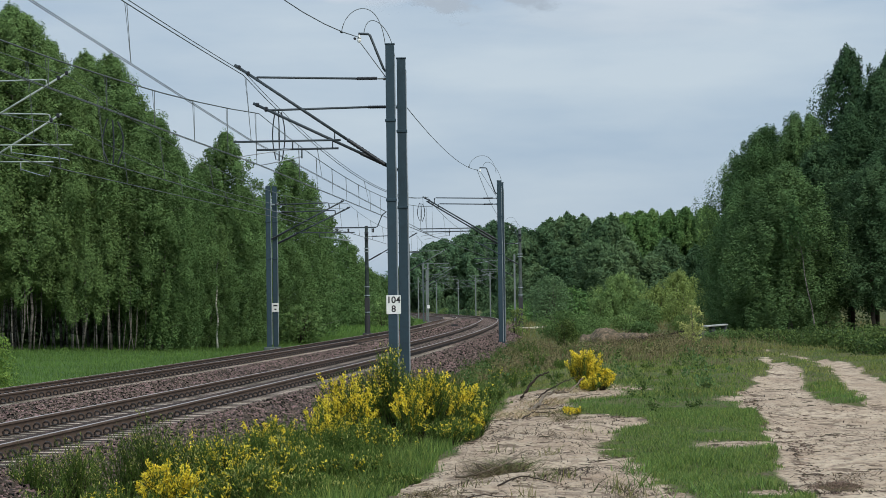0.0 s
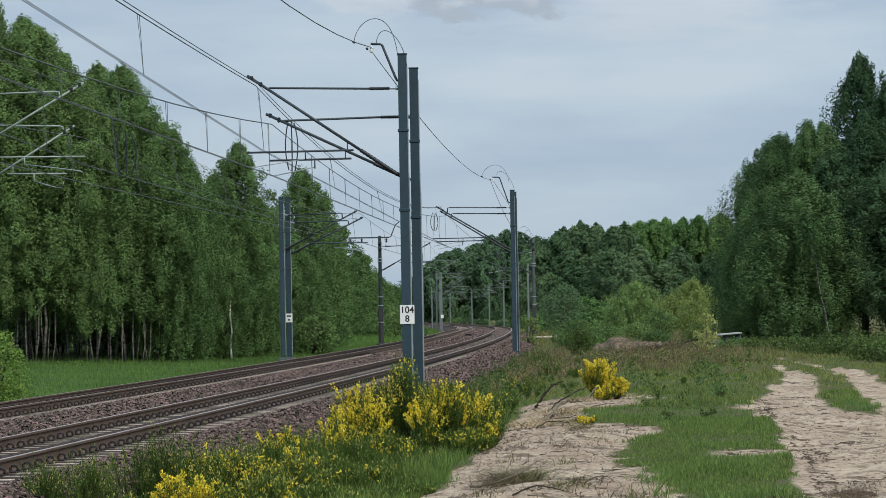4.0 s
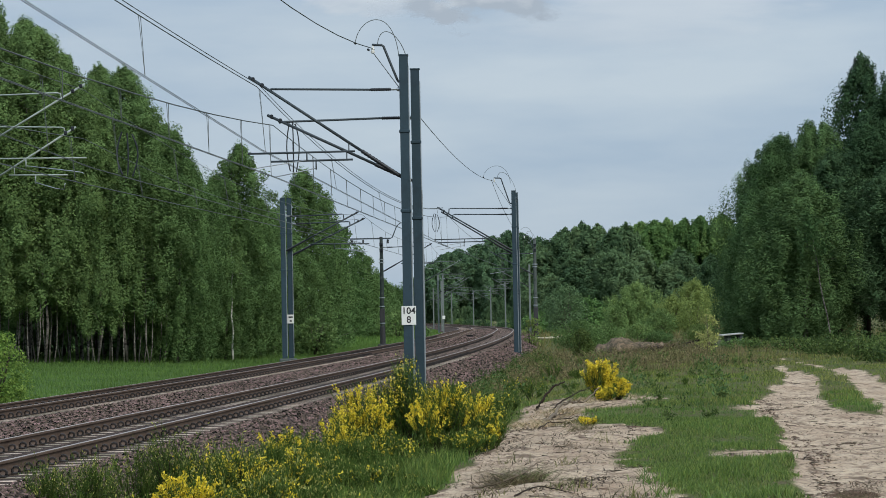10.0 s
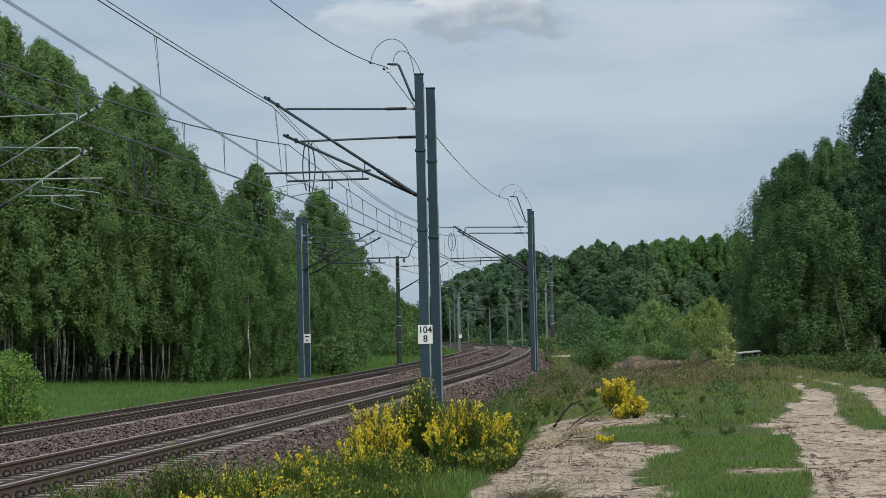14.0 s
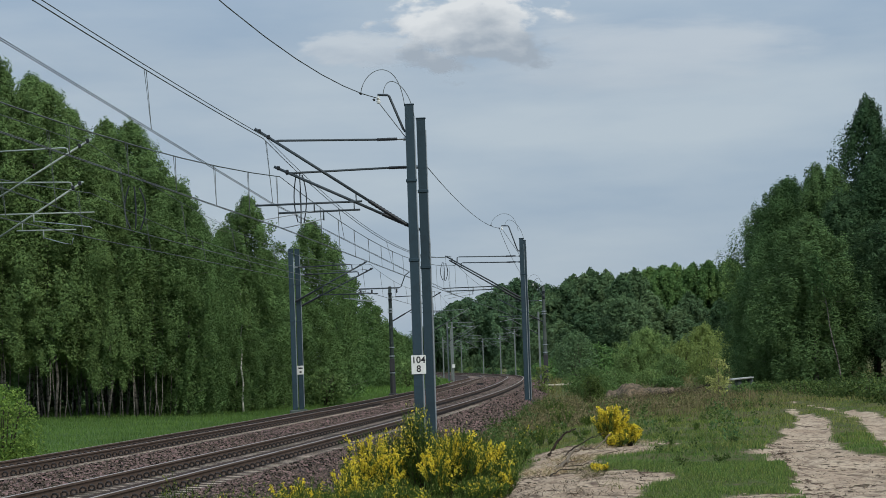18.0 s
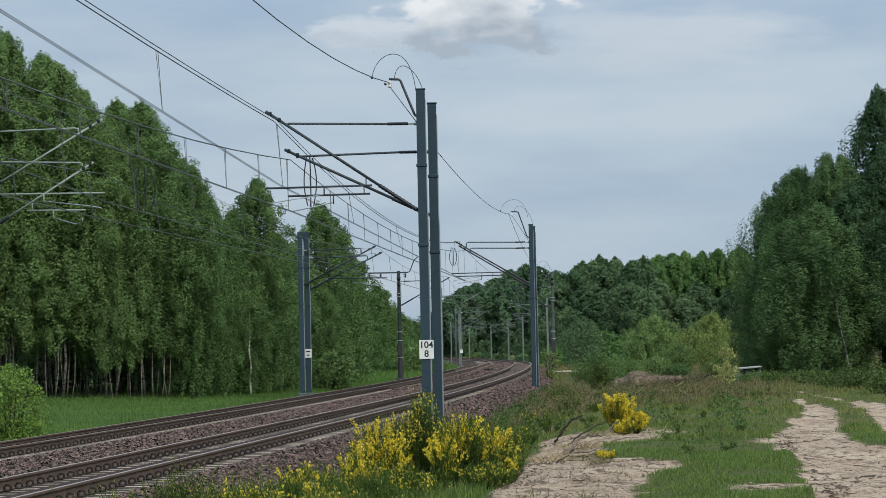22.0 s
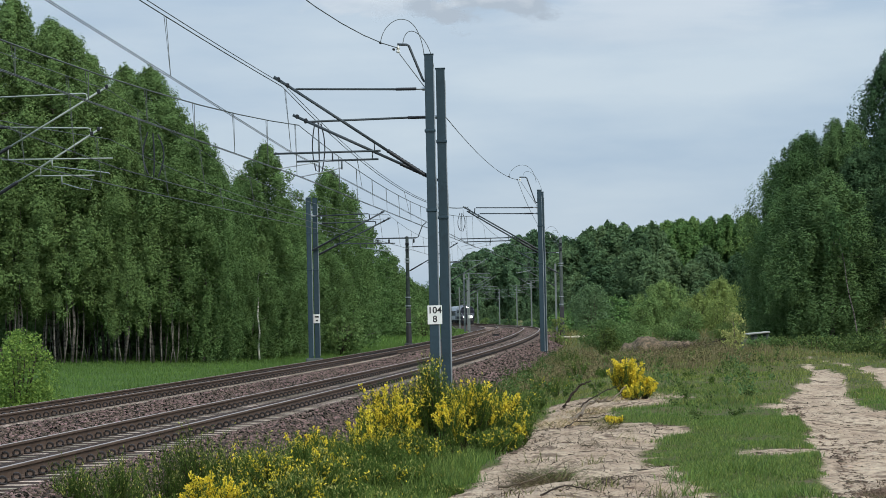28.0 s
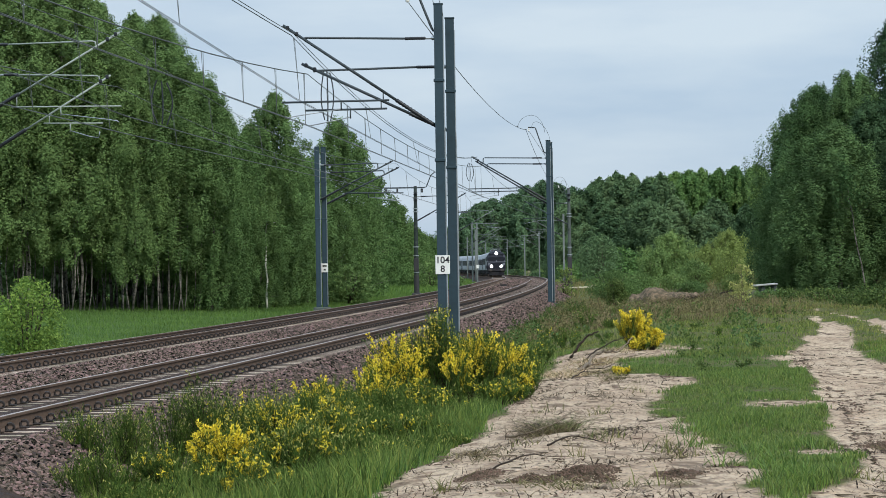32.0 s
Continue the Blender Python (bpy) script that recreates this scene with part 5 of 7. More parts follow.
for x, y in ((-27.5, 186), (-24.0, 188), (-30.5, 184)):
    shrub('bush', 'tall dark undergrowth deep in the wood', x, y, 4.2, 5.5, 2600, 0.150, M_leaf_r, 164)
shrub('bush', 'dark undergrowth deep in the wood', -33.6, 175, 1.91, 5.17, 2300, 0.120, M_leaf_r, 142)
shrub('bush', 'dark undergrowth deep in the wood', -32.6, 180, 1.64, 5.32, 2300, 0.120, M_leaf_r, 143)
shrub('bush', 'dark undergrowth deep in the wood', -28.1, 165, 2.11, 4.88, 2300, 0.120, M_leaf_r, 144)
shrub('bush', 'dark undergrowth deep in the wood', -27.1, 170, 1.86, 5.02, 2300, 0.120, M_leaf_r, 145)
shrub('bush', 'dark undergrowth deep in the wood', -26.0, 175, 1.58, 5.17, 2300, 0.120, M_leaf_r, 146)
shrub('bush', 'dark undergrowth deep in the wood', -24.8, 180, 2.03, 5.32, 2300, 0.120, M_leaf_r, 147)
shrub('bush', 'dark undergrowth deep in the wood', -20.9, 165, 1.80, 4.88, 2300, 0.120, M_leaf_r, 148)
shrub('bush', 'dark undergrowth deep in the wood', -19.7, 170, 1.53, 5.02, 2300, 0.120, M_leaf_r, 149)
shrub('bush', 'dark undergrowth deep in the wood', -18.3, 175, 1.97, 5.17, 2300, 0.120, M_leaf_r, 150)
shrub('bush', 'dark undergrowth deep in the wood', -16.9, 180, 1.69, 5.32, 2300, 0.120, M_leaf_r, 151)
shrub('bush', 'small dark seedling in the meadow', -10.8, 62, 0.49, 0.37, 260, 0.060, M_leaf_r, 152)
shrub('bush', 'small dark seedling in the meadow', -9.9, 62, 0.44, 0.25, 160, 0.060, M_leaf_r, 153)


# ---- grass ----
rng = np.random.default_rng(9)


def scatter(n, x0, x1, y0, y1, keep, power=1.0):
    """Random ground places at which keep(x, y) allows growth."""
    y = y0 + (y1 - y0) * rng.random(n) ** power
    x = x0(y) + (x1(y) - x0(y)) * rng.random(n)
    ok = rng.random(n) < keep(x, y)
    x, y = x[ok], y[ok]
    return np.stack([x, y, ground_z(x, y) - 0.01], 1)


def off(y):
    return line_x(y) + GAP


def sward(name, label, pos, h0, h1, w, M, lean=0.45):
    n = len(pos)
    patchy = 0.75 + 0.35 * fbm(pos[:, 0], pos[:, 1], 0.7, 3)
    hh = rng.uniform(h0, h1, n) * np.clip(patchy, 0.35, 1.4)
    v, f = blades(pos, hh, w * rng.uniform(0.6, 1.4, n), rng.uniform(0.1, lean * 1.6, n), rng)
    thing(name, label, "grass", me=fast_mesh(name, v, f, M), kind="stuff")


def turf(x, y):
    return np.clip(1 - 1.6 * bare(x, y), 0, 1)


sward("grass", "green grass growing in tufts over the sand", scatter(160000, lambda y: off(y) + 5.0, lambda y: 2.5 + 0.16 * y, 15, 48, turf, 1.3), 0.03, 0.11, 0.009, M_grass)
sward("short_grass", "dense short green grass between the sand and the road", scatter(110000, lambda y: 1.5 + 0 * y, lambda y: 1.4 + 0.1 * y, 15, 37, turf, 1.0), 0.03, 0.085, 0.008, M_lawn, 0.6)
sward("tall_grass", "tall green grass on the slope between the broom bushes", scatter(48000, lambda y: off(y) + 3.0, lambda y: np.interp(y, (15, 17.9, 19.8, 22.5, 25.1, 29.2, 34.6, 40, 46), (-1.3, -1.02, -0.78, -0.56, -0.28, 0.06, 0.42, 0.72, 1.1)), 15, 48, lambda x, y: 0.9 + 0 * x, 1.2), 0.13, 0.36, 0.010, M_weedgrass)
sward("fresh_grass", "bright green grass at the edge of the sand", scatter(9000, lambda y: np.interp(y, (15, 20, 28, 34), (-2.1, -1.4, -0.8, -0.3)), lambda y: np.interp(y, (15, 17.9, 19.8, 22.5, 25.1, 29.2, 34.6, 40, 46), (-1.3, -1.02, -0.78, -0.56, -0.28, 0.06, 0.42, 0.72, 1.1)), 15, 33, lambda x, y: 0.8 + 0 * x), 0.08, 0.22, 0.009, M_grass)
sward("dry_grass", "mixed green and straw-coloured grass of the heath", scatter(34000, lambda y: off(y) + 2.9, lambda y: 3 + 0.16 * y, 72, 160, turf, 1.2), 0.08, 0.24, 0.022, M_grass_dry, 0.7)
sward("far_grass", "olive grass before the distant bushes", scatter(9000, lambda y: off(y) + 2.9, lambda y: 5 + 0.13 * y, 155, 300, lambda x, y: 1 + 0 * x), 0.25, 0.6, 0.07, M_grass_dry, 0.6)
sward("heath_grass", "soft green grass of the heath", scatter(72000, lambda y: off(y) + 2.9, lambda y: 3 + 0.16 * y, 40, 84, turf, 1.1), 0.04, 0.14, 0.014, M_grass_mid, 0.6)
sward("dead_weeds", "brown dead weeds standing in the heath grass", scatter(24000, lambda y: off(y) + 3.2, lambda y: 2.5 + 0.085 * y, 60, 108, lambda x, y: turf(x, y) * np.clip(0.25 + 0.9 * fbm(x, y, 0.4, 21), 0, 1)), 0.12, 0.42, 0.018, M_scrub, 0.5)
sward("meadow_grass", "lush green grass strip between the track and the wood", scatter(110000, lambda y: line_x(y) - 22, lambda y: line_x(y) - 2.9, 45, 190, lambda x, y: 1 + 0 * x, 1.0), 0.07, 0.25, 0.020, M_meadow, 0.6)

sward("far_meadow_grass", "lush green grass beside the far curve", scatter(15000, lambda y: line_x(y) - 14, lambda y: line_x(y) - 3.2, 185, 420, lambda x, y: 1 + 0 * x), 0.15, 0.4, 0.07, M_meadow)


# ---- broom and weeds ----
def broom(x, y, h, w, stems, flowers, seed, label, spikes=0.0, low=0.35, group="broom bushes"):
    """A broom bush: woody stems that fan out, green twigs bunched upright on them, and flowers strung along the twig ends."""
    r = np.random.default_rng(seed)
    h = max(h, 0.16)
    ob = thing("broom_bush", label, "bush", pose(x, y, float(ground_z(x, y)) - 0.02), group)
    k = max(7, stems // 6)
    a, q = r.uniform(0, 6.283, k), r.random(k) ** 0.55
    top = h * (1 - 0.42 * q ** 2) * r.uniform(0.5, 0.78, k)
    root = np.stack([0.10 * w * q * np.cos(a), 0.10 * w * q * np.sin(a), 0 * a], 1)
    end = np.stack([w * 0.46 * q * np.cos(a), w * 0.46 * q * np.sin(a), top], 1)

    def ribbon(p, d, r0, r1):
        """Thin crossed strips along each row of points."""
        n, m = p.shape[:2]
        t = np.linspace(r0, r1, m)[None, :, None]
        vs, fs = [], []
        for j, turn in enumerate((0.0, 1.57)):
            sd = np.stack([np.cos(d + turn), np.sin(d + turn), 0 * d], 1)[:, None] * t
            vs.append(np.stack([p - sd, p + sd], 2).reshape(-1, 3))
            o = (np.arange(n)[:, None] * 2 * m + np.arange(m - 1)[None] * 2).reshape(-1, 1) + j * n * 2 * m
            fs.append(o + [0, 1, 3, 2])
        return np.concatenate(vs), np.concatenate(fs)

    t = np.linspace(0, 1, 5)
    main = root[:, None] + (end - root)[:, None] * np.stack([t ** 1.4, t ** 1.4, t], -1)[None]
    tagged(part("stemwork", fast_mesh("stemwork", *ribbon(main, a + 0.6, 0.0075, 0.0035), M_twig_dark), ob, "dark brown woody stems"), kind="stuff")
    own = r.integers(0, k, stems)
    u = r.uniform(0.35, 1.0, stems)
    p0 = root[own] + (end[own] - root[own]) * np.stack([u ** 1.4, u ** 1.4, u], 1)
    rise = h * (1 - 0.42 * q[own] ** 2)
    L = np.clip((rise - p0[:, 2]) * r.uniform(0.45, 1.0, stems), 0.05, 0.48)
    d = np.stack([np.cos(a[own]) * 0.28 * q[own] + r.normal(0, 0.30, stems), np.sin(a[own]) * 0.28 * q[own] + r.normal(0, 0.30, stems), np.ones(stems)], 1)
    p1 = p0 + d * L[:, None]
    tw = np.linspace(0, 1, 3)
    twig = p0[:, None] + (p1 - p0)[:, None] * tw[None, :, None]
    tagged(part("twigwork", fast_mesh("twigwork", *ribbon(twig, r.uniform(0, 6.283, stems), 0.0042, 0.002), M_broom), ob), kind="stuff")

    def spots(n, lo, hi, spread, who=None):
        i = r.integers(0, stems, n) if who is None else who[r.integers(0, len(who), n)]
        return p0[i] + (p1 - p0)[i] * r.uniform(lo, hi, n)[:, None] + r.normal(size=(n, 3)) * spread

    n = stems * 34
    v, f = flecks(spots(n, -0.25, 1.0, 0.016), 0.0075 * r.uniform(0.6, 1.5, n), r, -2.2, 4.4)
    part("foliage", fast_mesh("foliage", v, f, M_broom), ob)
    if flowers:
        who = np.where(r.random(stems) < (0.22 if flowers < 0.7 else 0.36 if flowers < 2 else 0.9))[0]
        n = int(stems * 26 * flowers)
        v, f = flecks(spots(n, low, 1.03, 0.011, who), 0.0205 * r.uniform(0.6, 1.4, n), r, -1.2, 1.6)
        tagged(part("blossom", fast_mesh("blossom", v, f, M_flower), ob, "bright yellow pea flowers"), kind="stuff")
    if spikes:
        n = int(stems * 2.2 * spikes)
        v, f = cards(spots(n, 0.7, 1.06, 0.010), 0.013 * r.uniform(0.6, 1.5, n), r, -1.8, 2.6)
        tagged(part("spike_bloom", fast_mesh("spike_bloom", v, f, M_seed), ob, "pale yellow-green flower spikes"), kind="stuff")
    return ob


FULL = "broom bush covered in bright yellow flowers"
SOME = "green broom bush with scattered yellow flowers"
WEED = "tall green weeds with pale yellow-green flower spikes"
broom(-1.27, 32, 1.32, 0.76, 210, 0.72, 200, FULL, 0)
broom(-0.98, 33, 1.36, 0.82, 168, 0.375, 201, SOME, 0.3)
broom(-0.66, 32.5, 1.55, 0.59, 182, 0.09, 202, SOME, 1)
broom(-1.51, 31, 1.02, 0.70, 150, 0.6, 203, SOME, 0.3)
broom(-0.47, 31, 0.90, 0.35, 85, 0.8, 204, FULL, 0)
broom(-0.21, 32, 1.03, 1.02, 350, 0.38, 205, SOME, 0.3)
broom(0.14, 32.5, 0.90, 0.81, 250, 0.35, 206, SOME, 0.3)
broom(-0.36, 34, 1.11, 0.93, 196, 0.188, 207, SOME, 0.4)
broom(0.36, 31, 0.53, 0.56, 125, 0.2, 208, SOME, 0.4)
broom(0.08, 30, 0.39, 0.89, 168, 0.09, 209, SOME, 0.4)
broom(-0.87, 30, 0.60, 1.16, 237, 0.075, 210, SOME, 0.5)
broom(-1.69, 29.5, 0.79, 0.87, 196, 0.3, 211, SOME, 0.7)
broom(-2.16, 30, 0.87, 0.89, 196, 0.55, 212, SOME, 0.5)
broom(-1.80, 28, 0.79, 0.83, 170, 0.45, 213, SOME, 0.7)
broom(-2.30, 27.5, 0.72, 0.75, 140, 0.3, 214, SOME, 0.7)
broom(-1.73, 28, 0.74, 0.89, 150, 0.05, 215, WEED, 0.8)
broom(-2.42, 27.5, 0.86, 1.00, 190, 0.12, 216, WEED, 1)
broom(-2.88, 25.5, 0.68, 0.87, 220, 0.85, 217, FULL, 0.4)
broom(-2.91, 28, 0.94, 0.95, 160, 0.1, 218, WEED, 1)
broom(-3.71, 28.5, 1.15, 0.97, 160, 0, 219, WEED, 1)
broom(-4.18, 28, 1.06, 1.02, 160, 0, 220, WEED, 1)
broom(-4.69, 28, 0.96, 0.95, 150, 0, 221, WEED, 0.8)
broom(-3.30, 28.3, 1.30, 0.62, 120, 0, 257, WEED, 1.2)
broom(-2.62, 28.6, 1.12, 0.7, 130, 0.04, 258, WEED, 0.9)
broom(-1.90, 24, 0.57, 1.15, 250, 0.08, 222, WEED, 1)
broom(-0.88, 26, 0.33, 1.00, 230, 0.03, 223, WEED, 0.6)
broom(-1.01, 23.5, 0.22, 1.01, 240, 0.02, 224, WEED, 0.7)
broom(-0.49, 24.5, 0.12, 0.72, 150, 0, 225, WEED, 0.5)
broom(-1.70, 26, 0.56, 1.00, 220, 0.06, 226, WEED, 1)
broom(-1.30, 25, 0.32, 1.08, 180, 0, 227, WEED, 0.6)
broom(-3.13, 24, 0.59, 1.15, 200, 0.08, 228, WEED, 0.7)
broom(-3.81, 24, 0.66, 1.09, 190, 0, 229, WEED, 0.8)
broom(-2.19, 22, 0.44, 0.95, 170, 0.2, 230, WEED, 0.5)
broom(-3.00, 21, 0.49, 0.95, 170, 0, 231, WEED, 0.5)
broom(-1.47, 21, 0.19, 0.95, 170, 0, 232, WEED, 0.4)
broom(-2.02, 29, 0.97, 0.92, 230, 0, 233, WEED, 0.2)
broom(-1.60, 28.5, 0.87, 0.91, 240, 0, 234, WEED, 0.2)
broom(-1.21, 28.5, 0.62, 0.91, 230, 0, 235, WEED, 0.2)
broom(-0.91, 28, 0.40, 0.83, 200, 0, 236, WEED, 0.2)
broom(-1.40, 27, 0.55, 0.86, 220, 0, 237, WEED, 0.2)
broom(2.44, 43.8, 0.72, 0.56, 240, 1.9, 238, FULL, 0, 0.0)
broom(2.76, 43.6, 0.42, 0.44, 120, 1.9, 239, FULL, 0, 0.0)
broom(2.58, 43.4, 0.28, 0.55, 90, 1.6, 259, FULL, 0, 0.0)
broom(1.75, 34.6, 0.07, 0.31, 30, 1.2, 240, FULL, 0)
broom(0.79, 42, 0.49, 0.76, 80, 0.03, 241, WEED, 0.5)
broom(1.46, 50, 0.59, 0.91, 70, 0.02, 242, WEED, 0.4)
broom(0.50, 35, 0.48, 0.56, 70, 0.05, 243, WEED, 0.4)
broom(2.91, 60, 0.35, 1.09, 60, 0, 244, WEED, 0.5)
broom(2.38, 64, 0.66, 0.87, 50, 0, 245, WEED, 0.4)
broom(4.70, 52, -0.29, 0.35, 24, 0, 246, WEED, 0.1)
broom(-0.24, 40, 0.95, 0.82, 70, 0, 247, WEED, 0.6)
broom(1.10, 52, 0.65, 0.95, 60, 0.02, 248, WEED, 0.4)
broom(4.53, 58, 0.16, 0.92, 50, 0, 249, WEED, 0.2)
broom(2.43, 54, 0.18, 0.74, 50, 0, 250, WEED, 0.3)
broom(7.83, 76, 0.02, 1.04, 50, 0, 251, WEED, 0.2)
broom(5.70, 80, 0.30, 1.27, 50, 0, 252, WEED, 0.3)
broom(4.38, 86, 0.65, 1.37, 50, 0, 253, WEED, 0.3)
broom(7.52, 84, 0.16, 1.15, 50, 0, 254, WEED, 0.2)
broom(3.22, 92, 0.80, 1.25, 50, 0, 255, WEED, 0.3)
broom(8.24, 72, 0.02, 0.82, 40, 0, 256, WEED, 0.2)


def forbs(name, label, n, M, h, leaf, x0, x1, y0, y1, seed, lean=0.2):
    """Leafy weeds: small leaves on many short stems, gathered in patches."""
    r = np.random.default_rng(seed)
    y = r.uniform(y0, y1, n * 3)
    x = x0(y) + (x1(y) - x0(y)) * r.random(n * 3)
    ok = np.where((fbm(x, y, 0.55, seed) > -0.1) & (bare(x, y) < 0.3))[0][:n]
    x, y, k = x[ok], y[ok], 46
    n = len(x)
    hh = h * r.uniform(0.35, 1.3, n)
    u = r.random((n, k)) ** 0.8
    a, q = r.uniform(0, 6.283, (n, k)), r.random((n, k)) ** 0.5 * (hh * 0.5)[:, None]
    p = np.stack([x[:, None] + q * np.cos(a), y[:, None] + q * np.sin(a), ground_z(x, y)[:, None] + u * hh[:, None] + 0.01], -1).reshape(-1, 3)
    v, f = cards(p, leaf * r.uniform(0.5, 1.5, len(p)), r, -0.6, 2.0)
    thing(name, label, "weeds", me=fast_mesh(name, v, f, M), kind="stuff")


heath0, heath1 = (lambda y: off(y) + 3.4), (lambda y: 2.2 + 0.088 * y)
forbs("green_weeds", "low dark green weeds among the heath grass", 30, M_leaf_r, 0.34, 0.035, heath0, heath1, 36, 100, 51)
forbs("olive_weeds", "olive green weeds among the heath grass", 110, M_bramble, 0.36, 0.034, heath0, heath1, 38, 105, 52)
forbs("brown_weeds", "withered brown weeds on the heath", 420, M_scrub, 0.34, 0.034, heath0, lambda y: 1.8 + 0.078 * y, 62, 114, 53)
forbs("fresh_weeds", "fresh green leafy weeds in the grass", 22, M_bramble, 0.26, 0.026, lambda y: 1.2 + 0.04 * y, lambda y: 0.3 + 0.125 * y, 34, 90, 54)
forbs("bank_weeds", "green weeds on the bank beside the ballast", 110, M_bramble, 0.40, 0.036, lambda y: off(y) + 3.0, lambda y: off(y) + 4.6, 40, 120, 55)

# low brown scrub round the heap of soil
pos = scatter(9000, lambda y: 3.5 + 0 * y, lambda y: 13.0 + 0 * y, 84, 150, lambda x, y: np.clip(0.25 + 0.6 * fbm(x, y, 0.5, 14), 0, 1) * (1 - 0.6 * np.exp(-((x - 8.3) / 2.4) ** 2 - ((y - 108) / 11) ** 2)))
sward("scrub", "low brown and olive scrub on the heath", pos, 0.15, 0.48, 0.028, M_scrub, 0.7)


# ---- fallen branches, litter and small things on the heath ----
def branch(pts, r, M, label, name="fallen_branch", twigs=2):
    pts = np.array(pts, float)
    n = len(pts)
    t = np.linspace(0, n - 1, n * 4)
    p = np.stack([np.interp(t, np.arange(n), pts[:, k]) for k in range(3)], 1)
    p[:, 2] += ground_z(p[:, 0], p[:, 1])
    p += np.random.default_rng(n).normal(size=p.shape) * r * 0.35
    sh = Shape().tube(p, np.linspace(r, r * 0.35, len(p)), 7)
    k = len(p) // 2
    for q in (k, k + 3)[:twigs]:
        sh.tube([p[q], p[q] + np.array((0.10, 0.15, 0.08)) * r * 22, p[q] + np.array((0.14, 0.3, 0.13)) * r * 22], [r * 0.5, r * 0.3, r * 0.1], 5)
    return thing(name, label, "branch", me=sh.mesh(name, M, smooth=True), group="fallen branches")


DARK = "thin dark branch lying over the sand"
branch(((1.34, 43.6, 0.0), (1.43, 43.6, 0.14), (1.62, 43.6, 0.33), (1.84, 43.6, 0.38)), 0.032, M_twig_dark, "dark bent dead branch rising out of the sand", twigs=0)
branch(((1.20, 36.6, 0.0), (1.42, 38.8, 0.07), (1.62, 40.6, 0.16), (1.86, 41.4, 0.14), (2.10, 42.0, 0.10), (2.38, 42.6, 0.26)), 0.030, M_twig, "bleached fallen bough lying over the sand")
branch(((1.50, 41.8, 0.02), (1.72, 42.2, 0.16), (1.98, 42.4, 0.24), (2.28, 42.6, 0.30)), 0.016, M_twig_dark, DARK)
branch(((1.30, 38.9, 0.01), (1.52, 39.3, 0.10), (1.78, 40.3, 0.05)), 0.014, M_twig, "thin dry branch lying over the sand")
branch(((1.42, 37.4, 0.01), (1.58, 37.0, 0.05), (1.80, 37.3, 0.03)), 0.012, M_twig_dark, DARK)
branch(((1.06, 34.4, 0.01), (1.22, 35.0, 0.08), (1.50, 35.4, 0.04)), 0.011, M_twig_dark, DARK)
branch(((2.02, 41.2, 0.02), (2.30, 41.6, 0.08), (2.75, 42.2, 0.04)), 0.013, M_twig, "thin dry branch lying over the sand")
branch(((0.10, 24.2, 0.01), (0.34, 24.0, 0.05), (0.62, 24.1, 0.12), (0.80, 24.3, 0.22)), 0.012, M_twig, "thin dry branch lying over the sand")
branch(((-0.04, 19.39, 0.01), (0.18, 19.78, 0.05), (0.46, 20.07, 0.02)), 0.009, M_twig_dark, 'thin dark stick lying on the sand')
branch(((0.44, 21.32, 0.01), (0.69, 21.73, 0.06), (0.96, 21.69, 0.02)), 0.009, M_twig_dark, 'thin dark stick lying on the sand')
branch(((6.9, 109.5, 0.05), (7.6, 109.2, 0.12), (8.4, 109.6, 0.1)), 0.07, M_twig, "weathered log lying on the heap of soil")
branch(((8.2, 108.4, 0.08), (9.0, 108.9, 0.2), (9.7, 108.6, 0.12)), 0.06, M_twig, "weathered log lying on the heap of soil")
branch(((7.3, 107.9, 0.02), (7.9, 108.4, 0.35), (8.2, 108.6, 0.55)), 0.04, M_twig_dark, "dark root sticking out of the heap of soil")
branch(((9.4, 107.6, 0.04), (9.9, 108.0, 0.3), (10.4, 108.2, 0.4)), 0.04, M_twig_dark, "dark root sticking out of the heap of soil")
branch(((5.9, 106.0, 0.04), (6.5, 106.4, 0.2), (7.0, 106.2, 0.1)), 0.05, M_twig_dark, "dark root sticking out of the heap of soil")

rng = np.random.default_rng(31)


def straw(n, h, w):
    """Short dry stalks lying on the sand."""
    x, y = rng.uniform(-1.6, 6.0, n), 15 + 32 * rng.random(n) ** 1.2
    ok = (bare(x, y) > 0.4) & (rng.random(n) < 0.08 + 0.92 * (fbm(x, y, 1.9, 5) > 0.35) * (x < 3.0))
    pos = np.stack([x[ok], y[ok], ground_z(x[ok], y[ok]) + 0.004], 1)
    k = len(pos)
    return blades(pos, h * rng.uniform(0.3, 1.5, k), w * rng.uniform(0.5, 1.5, k), rng.uniform(1.0, 5.0, k), rng)


thing("dry_stalks", "brown dry stalks strewn over the sand", "straw", me=fast_mesh("dry_stalks", *straw(30000, 0.035, 0.009), M_twig), kind="stuff")
thing("dark_stalks", "dark rotten stalks strewn over the sand", "straw", me=fast_mesh("dark_stalks", *straw(12000, 0.03, 0.012), M_twig_dark), kind="stuff")


def stubble(n):
    """Short dead stems standing in the sand."""
    x, y = rng.uniform(-1.2, 2.6, n), 16 + 24 * rng.random(n) ** 1.2
    ok = bare(x, y) > 0.45
    pos = np.stack([x[ok], y[ok], ground_z(x[ok], y[ok]) - 0.01], 1)
    k = len(pos)
    return blades(pos, rng.uniform(0.02, 0.11, k), rng.uniform(0.005, 0.011, k), rng.uniform(0.05, 1.6, k), rng)


thing("stubble", "short dead stems standing in the sand", "stubble", me=fast_mesh("stubble", *stubble(520), M_twig), kind="stuff")
thing("dark_stubble", "dark dead stems standing in the sand", "stubble", me=fast_mesh("dark_stubble", *stubble(320), M_twig_dark), kind="stuff")


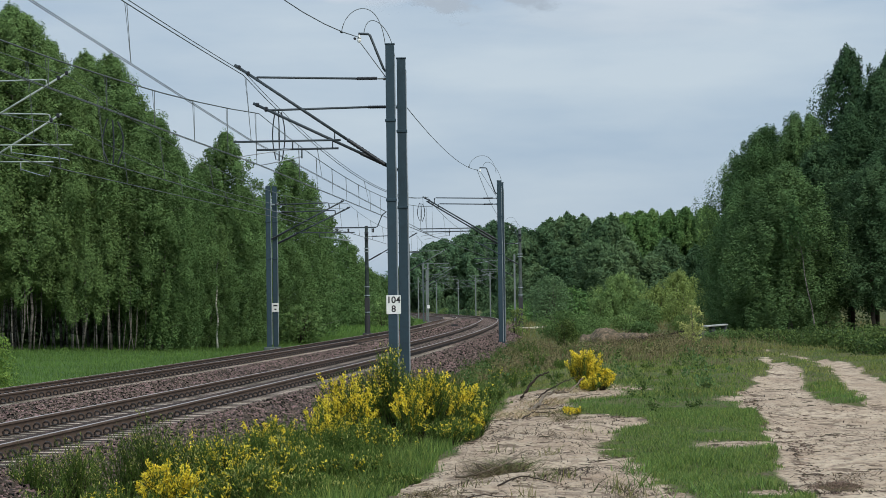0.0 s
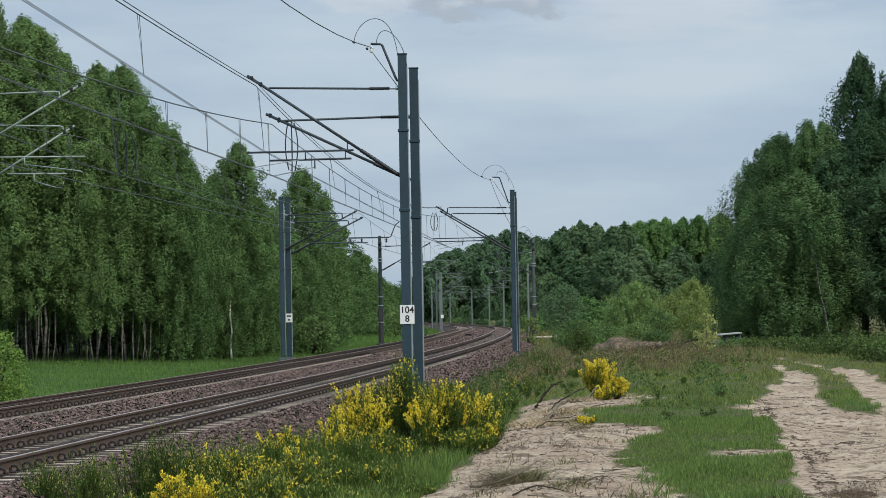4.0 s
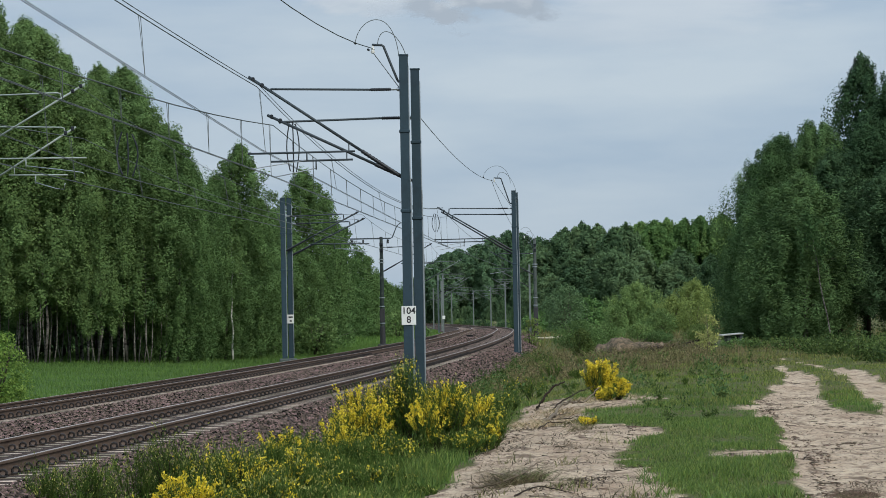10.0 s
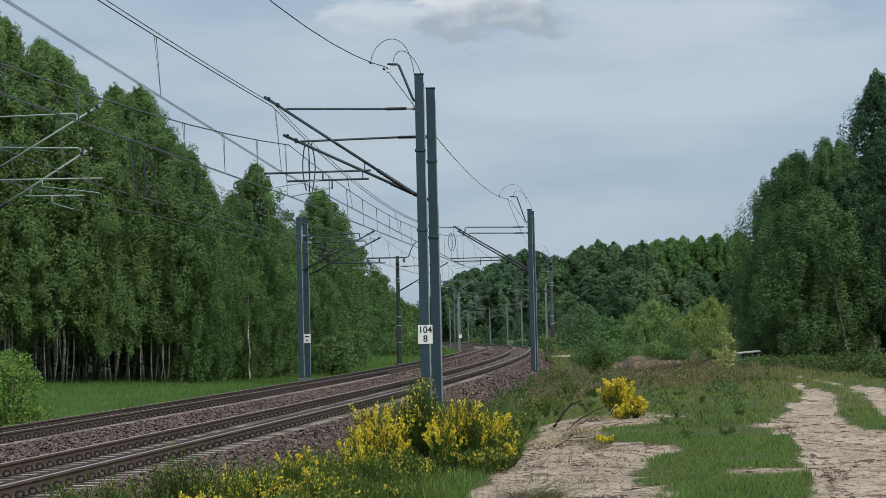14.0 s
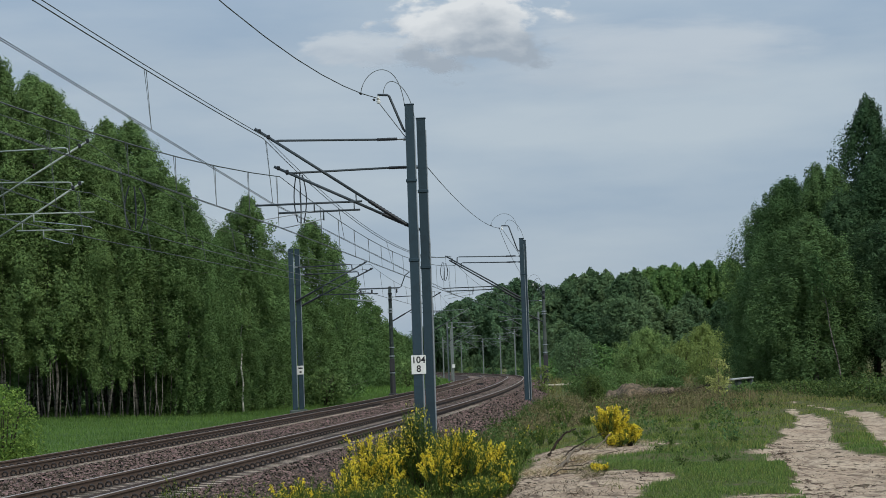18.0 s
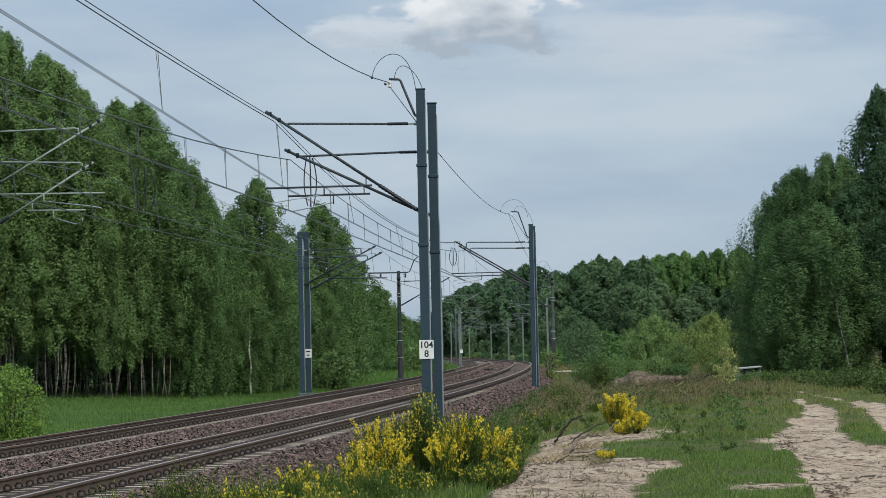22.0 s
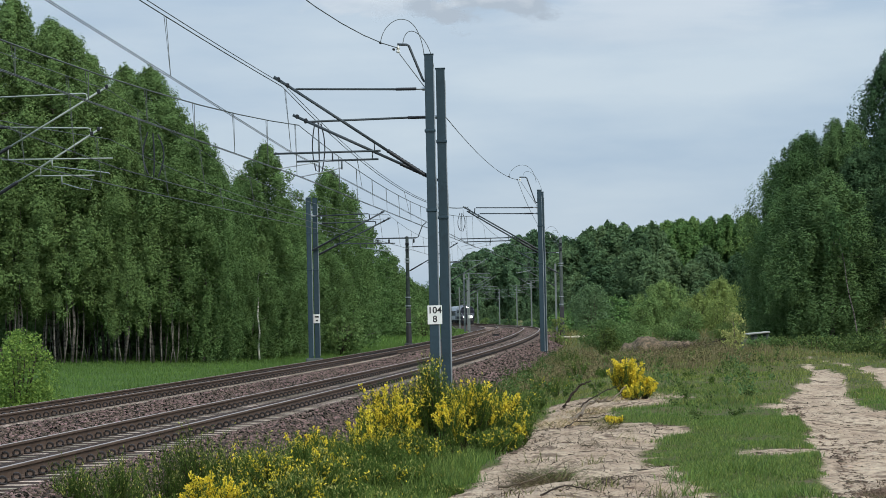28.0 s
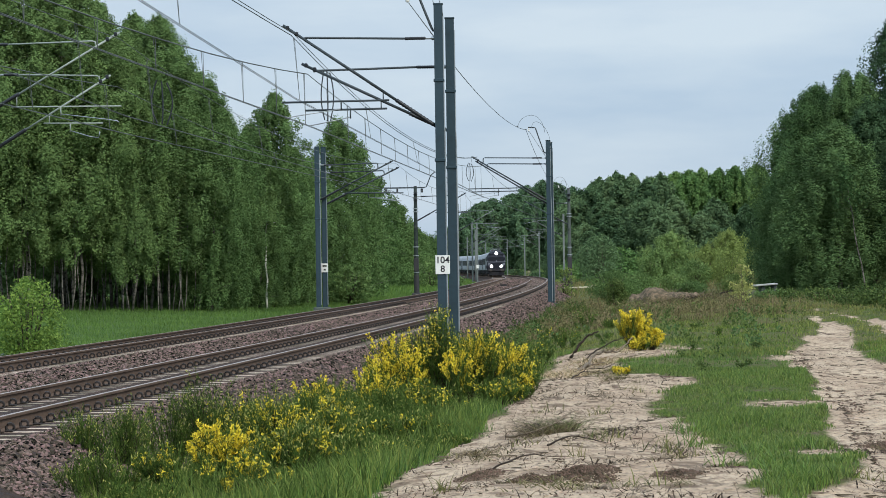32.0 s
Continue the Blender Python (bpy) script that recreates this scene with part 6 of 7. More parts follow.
def clods(n, size):
    """Crumbs of soil on the sand."""
    x, y = rng.uniform(-1.6, 6.5, n), 15 + 32 * rng.random(n) ** 1.3
    ok = (bare(x, y) > 0.4) & (rng.random(n) < 0.15 + 0.85 * (fbm(x, y, 1.6, 9) > 0.25))
    x, y = x[ok], y[ok]
    k = len(x)
    sz = size * rng.uniform(0.4, 1.7, k)
    v = OCT[None] * rng.uniform(0.6, 1.2, (k, 6, 1)) * np.array([1.3, 1.3, 0.7]) * sz[:, None, None]
    v = v + np.stack([x, y, ground_z(x, y) + sz * 0.15], 1)[:, None]
    return v.reshape(-1, 3), (np.arange(k)[:, None, None] * 6 + OCF[None]).reshape(-1, 3)


M_clod = mat("soil_crumb", (0.115, 0.080, 0.056), 0.95, vary=0.3, scale=2, island=0.5)
thing("soil_crumbs", "brown crumbs of soil scattered over the sand", "soil", me=fast_mesh("soil_crumbs", *clods(14000, 0.008), M_clod), kind="stuff")


M_crumb_dark = mat("dark_litter", (0.105, 0.078, 0.056), 0.95, vary=0.3, scale=3, island=0.5)


def streaks(n, seed):
    """Flat dark shreds of bark and root, drawn out across the sand."""
    r = np.random.default_rng(seed)
    x, y = r.uniform(-1.6, 7.0, n * 4), 15 + 38 * r.random(n * 4) ** 1.2
    ok = np.where((bare(x, y) > 0.5) & (fbm(x, y, 1.0, 19) + 0.6 * fbm(x, y, 3.3, 7) > 0.45))[0][:n]
    x, y = x[ok], y[ok]
    k = len(x)
    sz = np.stack([r.uniform(0.015, 0.11, k), r.uniform(0.008, 0.03, k), r.uniform(0.004, 0.014, k)], 1)
    v = OCT[None] * r.uniform(0.5, 1.2, (k, 6, 1)) * sz[:, None]
    a = r.normal(0, 0.35, k)
    v = np.stack([v[..., 0] * np.cos(a)[:, None] - v[..., 1] * np.sin(a)[:, None], v[..., 0] * np.sin(a)[:, None] + v[..., 1] * np.cos(a)[:, None], v[..., 2]], -1)
    v = v + np.stack([x, y, ground_z(x, y) + 0.006], 1)[:, None]
    return v.reshape(-1, 3), (np.arange(k)[:, None, None] * 6 + OCF[None]).reshape(-1, 3)


thing("bark_litter", "dark shreds of bark and roots on the sand", "litter", me=fast_mesh("bark_litter", *streaks(2200, 61), M_crumb_dark), kind="stuff")


def tyre_track(dx, seed):
    """A thin ridge of soil pressed up along the near rut's edge."""
    r = np.random.default_rng(seed)
    n = 700
    y = r.uniform(19, 45, n)
    x = np.interp(y, (19, 22.9, 27.2, 32, 38, 43.7, 46.4), (2.95, 3.3, 3.8, 4.15, 4.6, 5.2, 5.7)) + dx + 0.03 * r.normal(size=n)
    sz = r.uniform(0.008, 0.024, n)
    v = OCT[None] * r.uniform(0.5, 1.2, (n, 6, 1)) * (sz[:, None] * np.array([1.0, 3.0, 0.35]))[:, None] + np.stack([x, y, ground_z(x, y) + 0.004], 1)[:, None]
    thing("tyre_track", "thin ridge of soil left by a tyre on the sandy road", "track", kind="stuff", group="tyre tracks", me=fast_mesh("tyre_track", v.reshape(-1, 3), (np.arange(n)[:, None, None] * 6 + OCF[None]).reshape(-1, 3), M_clod))


for dx, seed in ((0.0, 71), (0.15, 72)):
    tyre_track(dx, seed)


def brush_pile(x, y, w, h, n, seed, M=M_scrub):
    """A flat heap of dry stalks."""
    r = np.random.default_rng(seed)
    pos = np.stack([x + r.normal(0, w * 0.28, n), y + r.normal(0, w * 0.45, n), np.zeros(n)], 1)
    pos[:, 2] = ground_z(pos[:, 0], pos[:, 1])
    v, f = blades(pos, h * r.uniform(0.15, 0.8, n), w * 0.016 * r.uniform(0.6, 1.4, n), r.uniform(1.0, 4.2, n), r)
    return thing("brush_pile", "flat pile of dry brown stalks lying on the sand", "brush", kind="stuff", me=fast_mesh("brush_pile", v, f, M), group="brush piles")


def soil_heap(x, y, w, h, n, seed):
    """A low heap of crumbly soil."""
    r = np.random.default_rng(seed)
    a, q = r.uniform(0, 6.283, n), r.random(n) ** 0.7
    px, py = x + w * 0.5 * q * np.cos(a), y + w * 0.9 * q * np.sin(a)
    pz = ground_z(px, py) + h * (1 - q) * r.random(n)
    sz = 0.0075 * r.uniform(0.3, 1.8, n)
    v = OCT[None] * r.uniform(0.6, 1.2, (n, 6, 1)) * sz[:, None, None] + np.stack([px, py, pz], 1)[:, None]
    return thing("soil_heap", "low heap of crumbly brown soil on the sand", "soil", kind="stuff", me=fast_mesh("soil_heap", v.reshape(-1, 3), (np.arange(n)[:, None, None] * 6 + OCF[None]).reshape(-1, 3), M_clod))


M_lump = mat("sand_lump", (0.42, 0.325, 0.24), 0.95, vary=0.2, scale=2, island=0.2)
lump_v, lump_f = clods(6500, 0.019)
lump_v[:, 2] = lump_v[:, 2] * 0.55 + ground_z(lump_v[:, 0], lump_v[:, 1]) * 0.45
thing("sand_lumps", "flat lumps of trodden sand", "sand", me=fast_mesh("sand_lumps", lump_v, lump_f, M_lump), kind="stuff")


brush_pile(0.56, 24.6, 0.42, 0.26, 420, 340, M_twig_dark)
brush_pile(0.62, 24.4, 0.36, 0.26, 170, 341, M_weedgrass)
brush_pile(0.40, 24.3, 0.45, 0.16, 220, 342, M_twig)
brush_pile(0.52, 24.2, 0.4, 0.26, 260, 348, M_scrub)
brush_pile(1.49, 21.08, 0.3, 0.16, 90, 343, M_twig_dark)
brush_pile(1.13, 22.62, 0.5, 0.12, 120, 344, M_twig_dark)
brush_pile(3.63, 22.48, 0.6, 0.06, 260, 345, M_twig)
brush_pile(3.07, 20.83, 0.5, 0.06, 220, 346, M_twig_dark)
brush_pile(1.31, 29.21, 0.6, 0.1, 140, 347, M_twig)
brush_pile(0.54, 24.61, 0.45, 0.14, 500, 300)
brush_pile(0.88, 22.74, 0.4, 0.07, 160, 301)
brush_pile(-0.14, 20.60, 0.6, 0.08, 260, 302)
brush_pile(0.44, 17.50, 0.8, 0.07, 300, 303)
brush_pile(1.35, 19.80, 0.3, 0.06, 120, 304)
brush_pile(1.60, 33.26, 0.5, 0.1, 240, 305)
brush_pile(3.39, 21.61, 0.5, 0.05, 160, 306)
brush_pile(1.64, 35.78, 0.5, 0.12, 260, 307)
brush_pile(1.26, 17.39, 0.35, 0.05, 140, 308)
def soil_mound(x, y, w, d, h, seed):
    """A bare mound of pale soil with uneven flanks."""
    r = np.random.default_rng(seed)
    nx, ny = 36, 16
    gx_, gy_ = np.meshgrid(np.linspace(-1, 1, nx), np.linspace(-1, 1, ny))
    rim = np.clip(1 - gx_ ** 2 - gy_ ** 2, 0, 1)
    z = h * rim ** 0.6 * (0.8 + 0.16 * np.sin(4 * gx_ + seed) + 0.10 * np.sin(9 * gx_ + 5 * gy_)) + r.normal(0, 0.018, gx_.shape) * (rim > 0)
    px, py = x + gx_ * w / 2, y + gy_ * d / 2
    v = np.stack([px, py, ground_z(px, py) - 0.04 + z], -1).reshape(-1, 3)
    i = (np.arange(ny - 1)[:, None] * nx + np.arange(nx - 1)).reshape(-1, 1)
    return thing("soil_mound", "bare mound of pale brown soil among the scrub", "soil", me=fast_mesh("soil_mound", v, i + [0, 1, nx + 1, nx], M_mound), group="soil mounds")


M_mound = mat("mound_soil", (0.21, 0.150, 0.098), 0.95, vary=0.5, scale=2.6, bump=1.0, bscale=7, spots=(0.085, 0.070, 0.045), spot_at=0.5)
soil_mound(7.2, 109, 2.0, 3.0, 0.80, 3)
soil_mound(8.3, 108.6, 1.6, 2.6, 0.55, 4)
soil_mound(6.5, 110, 1.2, 2.4, 0.62, 5)
soil_heap(0.63, 18.28, 0.60, 0.08, 2600, 350)
soil_heap(0.24, 17.96, 0.45, 0.06, 1500, 351)
soil_heap(1.31, 18.00, 0.4, 0.04, 1000, 352)
soil_heap(3.44, 21.94, 0.5, 0.05, 1500, 353)
soil_heap(-0.13, 19.22, 0.4, 0.05, 1400, 354)
brush_pile(1.64, 40.74, 0.9, 0.16, 380, 330, M_straw)
brush_pile(2.30, 43.55, 0.8, 0.12, 300, 331, M_straw)
brush_pile(1.13, 36.29, 0.8, 0.14, 340, 332, M_straw)
brush_pile(2.94, 45.01, 0.7, 0.1, 260, 333, M_straw)
brush_pile(1.01, 39.56, 0.7, 0.16, 260, 334, M_straw)
brush_pile(7.2, 107.0, 2.2, 0.5, 300, 375, M_scrub)
brush_pile(6.2, 107.4, 1.4, 0.6, 200, 376, M_weedgrass)
brush_pile(8.3, 106.9, 1.5, 0.55, 260, 377, M_twig_dark)
brush_pile(8.4, 109.5, 2.4, 0.42, 500, 371, M_scrub)
brush_pile(7.0, 108.5, 2.2, 0.4, 420, 372, M_scrub)
brush_pile(9.3, 107, 1.8, 0.34, 320, 373, M_twig_dark)
brush_pile(6.2, 104, 2.0, 0.36, 360, 374, M_twig)


def clump(x, y, h, n, seed):
    r = np.random.default_rng(seed)
    pos = np.stack([x + r.normal(0, 0.05 + h * 0.15, n), y + r.normal(0, 0.06 + h * 0.15, n), np.zeros(n)], 1)
    pos[:, 2] = ground_z(pos[:, 0], pos[:, 1]) - 0.01
    v, f = blades(pos, h * r.uniform(0.15, 1.0, n) ** 1.2, 0.008 * r.uniform(0.7, 1.5, n), r.uniform(0.1, 1.8, n), r)
    return thing("grass_tuft", "green grass tuft growing out of the bare sand", "grass", kind="stuff", me=fast_mesh("grass_tuft", v, f, M_grass if n > 34 else M_grass_dry), group="grass tufts")


clump(0.93, 22.02, 0.2, 26, 400)
clump(1.09, 22.34, 0.18, 22, 401)
clump(1.70, 29.73, 0.2, 20, 402)
clump(0.51, 27.67, 0.22, 26, 403)
clump(1.43, 20.96, 0.26, 34, 404)
clump(1.50, 20.06, 0.2, 30, 405)
clump(0.25, 21.67, 0.16, 18, 406)
clump(0.64, 20.19, 0.18, 20, 407)
clump(1.03, 17.42, 0.2, 24, 408)
clump(3.75, 41.52, 0.28, 40, 409)
clump(4.08, 44.05, 0.3, 30, 410)
clump(1.72, 22.96, 0.24, 40, 411)
clump(1.76, 21.55, 0.24, 50, 412)
clump(2.11, 17.27, 0.22, 70, 413)
clump(2.01, 17.72, 0.2, 60, 414)
clump(2.06, 18.90, 0.2, 60, 415)
clump(-0.37, 18.04, 0.2, 30, 416)
clump(2.60, 20.78, 0.2, 60, 417)
clump(1.76, 34.86, 0.2, 26, 418)
clump(1.70, 34.37, 0.2, 24, 419)
clump(2.03, 20.27, 0.2, 50, 420)
clump(1.74, 18.95, 0.18, 40, 421)
clump(2.60, 17.64, 0.15, 30, 422)
clump(1.09, 26.52, 0.15, 14, 423)

sl = thing("concrete_slab", "pale weathered concrete slab tilted over two blocks", "slab", pose(10.72, 98, float(ground_z(10.72, 98)) - 0.02, 0, -4, 8))
part("slab_top", Shape().box((0, 0, 0.64), (0.88, 0.7, 0.06), 0.015).mesh("slab_top", mat("pale_concrete", (0.34, 0.34, 0.315), 0.85, vary=0.3, scale=4, bump=0.3, spots=(0.22, 0.22, 0.19), spot_at=0.58)), sl)
for e, w, h in ((-0.56, 0.20, 0.46), (-0.12, 0.16, 0.60), (0.36, 0.14, 0.60)):
    part("block", Shape().box((e, 0.05 if e > -0.5 else -0.1, h / 2), (w, 0.5, h), 0.03).mesh("block", mat("mossy_concrete", (0.14, 0.155, 0.10), 0.9, vary=0.4, scale=5, bump=0.3) if e < -0.5 else M_conc), sl)
pk = thing("plank", "pale timber plank lying at the foot of the mast", "plank", pose(6.35, 184, float(ground_z(6.35, 184)) + 0.28, 0, 1, -4))
part("board", Shape().box((0, 0, 0), (2.5, 0.3, 0.09), 0.015).mesh("board", mat("pale_timber", (0.50, 0.46, 0.33), 0.85, vary=0.2, scale=2, stretch=(1, 8, 8))), pk)
for e in (-0.9, 0.9):
    part("batten", Shape().box((e, 0, -0.16), (0.1, 0.34, 0.26), 0.01).mesh("batten", M_twig), pk)
p2 = thing("plank", "pale timber plank lying askew by the mast", "plank", pose(6.9, 186, float(ground_z(6.9, 186)) + 0.30, 0, -3, 6))
part("board", Shape().box((0, 0, 0), (2.3, 0.28, 0.08), 0.015).mesh("board", bpy.data.materials["pale_timber"]), p2)
part("batten", Shape().box((-0.7, 0, -0.17), (0.1, 0.3, 0.28), 0.01).mesh("batten", M_twig), p2)
bx = thing("trackside_box", "small dark lineside connection box between the tracks", "box", pose(float(line_x(182)) + 2.1, 182, -0.22))
part("case", Shape().box((0, 0, 0.10), (0.5, 0.4, 0.16), 0.04).mesh("case", M_band), bx)
part("lid", Shape().box((0, 0, 0.20), (0.56, 0.46, 0.05), 0.015).mesh("lid", M_clip), bx)

# ---- train ----
M_lilac = mat("grey_loco_paint", (0.15, 0.16, 0.195), 0.4, 0.0, vary=0.12, scale=1.5, spots=(0.14, 0.15, 0.17), spot_at=0.62)
M_navy = mat("dark_blue_loco_paint", (0.016, 0.018, 0.025), 0.7, vary=0.2, scale=1.5, spec=0.15)
M_coach = mat("light_grey_coach_paint", (0.30, 0.32, 0.37), 0.4, vary=0.08, scale=0.8)
M_roof = mat("grey_coach_roof", (0.26, 0.28, 0.30), 0.6, vary=0.15, scale=0.8)
M_skirt = mat("dark_underframe", (0.03, 0.03, 0.034), 0.85, vary=0.3, scale=3)
M_glass = mat("dark_window_glass", (0.010, 0.012, 0.016), 0.45, vary=0.1, scale=1, spec=0.15)
M_lamp = glow("headlight_glow", (1.0, 0.98, 0.95), 14.0)
M_wheel = mat("wheel_steel", (0.08, 0.07, 0.065), 0.6, 0.5, vary=0.2, scale=5)
BODY = [(-1.42, 1.05), (-1.45, 1.4), (-1.45, 2.9), (-1.36, 3.3), (-1.05, 3.72), (-0.6, 3.92), (0, 3.98), (0.6, 3.92), (1.05, 3.72), (1.36, 3.3), (1.45, 2.9), (1.45, 1.4), (1.42, 1.05)]


def loft(sections):
    """A closed skin through (y, section) rings."""
    n = len(sections[0][1])
    v = [(u, y, w) for y, sec in sections for u, w in sec]
    f = [(i * n + j, i * n + (j + 1) % n, (i + 1) * n + (j + 1) % n, (i + 1) * n + j) for i in range(len(sections) - 1) for j in range(n)]
    f += [tuple(range(n))[::-1], tuple((len(sections) - 1) * n + j for j in range(n))]
    return Shape().add(v, f)


def scaled(k, kz=1.0, cut=None):
    return [(u * k, min(1.05 + (w - 1.05) * kz, cut or 9)) for u, w in BODY]


def bogie(parent, y):
    b = part("bogie", Shape().box((0, y, 0.62), (2.3, 3.4, 0.42), 0.08).box((-1.05, y, 0.55), (0.14, 3.0, 0.36), 0.04).box((1.05, y, 0.55), (0.14, 3.0, 0.36), 0.04).mesh("bogie", M_skirt), parent)
    for dy in (-1.25, 1.25):
        part("wheelset", Shape().tube([(-0.80, y + dy, 0.5), (-0.68, y + dy, 0.5)], 0.5, 18).tube([(0.68, y + dy, 0.5), (0.80, y + dy, 0.5)], 0.5, 18).tube([(-0.7, y + dy, 0.5), (0.7, y + dy, 0.5)], 0.09, 8).mesh("wheelset", M_wheel), b)


def locomotive():
    """An electric locomotive that faces -y, its nose at y = 0."""
    L = thing("locomotive", "grey and dark blue electric locomotive with lit headlights", "locomotive")
    part("cab", loft([(0.25, scaled(0.97, 0.80, 3.0)), (0.30, scaled(0.98, 0.82, 3.1)), (0.9, scaled(1.0, 0.97)), (1.35, scaled(1.0, 1.0))]).mesh("cab", M_navy), L, "dark blue cab front")
    part("body", loft([(1.35, BODY), (18.2, BODY), (18.8, scaled(1.0, 0.95))]).mesh("body", M_lilac), L)
    part("front_panel", Shape().box((0, 0.19, 1.75), (2.72, 0.14, 1.15), 0.04).mesh("front_panel", M_navy), L, "dark blue front panel")
    part("brow", Shape().box((0, 0.74, 3.42), (2.2, 0.5, 0.36), 0.1).mesh("brow", M_navy), L, "dark blue brow over the windscreen")
    part("windscreen", Shape().add([(-1.25, 0.18, 2.32), (1.25, 0.18, 2.32), (1.08, 0.62, 3.20), (-1.08, 0.62, 3.20), (-1.25, 0.30, 2.32), (1.25, 0.30, 2.32), (1.08, 0.74, 3.20), (-1.08, 0.74, 3.20)],
                                   [(0, 1, 2, 3), (7, 6, 5, 4), (0, 4, 5, 1), (1, 5, 6, 2), (2, 6, 7, 3), (3, 7, 4, 0)]).mesh("windscreen", M_glass), L, "dark sloping windscreen")
    part("window_pillar", Shape().tube([(0, 0.15, 2.32), (0, 0.60, 3.2)], 0.05, 6).mesh("window_pillar", M_lilac), L)
    for x, z, r in ((-0.74, 1.62, 0.22), (0.74, 1.62, 0.22), (0, 3.62, 0.22)):
        yy = 0.14 if z < 3 else 0.52
        h = part("headlight", Shape().tube([(x, yy + 0.08, z), (x, yy - 0.03, z)], [r * 1.15, r * 1.2], 16).mesh("headlight", M_navy), L)
        part("lens", Shape().tube([(x, yy - 0.02, z), (x, yy - 0.06, z)], [r, r * 0.85], 16).mesh("lens", M_lamp), h, "glowing white lamp lens")
    for s in (-1, 1):
        part("corner_post", Shape().tube([(s * 1.34, 0.20, 2.25), (s * 1.18, 0.66, 3.25)], 0.07, 6).mesh("corner_post", M_lilac), L, "grey corner post")
        part("front_stripe", Shape().box((s * 1.12, 0.12, 1.95), (0.4, 0.03, 0.36), 0.01).mesh("front_stripe", M_lilac), L, "grey front stripe")
    part("waist_band", Shape().box((0, 0.13, 2.27), (2.6, 0.03, 0.10), 0.01).mesh("waist_band", M_lilac), L, "grey waist band")
    part("lamp_housing", Shape().box((0, 0.85, 3.5), (0.6, 0.7, 0.42), 0.08).mesh("lamp_housing", M_navy), L)
    part("buffer_beam", Shape().box((0, 0.15, 1.02), (2.7, 0.35, 0.42), 0.05).mesh("buffer_beam", M_skirt), L)
    part("snow_plough", Shape().box((0, 0.15, 0.48), (2.4, 0.2, 0.52), 0.06).mesh("snow_plough", M_skirt), L)
    for x in (-0.875, 0.875):
        bf = part("buffer", Shape().tube([(x, 0.05, 1.04), (x, -0.42, 1.04)], 0.09, 10).mesh("buffer", M_skirt), L)
        part("buffer_head", Shape().tube([(x, -0.42, 1.04), (x, -0.50, 1.04)], [0.22, 0.2], 14).mesh("buffer_head", M_wheel), bf)
    part("underframe", Shape().box((0, 9.5, 0.92), (2.5, 18.0, 0.3), 0.06).mesh("underframe", M_skirt), L)
    bogie(L, 4.2), bogie(L, 14.6)
    for s in (-1, 1):
        part("side_stripe", Shape().box((s * 1.455, 9.4, 1.5), (0.02, 16.8, 0.5), 0.004).mesh("side_stripe", M_navy), L)
        part("cab_window", Shape().box((s * 1.445, 2.0, 2.65), (0.04, 0.9, 0.7), 0.01).mesh("cab_window", M_glass), L)
        for y in (5.5, 8.0, 10.5, 13.0):
            part("grille", Shape().box((s * 1.45, y, 2.75), (0.04, 1.6, 0.6), 0.01).mesh("grille", M_skirt), L)
    for y, up in ((3.6, 0.9), (15.2, 0.35)):
        pn = part("pantograph", Shape().box((0, y, 4.08), (1.5, 2.0, 0.12), 0.03).mesh("pantograph", M_skirt), L)
        for x in (-0.5, 0.5):
            bar("lower_arm", (x, y, 4.1), (x * 0.8, y + 1.2, 4.1 + up * 0.5), 0.03, M_skirt, pn, 5)
            bar("upper_arm", (x * 0.8, y + 1.2, 4.1 + up * 0.5), (x * 0.9, y, 4.15 + up), 0.02, M_skirt, pn, 5)
        bar("collector", (-0.9, y, 4.17 + up), (0.9, y, 4.17 + up), 0.035, M_skirt, pn, 5)
    part("roof_box", Shape().box((0, 9.3, 4.05), (1.7, 5.5, 0.3), 0.08).mesh("roof_box", M_roof), L)
    return L


def coach():
    """A passenger coach, its near end at y = 0."""
    C = thing("railway_coach", "light grey passenger coach with a dark window band", "railway coach", group="coaches of the train")
    part("body", loft([(0.0, scaled(0.97, 0.97)), (0.25, BODY), (25.9, BODY), (26.15, scaled(0.97, 0.97))]).mesh("body", M_coach), C)
    part("roof", loft([(0.1, [(u, w + 0.02) for u, w in BODY[3:10]]), (26.0, [(u, w + 0.02) for u, w in BODY[3:10]])]).mesh("roof", M_roof), C)
    part("underframe", Shape().box((0, 13.0, 0.9), (2.4, 25.4, 0.35), 0.06).box((0, 13, 0.6), (2.2, 7.5, 0.5), 0.08).mesh("underframe", M_skirt), C)
    part("gangway", Shape().box((0, -0.25, 2.2), (1.5, 0.5, 2.4), 0.1).mesh("gangway", M_skirt), C)
    bogie(C, 3.5), bogie(C, 22.6)
    for s in (-1, 1):
        part("window_band", Shape().box((s * 1.448, 13.1, 2.42), (0.025, 20.6, 1.0), 0.004).mesh("window_band", M_navy), C, "dark blue band round the windows")
        for i in range(11):
            part("window", Shape().box((s * 1.458, 3.9 + i * 1.84, 2.45), (0.03, 1.3, 0.8), 0.008).mesh("window", M_glass), C)
        for y in (1.1, 25.05):
            part("door", Shape().box((s * 1.45, y, 2.05), (0.04, 0.9, 1.9), 0.01).mesh("door", M_navy), C)
    return C


loco = locomotive()
first = coach()
# the narrow loading gauge of the line
for ob in loco.children_recursive[:] + first.children_recursive[:]:
    ob.data.transform(Matrix.Diagonal((0.93, 1, 0.93, 1)))
coaches = [first] + [copy_thing(first, pose(0, 0, 0)) for _ in range(6)]

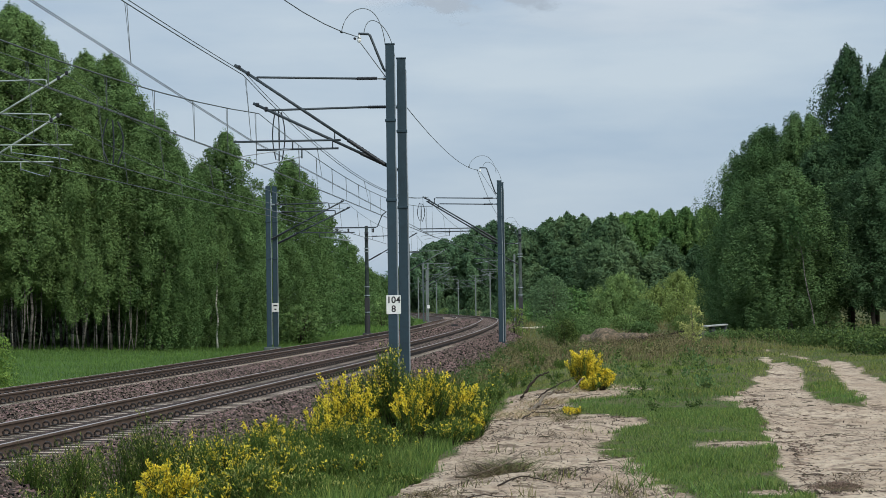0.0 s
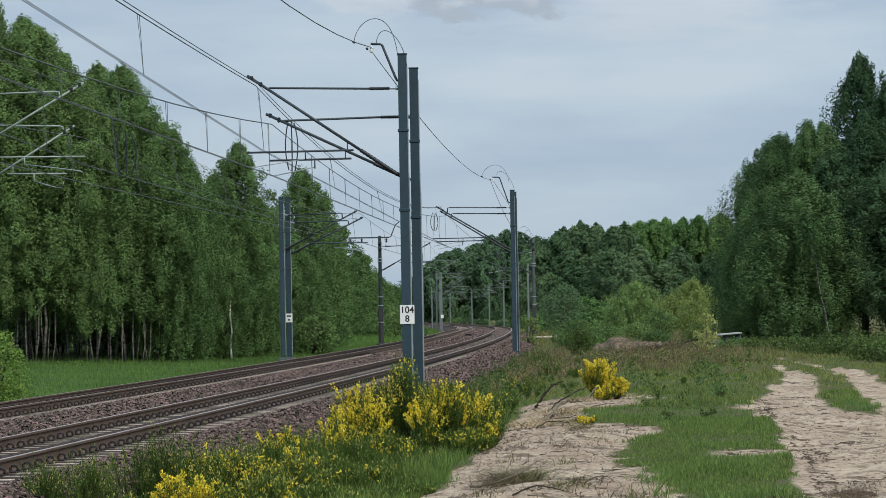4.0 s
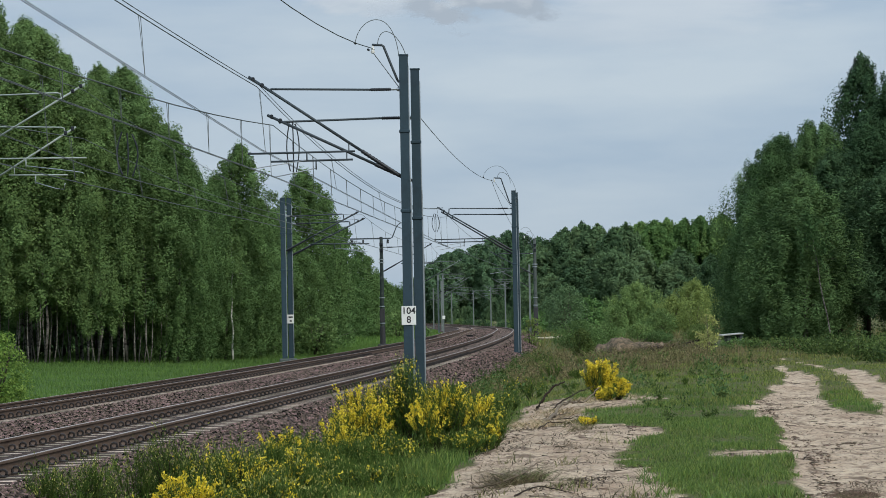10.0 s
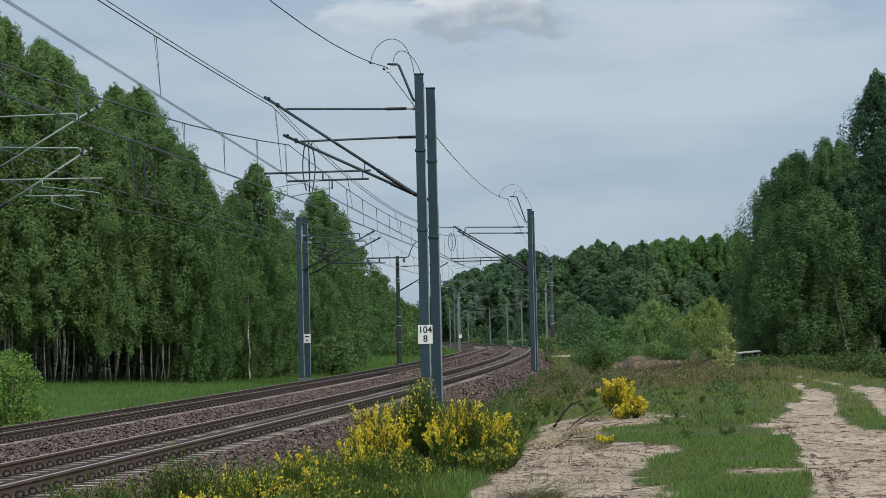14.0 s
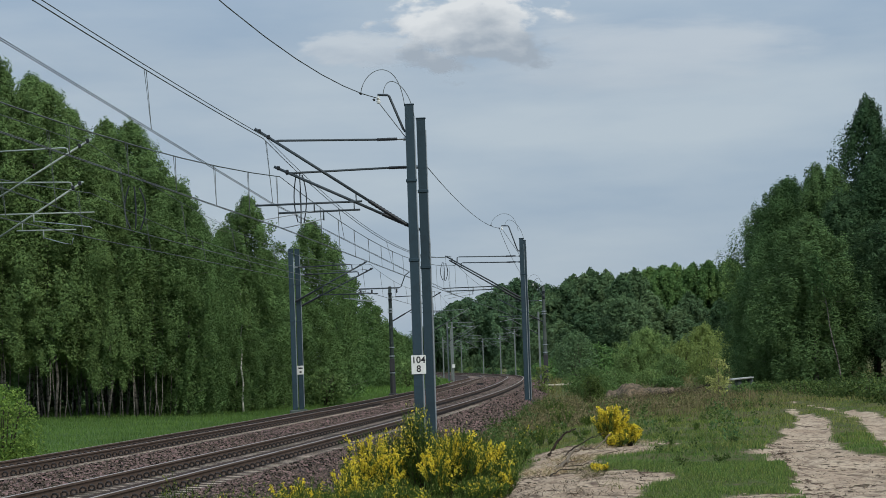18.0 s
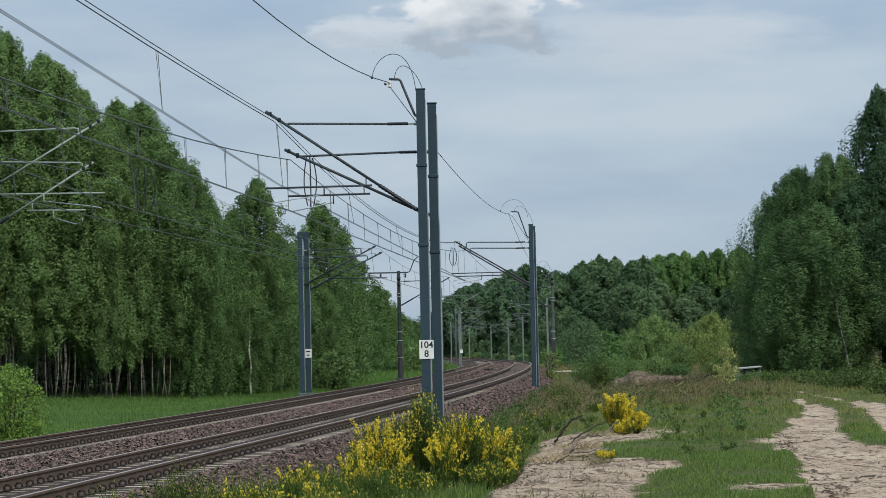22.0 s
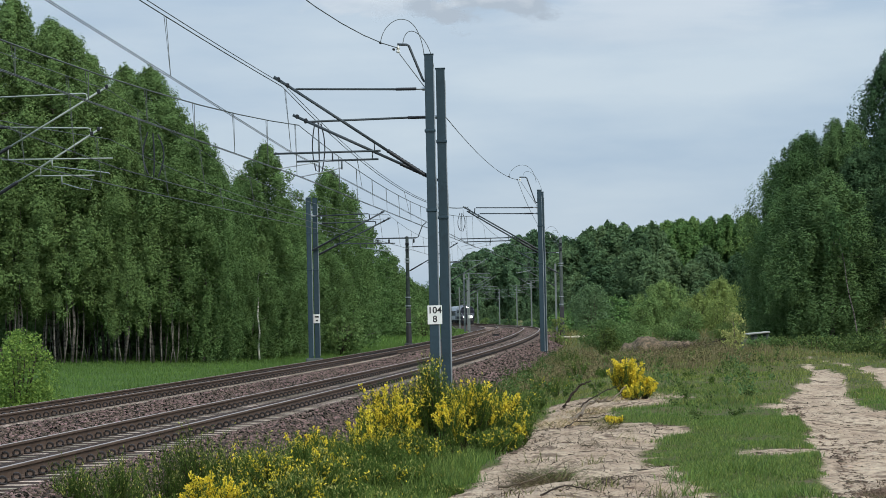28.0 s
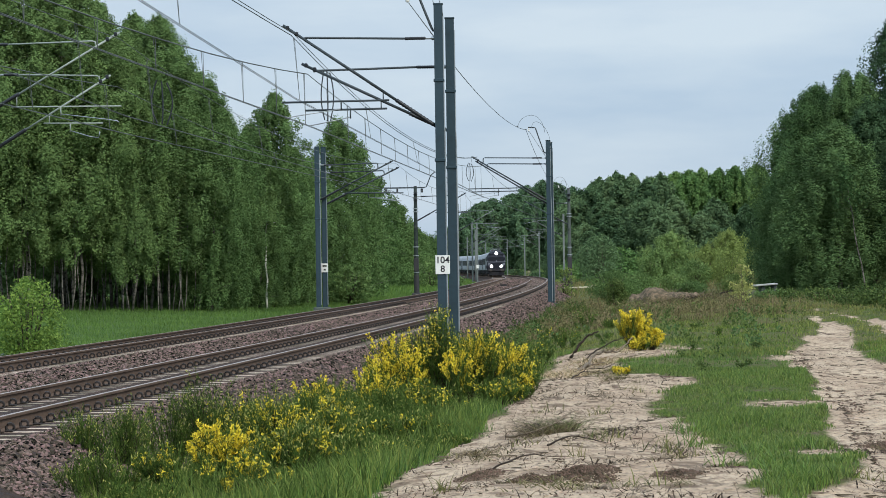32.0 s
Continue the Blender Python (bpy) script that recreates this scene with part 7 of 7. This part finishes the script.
# ---- drifting clouds ----
def cloud_material(name, bright, dark, soft_at, scale, most=1.0):
    m = bpy.data.materials.new(name)
    m.use_nodes = True
    n, l = m.node_tree.nodes, m.node_tree.links
    n.remove(n["Principled BSDF"])
    tc, nz, nz2, ln = n.new("ShaderNodeTexCoord"), n.new("ShaderNodeTexNoise"), n.new("ShaderNodeTexNoise"), n.new("ShaderNodeVectorMath")
    nz.inputs["Scale"].default_value, nz.inputs["Detail"].default_value, nz.inputs["Roughness"].default_value = scale, 7, 0.55
    nz2.inputs["Scale"].default_value, nz2.inputs["Detail"].default_value = scale * 0.8, 6
    uvw = n.new("ShaderNodeMapping")
    uvw.inputs["Location"].default_value = (1.7, 0.3, 4.1)
    l.new(tc.outputs["UV"], uvw.inputs["Vector"])
    l.new(uvw.outputs[0], nz.inputs["Vector"])
    off2 = n.new("ShaderNodeVectorMath")
    off2.inputs[1].default_value = (0.0, 0.09, 0.0)
    l.new(uvw.outputs[0], off2.inputs[0]), l.new(off2.outputs[0], nz2.inputs["Vector"])
    ln.operation = "LENGTH"
    l.new(tc.outputs["UV"], ln.inputs[0])
    a1 = n.new("ShaderNodeMath")
    a1.operation = "MULTIPLY_ADD"
    l.new(ln.outputs["Value"], a1.inputs[0])
    a1.inputs[1].default_value, a1.inputs[2].default_value = -0.62, 0.42
    a2 = n.new("ShaderNodeMath")
    l.new(a1.outputs[0], a2.inputs[0]), l.new(nz.outputs["Fac"], a2.inputs[1])
    al = n.new("ShaderNodeMapRange")
    al.interpolation_type = "SMOOTHSTEP"
    al.inputs["From Min"].default_value, al.inputs["From Max"].default_value = 0.42, 0.42 + soft_at
    al.inputs["To Max"].default_value = most
    l.new(a2.outputs[0], al.inputs["Value"])
    sp, sh = n.new("ShaderNodeSeparateXYZ"), n.new("ShaderNodeMath")
    l.new(tc.outputs["UV"], sp.inputs[0])
    sh.operation = "MULTIPLY_ADD"
    l.new(sp.outputs["Y"], sh.inputs[0])
    sh.inputs[1].default_value = 0.45
    l.new(nz2.outputs["Fac"], sh.inputs[2])
    cr = n.new("ShaderNodeMapRange")
    cr.inputs["From Min"].default_value, cr.inputs["From Max"].default_value = 0.28, 0.66
    l.new(sh.outputs[0], cr.inputs["Value"])
    mx, em, tr, ms = n.new("ShaderNodeMix"), n.new("ShaderNodeEmission"), n.new("ShaderNodeBsdfTransparent"), n.new("ShaderNodeMixShader")
    mx.data_type = "RGBA"
    mx.inputs["A"].default_value, mx.inputs["B"].default_value = (*dark, 1), (*bright, 1)
    l.new(cr.outputs[0], mx.inputs["Factor"]), l.new(mx.outputs["Result"], em.inputs[0])
    l.new(al.outputs[0], ms.inputs[0]), l.new(tr.outputs[0], ms.inputs[1]), l.new(em.outputs[0], ms.inputs[2])
    l.new(ms.outputs[0], n["Material Output"].inputs["Surface"])
    return m


def cloud(label, x, y, z, w, h, M):
    """A far sheet of cloud, bowed like the sky."""
    k = 12
    v = [(w / 2 * (2 * i / k - 1), 60 * (2 * i / k - 1) ** 2, h / 2 * (2 * j / k - 1)) for j in range(k + 1) for i in range(k + 1)]
    f = [(j * (k + 1) + i, j * (k + 1) + i + 1, (j + 1) * (k + 1) + i + 1, (j + 1) * (k + 1) + i) for j in range(k) for i in range(k)]
    me = Shape().add(v, f).mesh("cloud", M)
    uv = me.uv_layers.new(name="place")
    for lp in me.loops:
        p = me.vertices[lp.vertex_index].co
        uv.data[lp.index].uv = (p.x / w * 2, p.z / h * 2)
    return thing("cloud_backdrop", label, "cloud", pose(x, y, z), "drifting clouds", me, "structure")


M_cumulus = cloud_material("cumulus", (0.80, 0.84, 0.87), (0.40, 0.47, 0.55), 0.16, 2.4)
M_wisp = cloud_material("wisp", (0.69, 0.745, 0.79), (0.50, 0.57, 0.65), 0.3, 2.0, 0.65)
M_veil = cloud_material("veil", (0.66, 0.72, 0.77), (0.52, 0.60, 0.68), 0.4, 1.6, 0.6)
DRIFT = [(cloud("grey-bottomed white cumulus cloud in the overcast sky", 38.2, 2500, 336.1, 230, 120, M_cumulus), -1.35),
         (cloud("thin pale veil of cloud", 228.2, 2700, 328.1, 620, 130, M_veil), -1.35),
         (cloud("ragged pale wisp beside the cumulus cloud", -72.0, 2520, 322.0, 190, 62, M_wisp), -1.35)]

# ---- motion of the train and the clouds ----
ROUTE_Y = np.arange(-60.0, 2300.0, 1.0)
ROUTE_X = line_x(ROUTE_Y)
ROUTE_S = np.concatenate([[0], np.cumsum(np.hypot(np.diff(ROUTE_X), np.diff(ROUTE_Y)))])
HEAD_AT_END, SPEED = float(np.interp(356.0, ROUTE_Y, ROUTE_S)), 31.6


def on_route(s):
    y = float(np.interp(s, ROUTE_S, ROUTE_Y))
    return Vector((float(line_x(y)), y, float(line_z(y))))


def carriage_pose(s, length):
    """The pose of a vehicle whose near end is at s along the route."""
    a, b = on_route(s + 3.5), on_route(s + length - 3.5)
    d = (b - a).normalized()
    return Matrix.Translation(a - d * 3.5) @ pose(0, 0, 0, 0, 0, math.degrees(math.atan2(-d.x, d.y)))


def motions():
    """Keys the train along its track and the clouds across the sky."""
    times = [i * 1.0 for i in range(33)]
    for ob, gap, length in [(loco, 0.0, 19.0)] + [(c, 20.0 + i * 26.6, 26.2) for i, c in enumerate(coaches)]:
        walk(ob, [(t, carriage_pose(HEAD_AT_END + SPEED * (32 - t) + gap, length)) for t in times])
    for ob, pace in DRIFT:
        o = ob.matrix_basis.translation.copy()
        walk(ob, [(t, pose(o.x + pace * t, o.y, o.z)) for t in (0, 16, 32)])


motions()
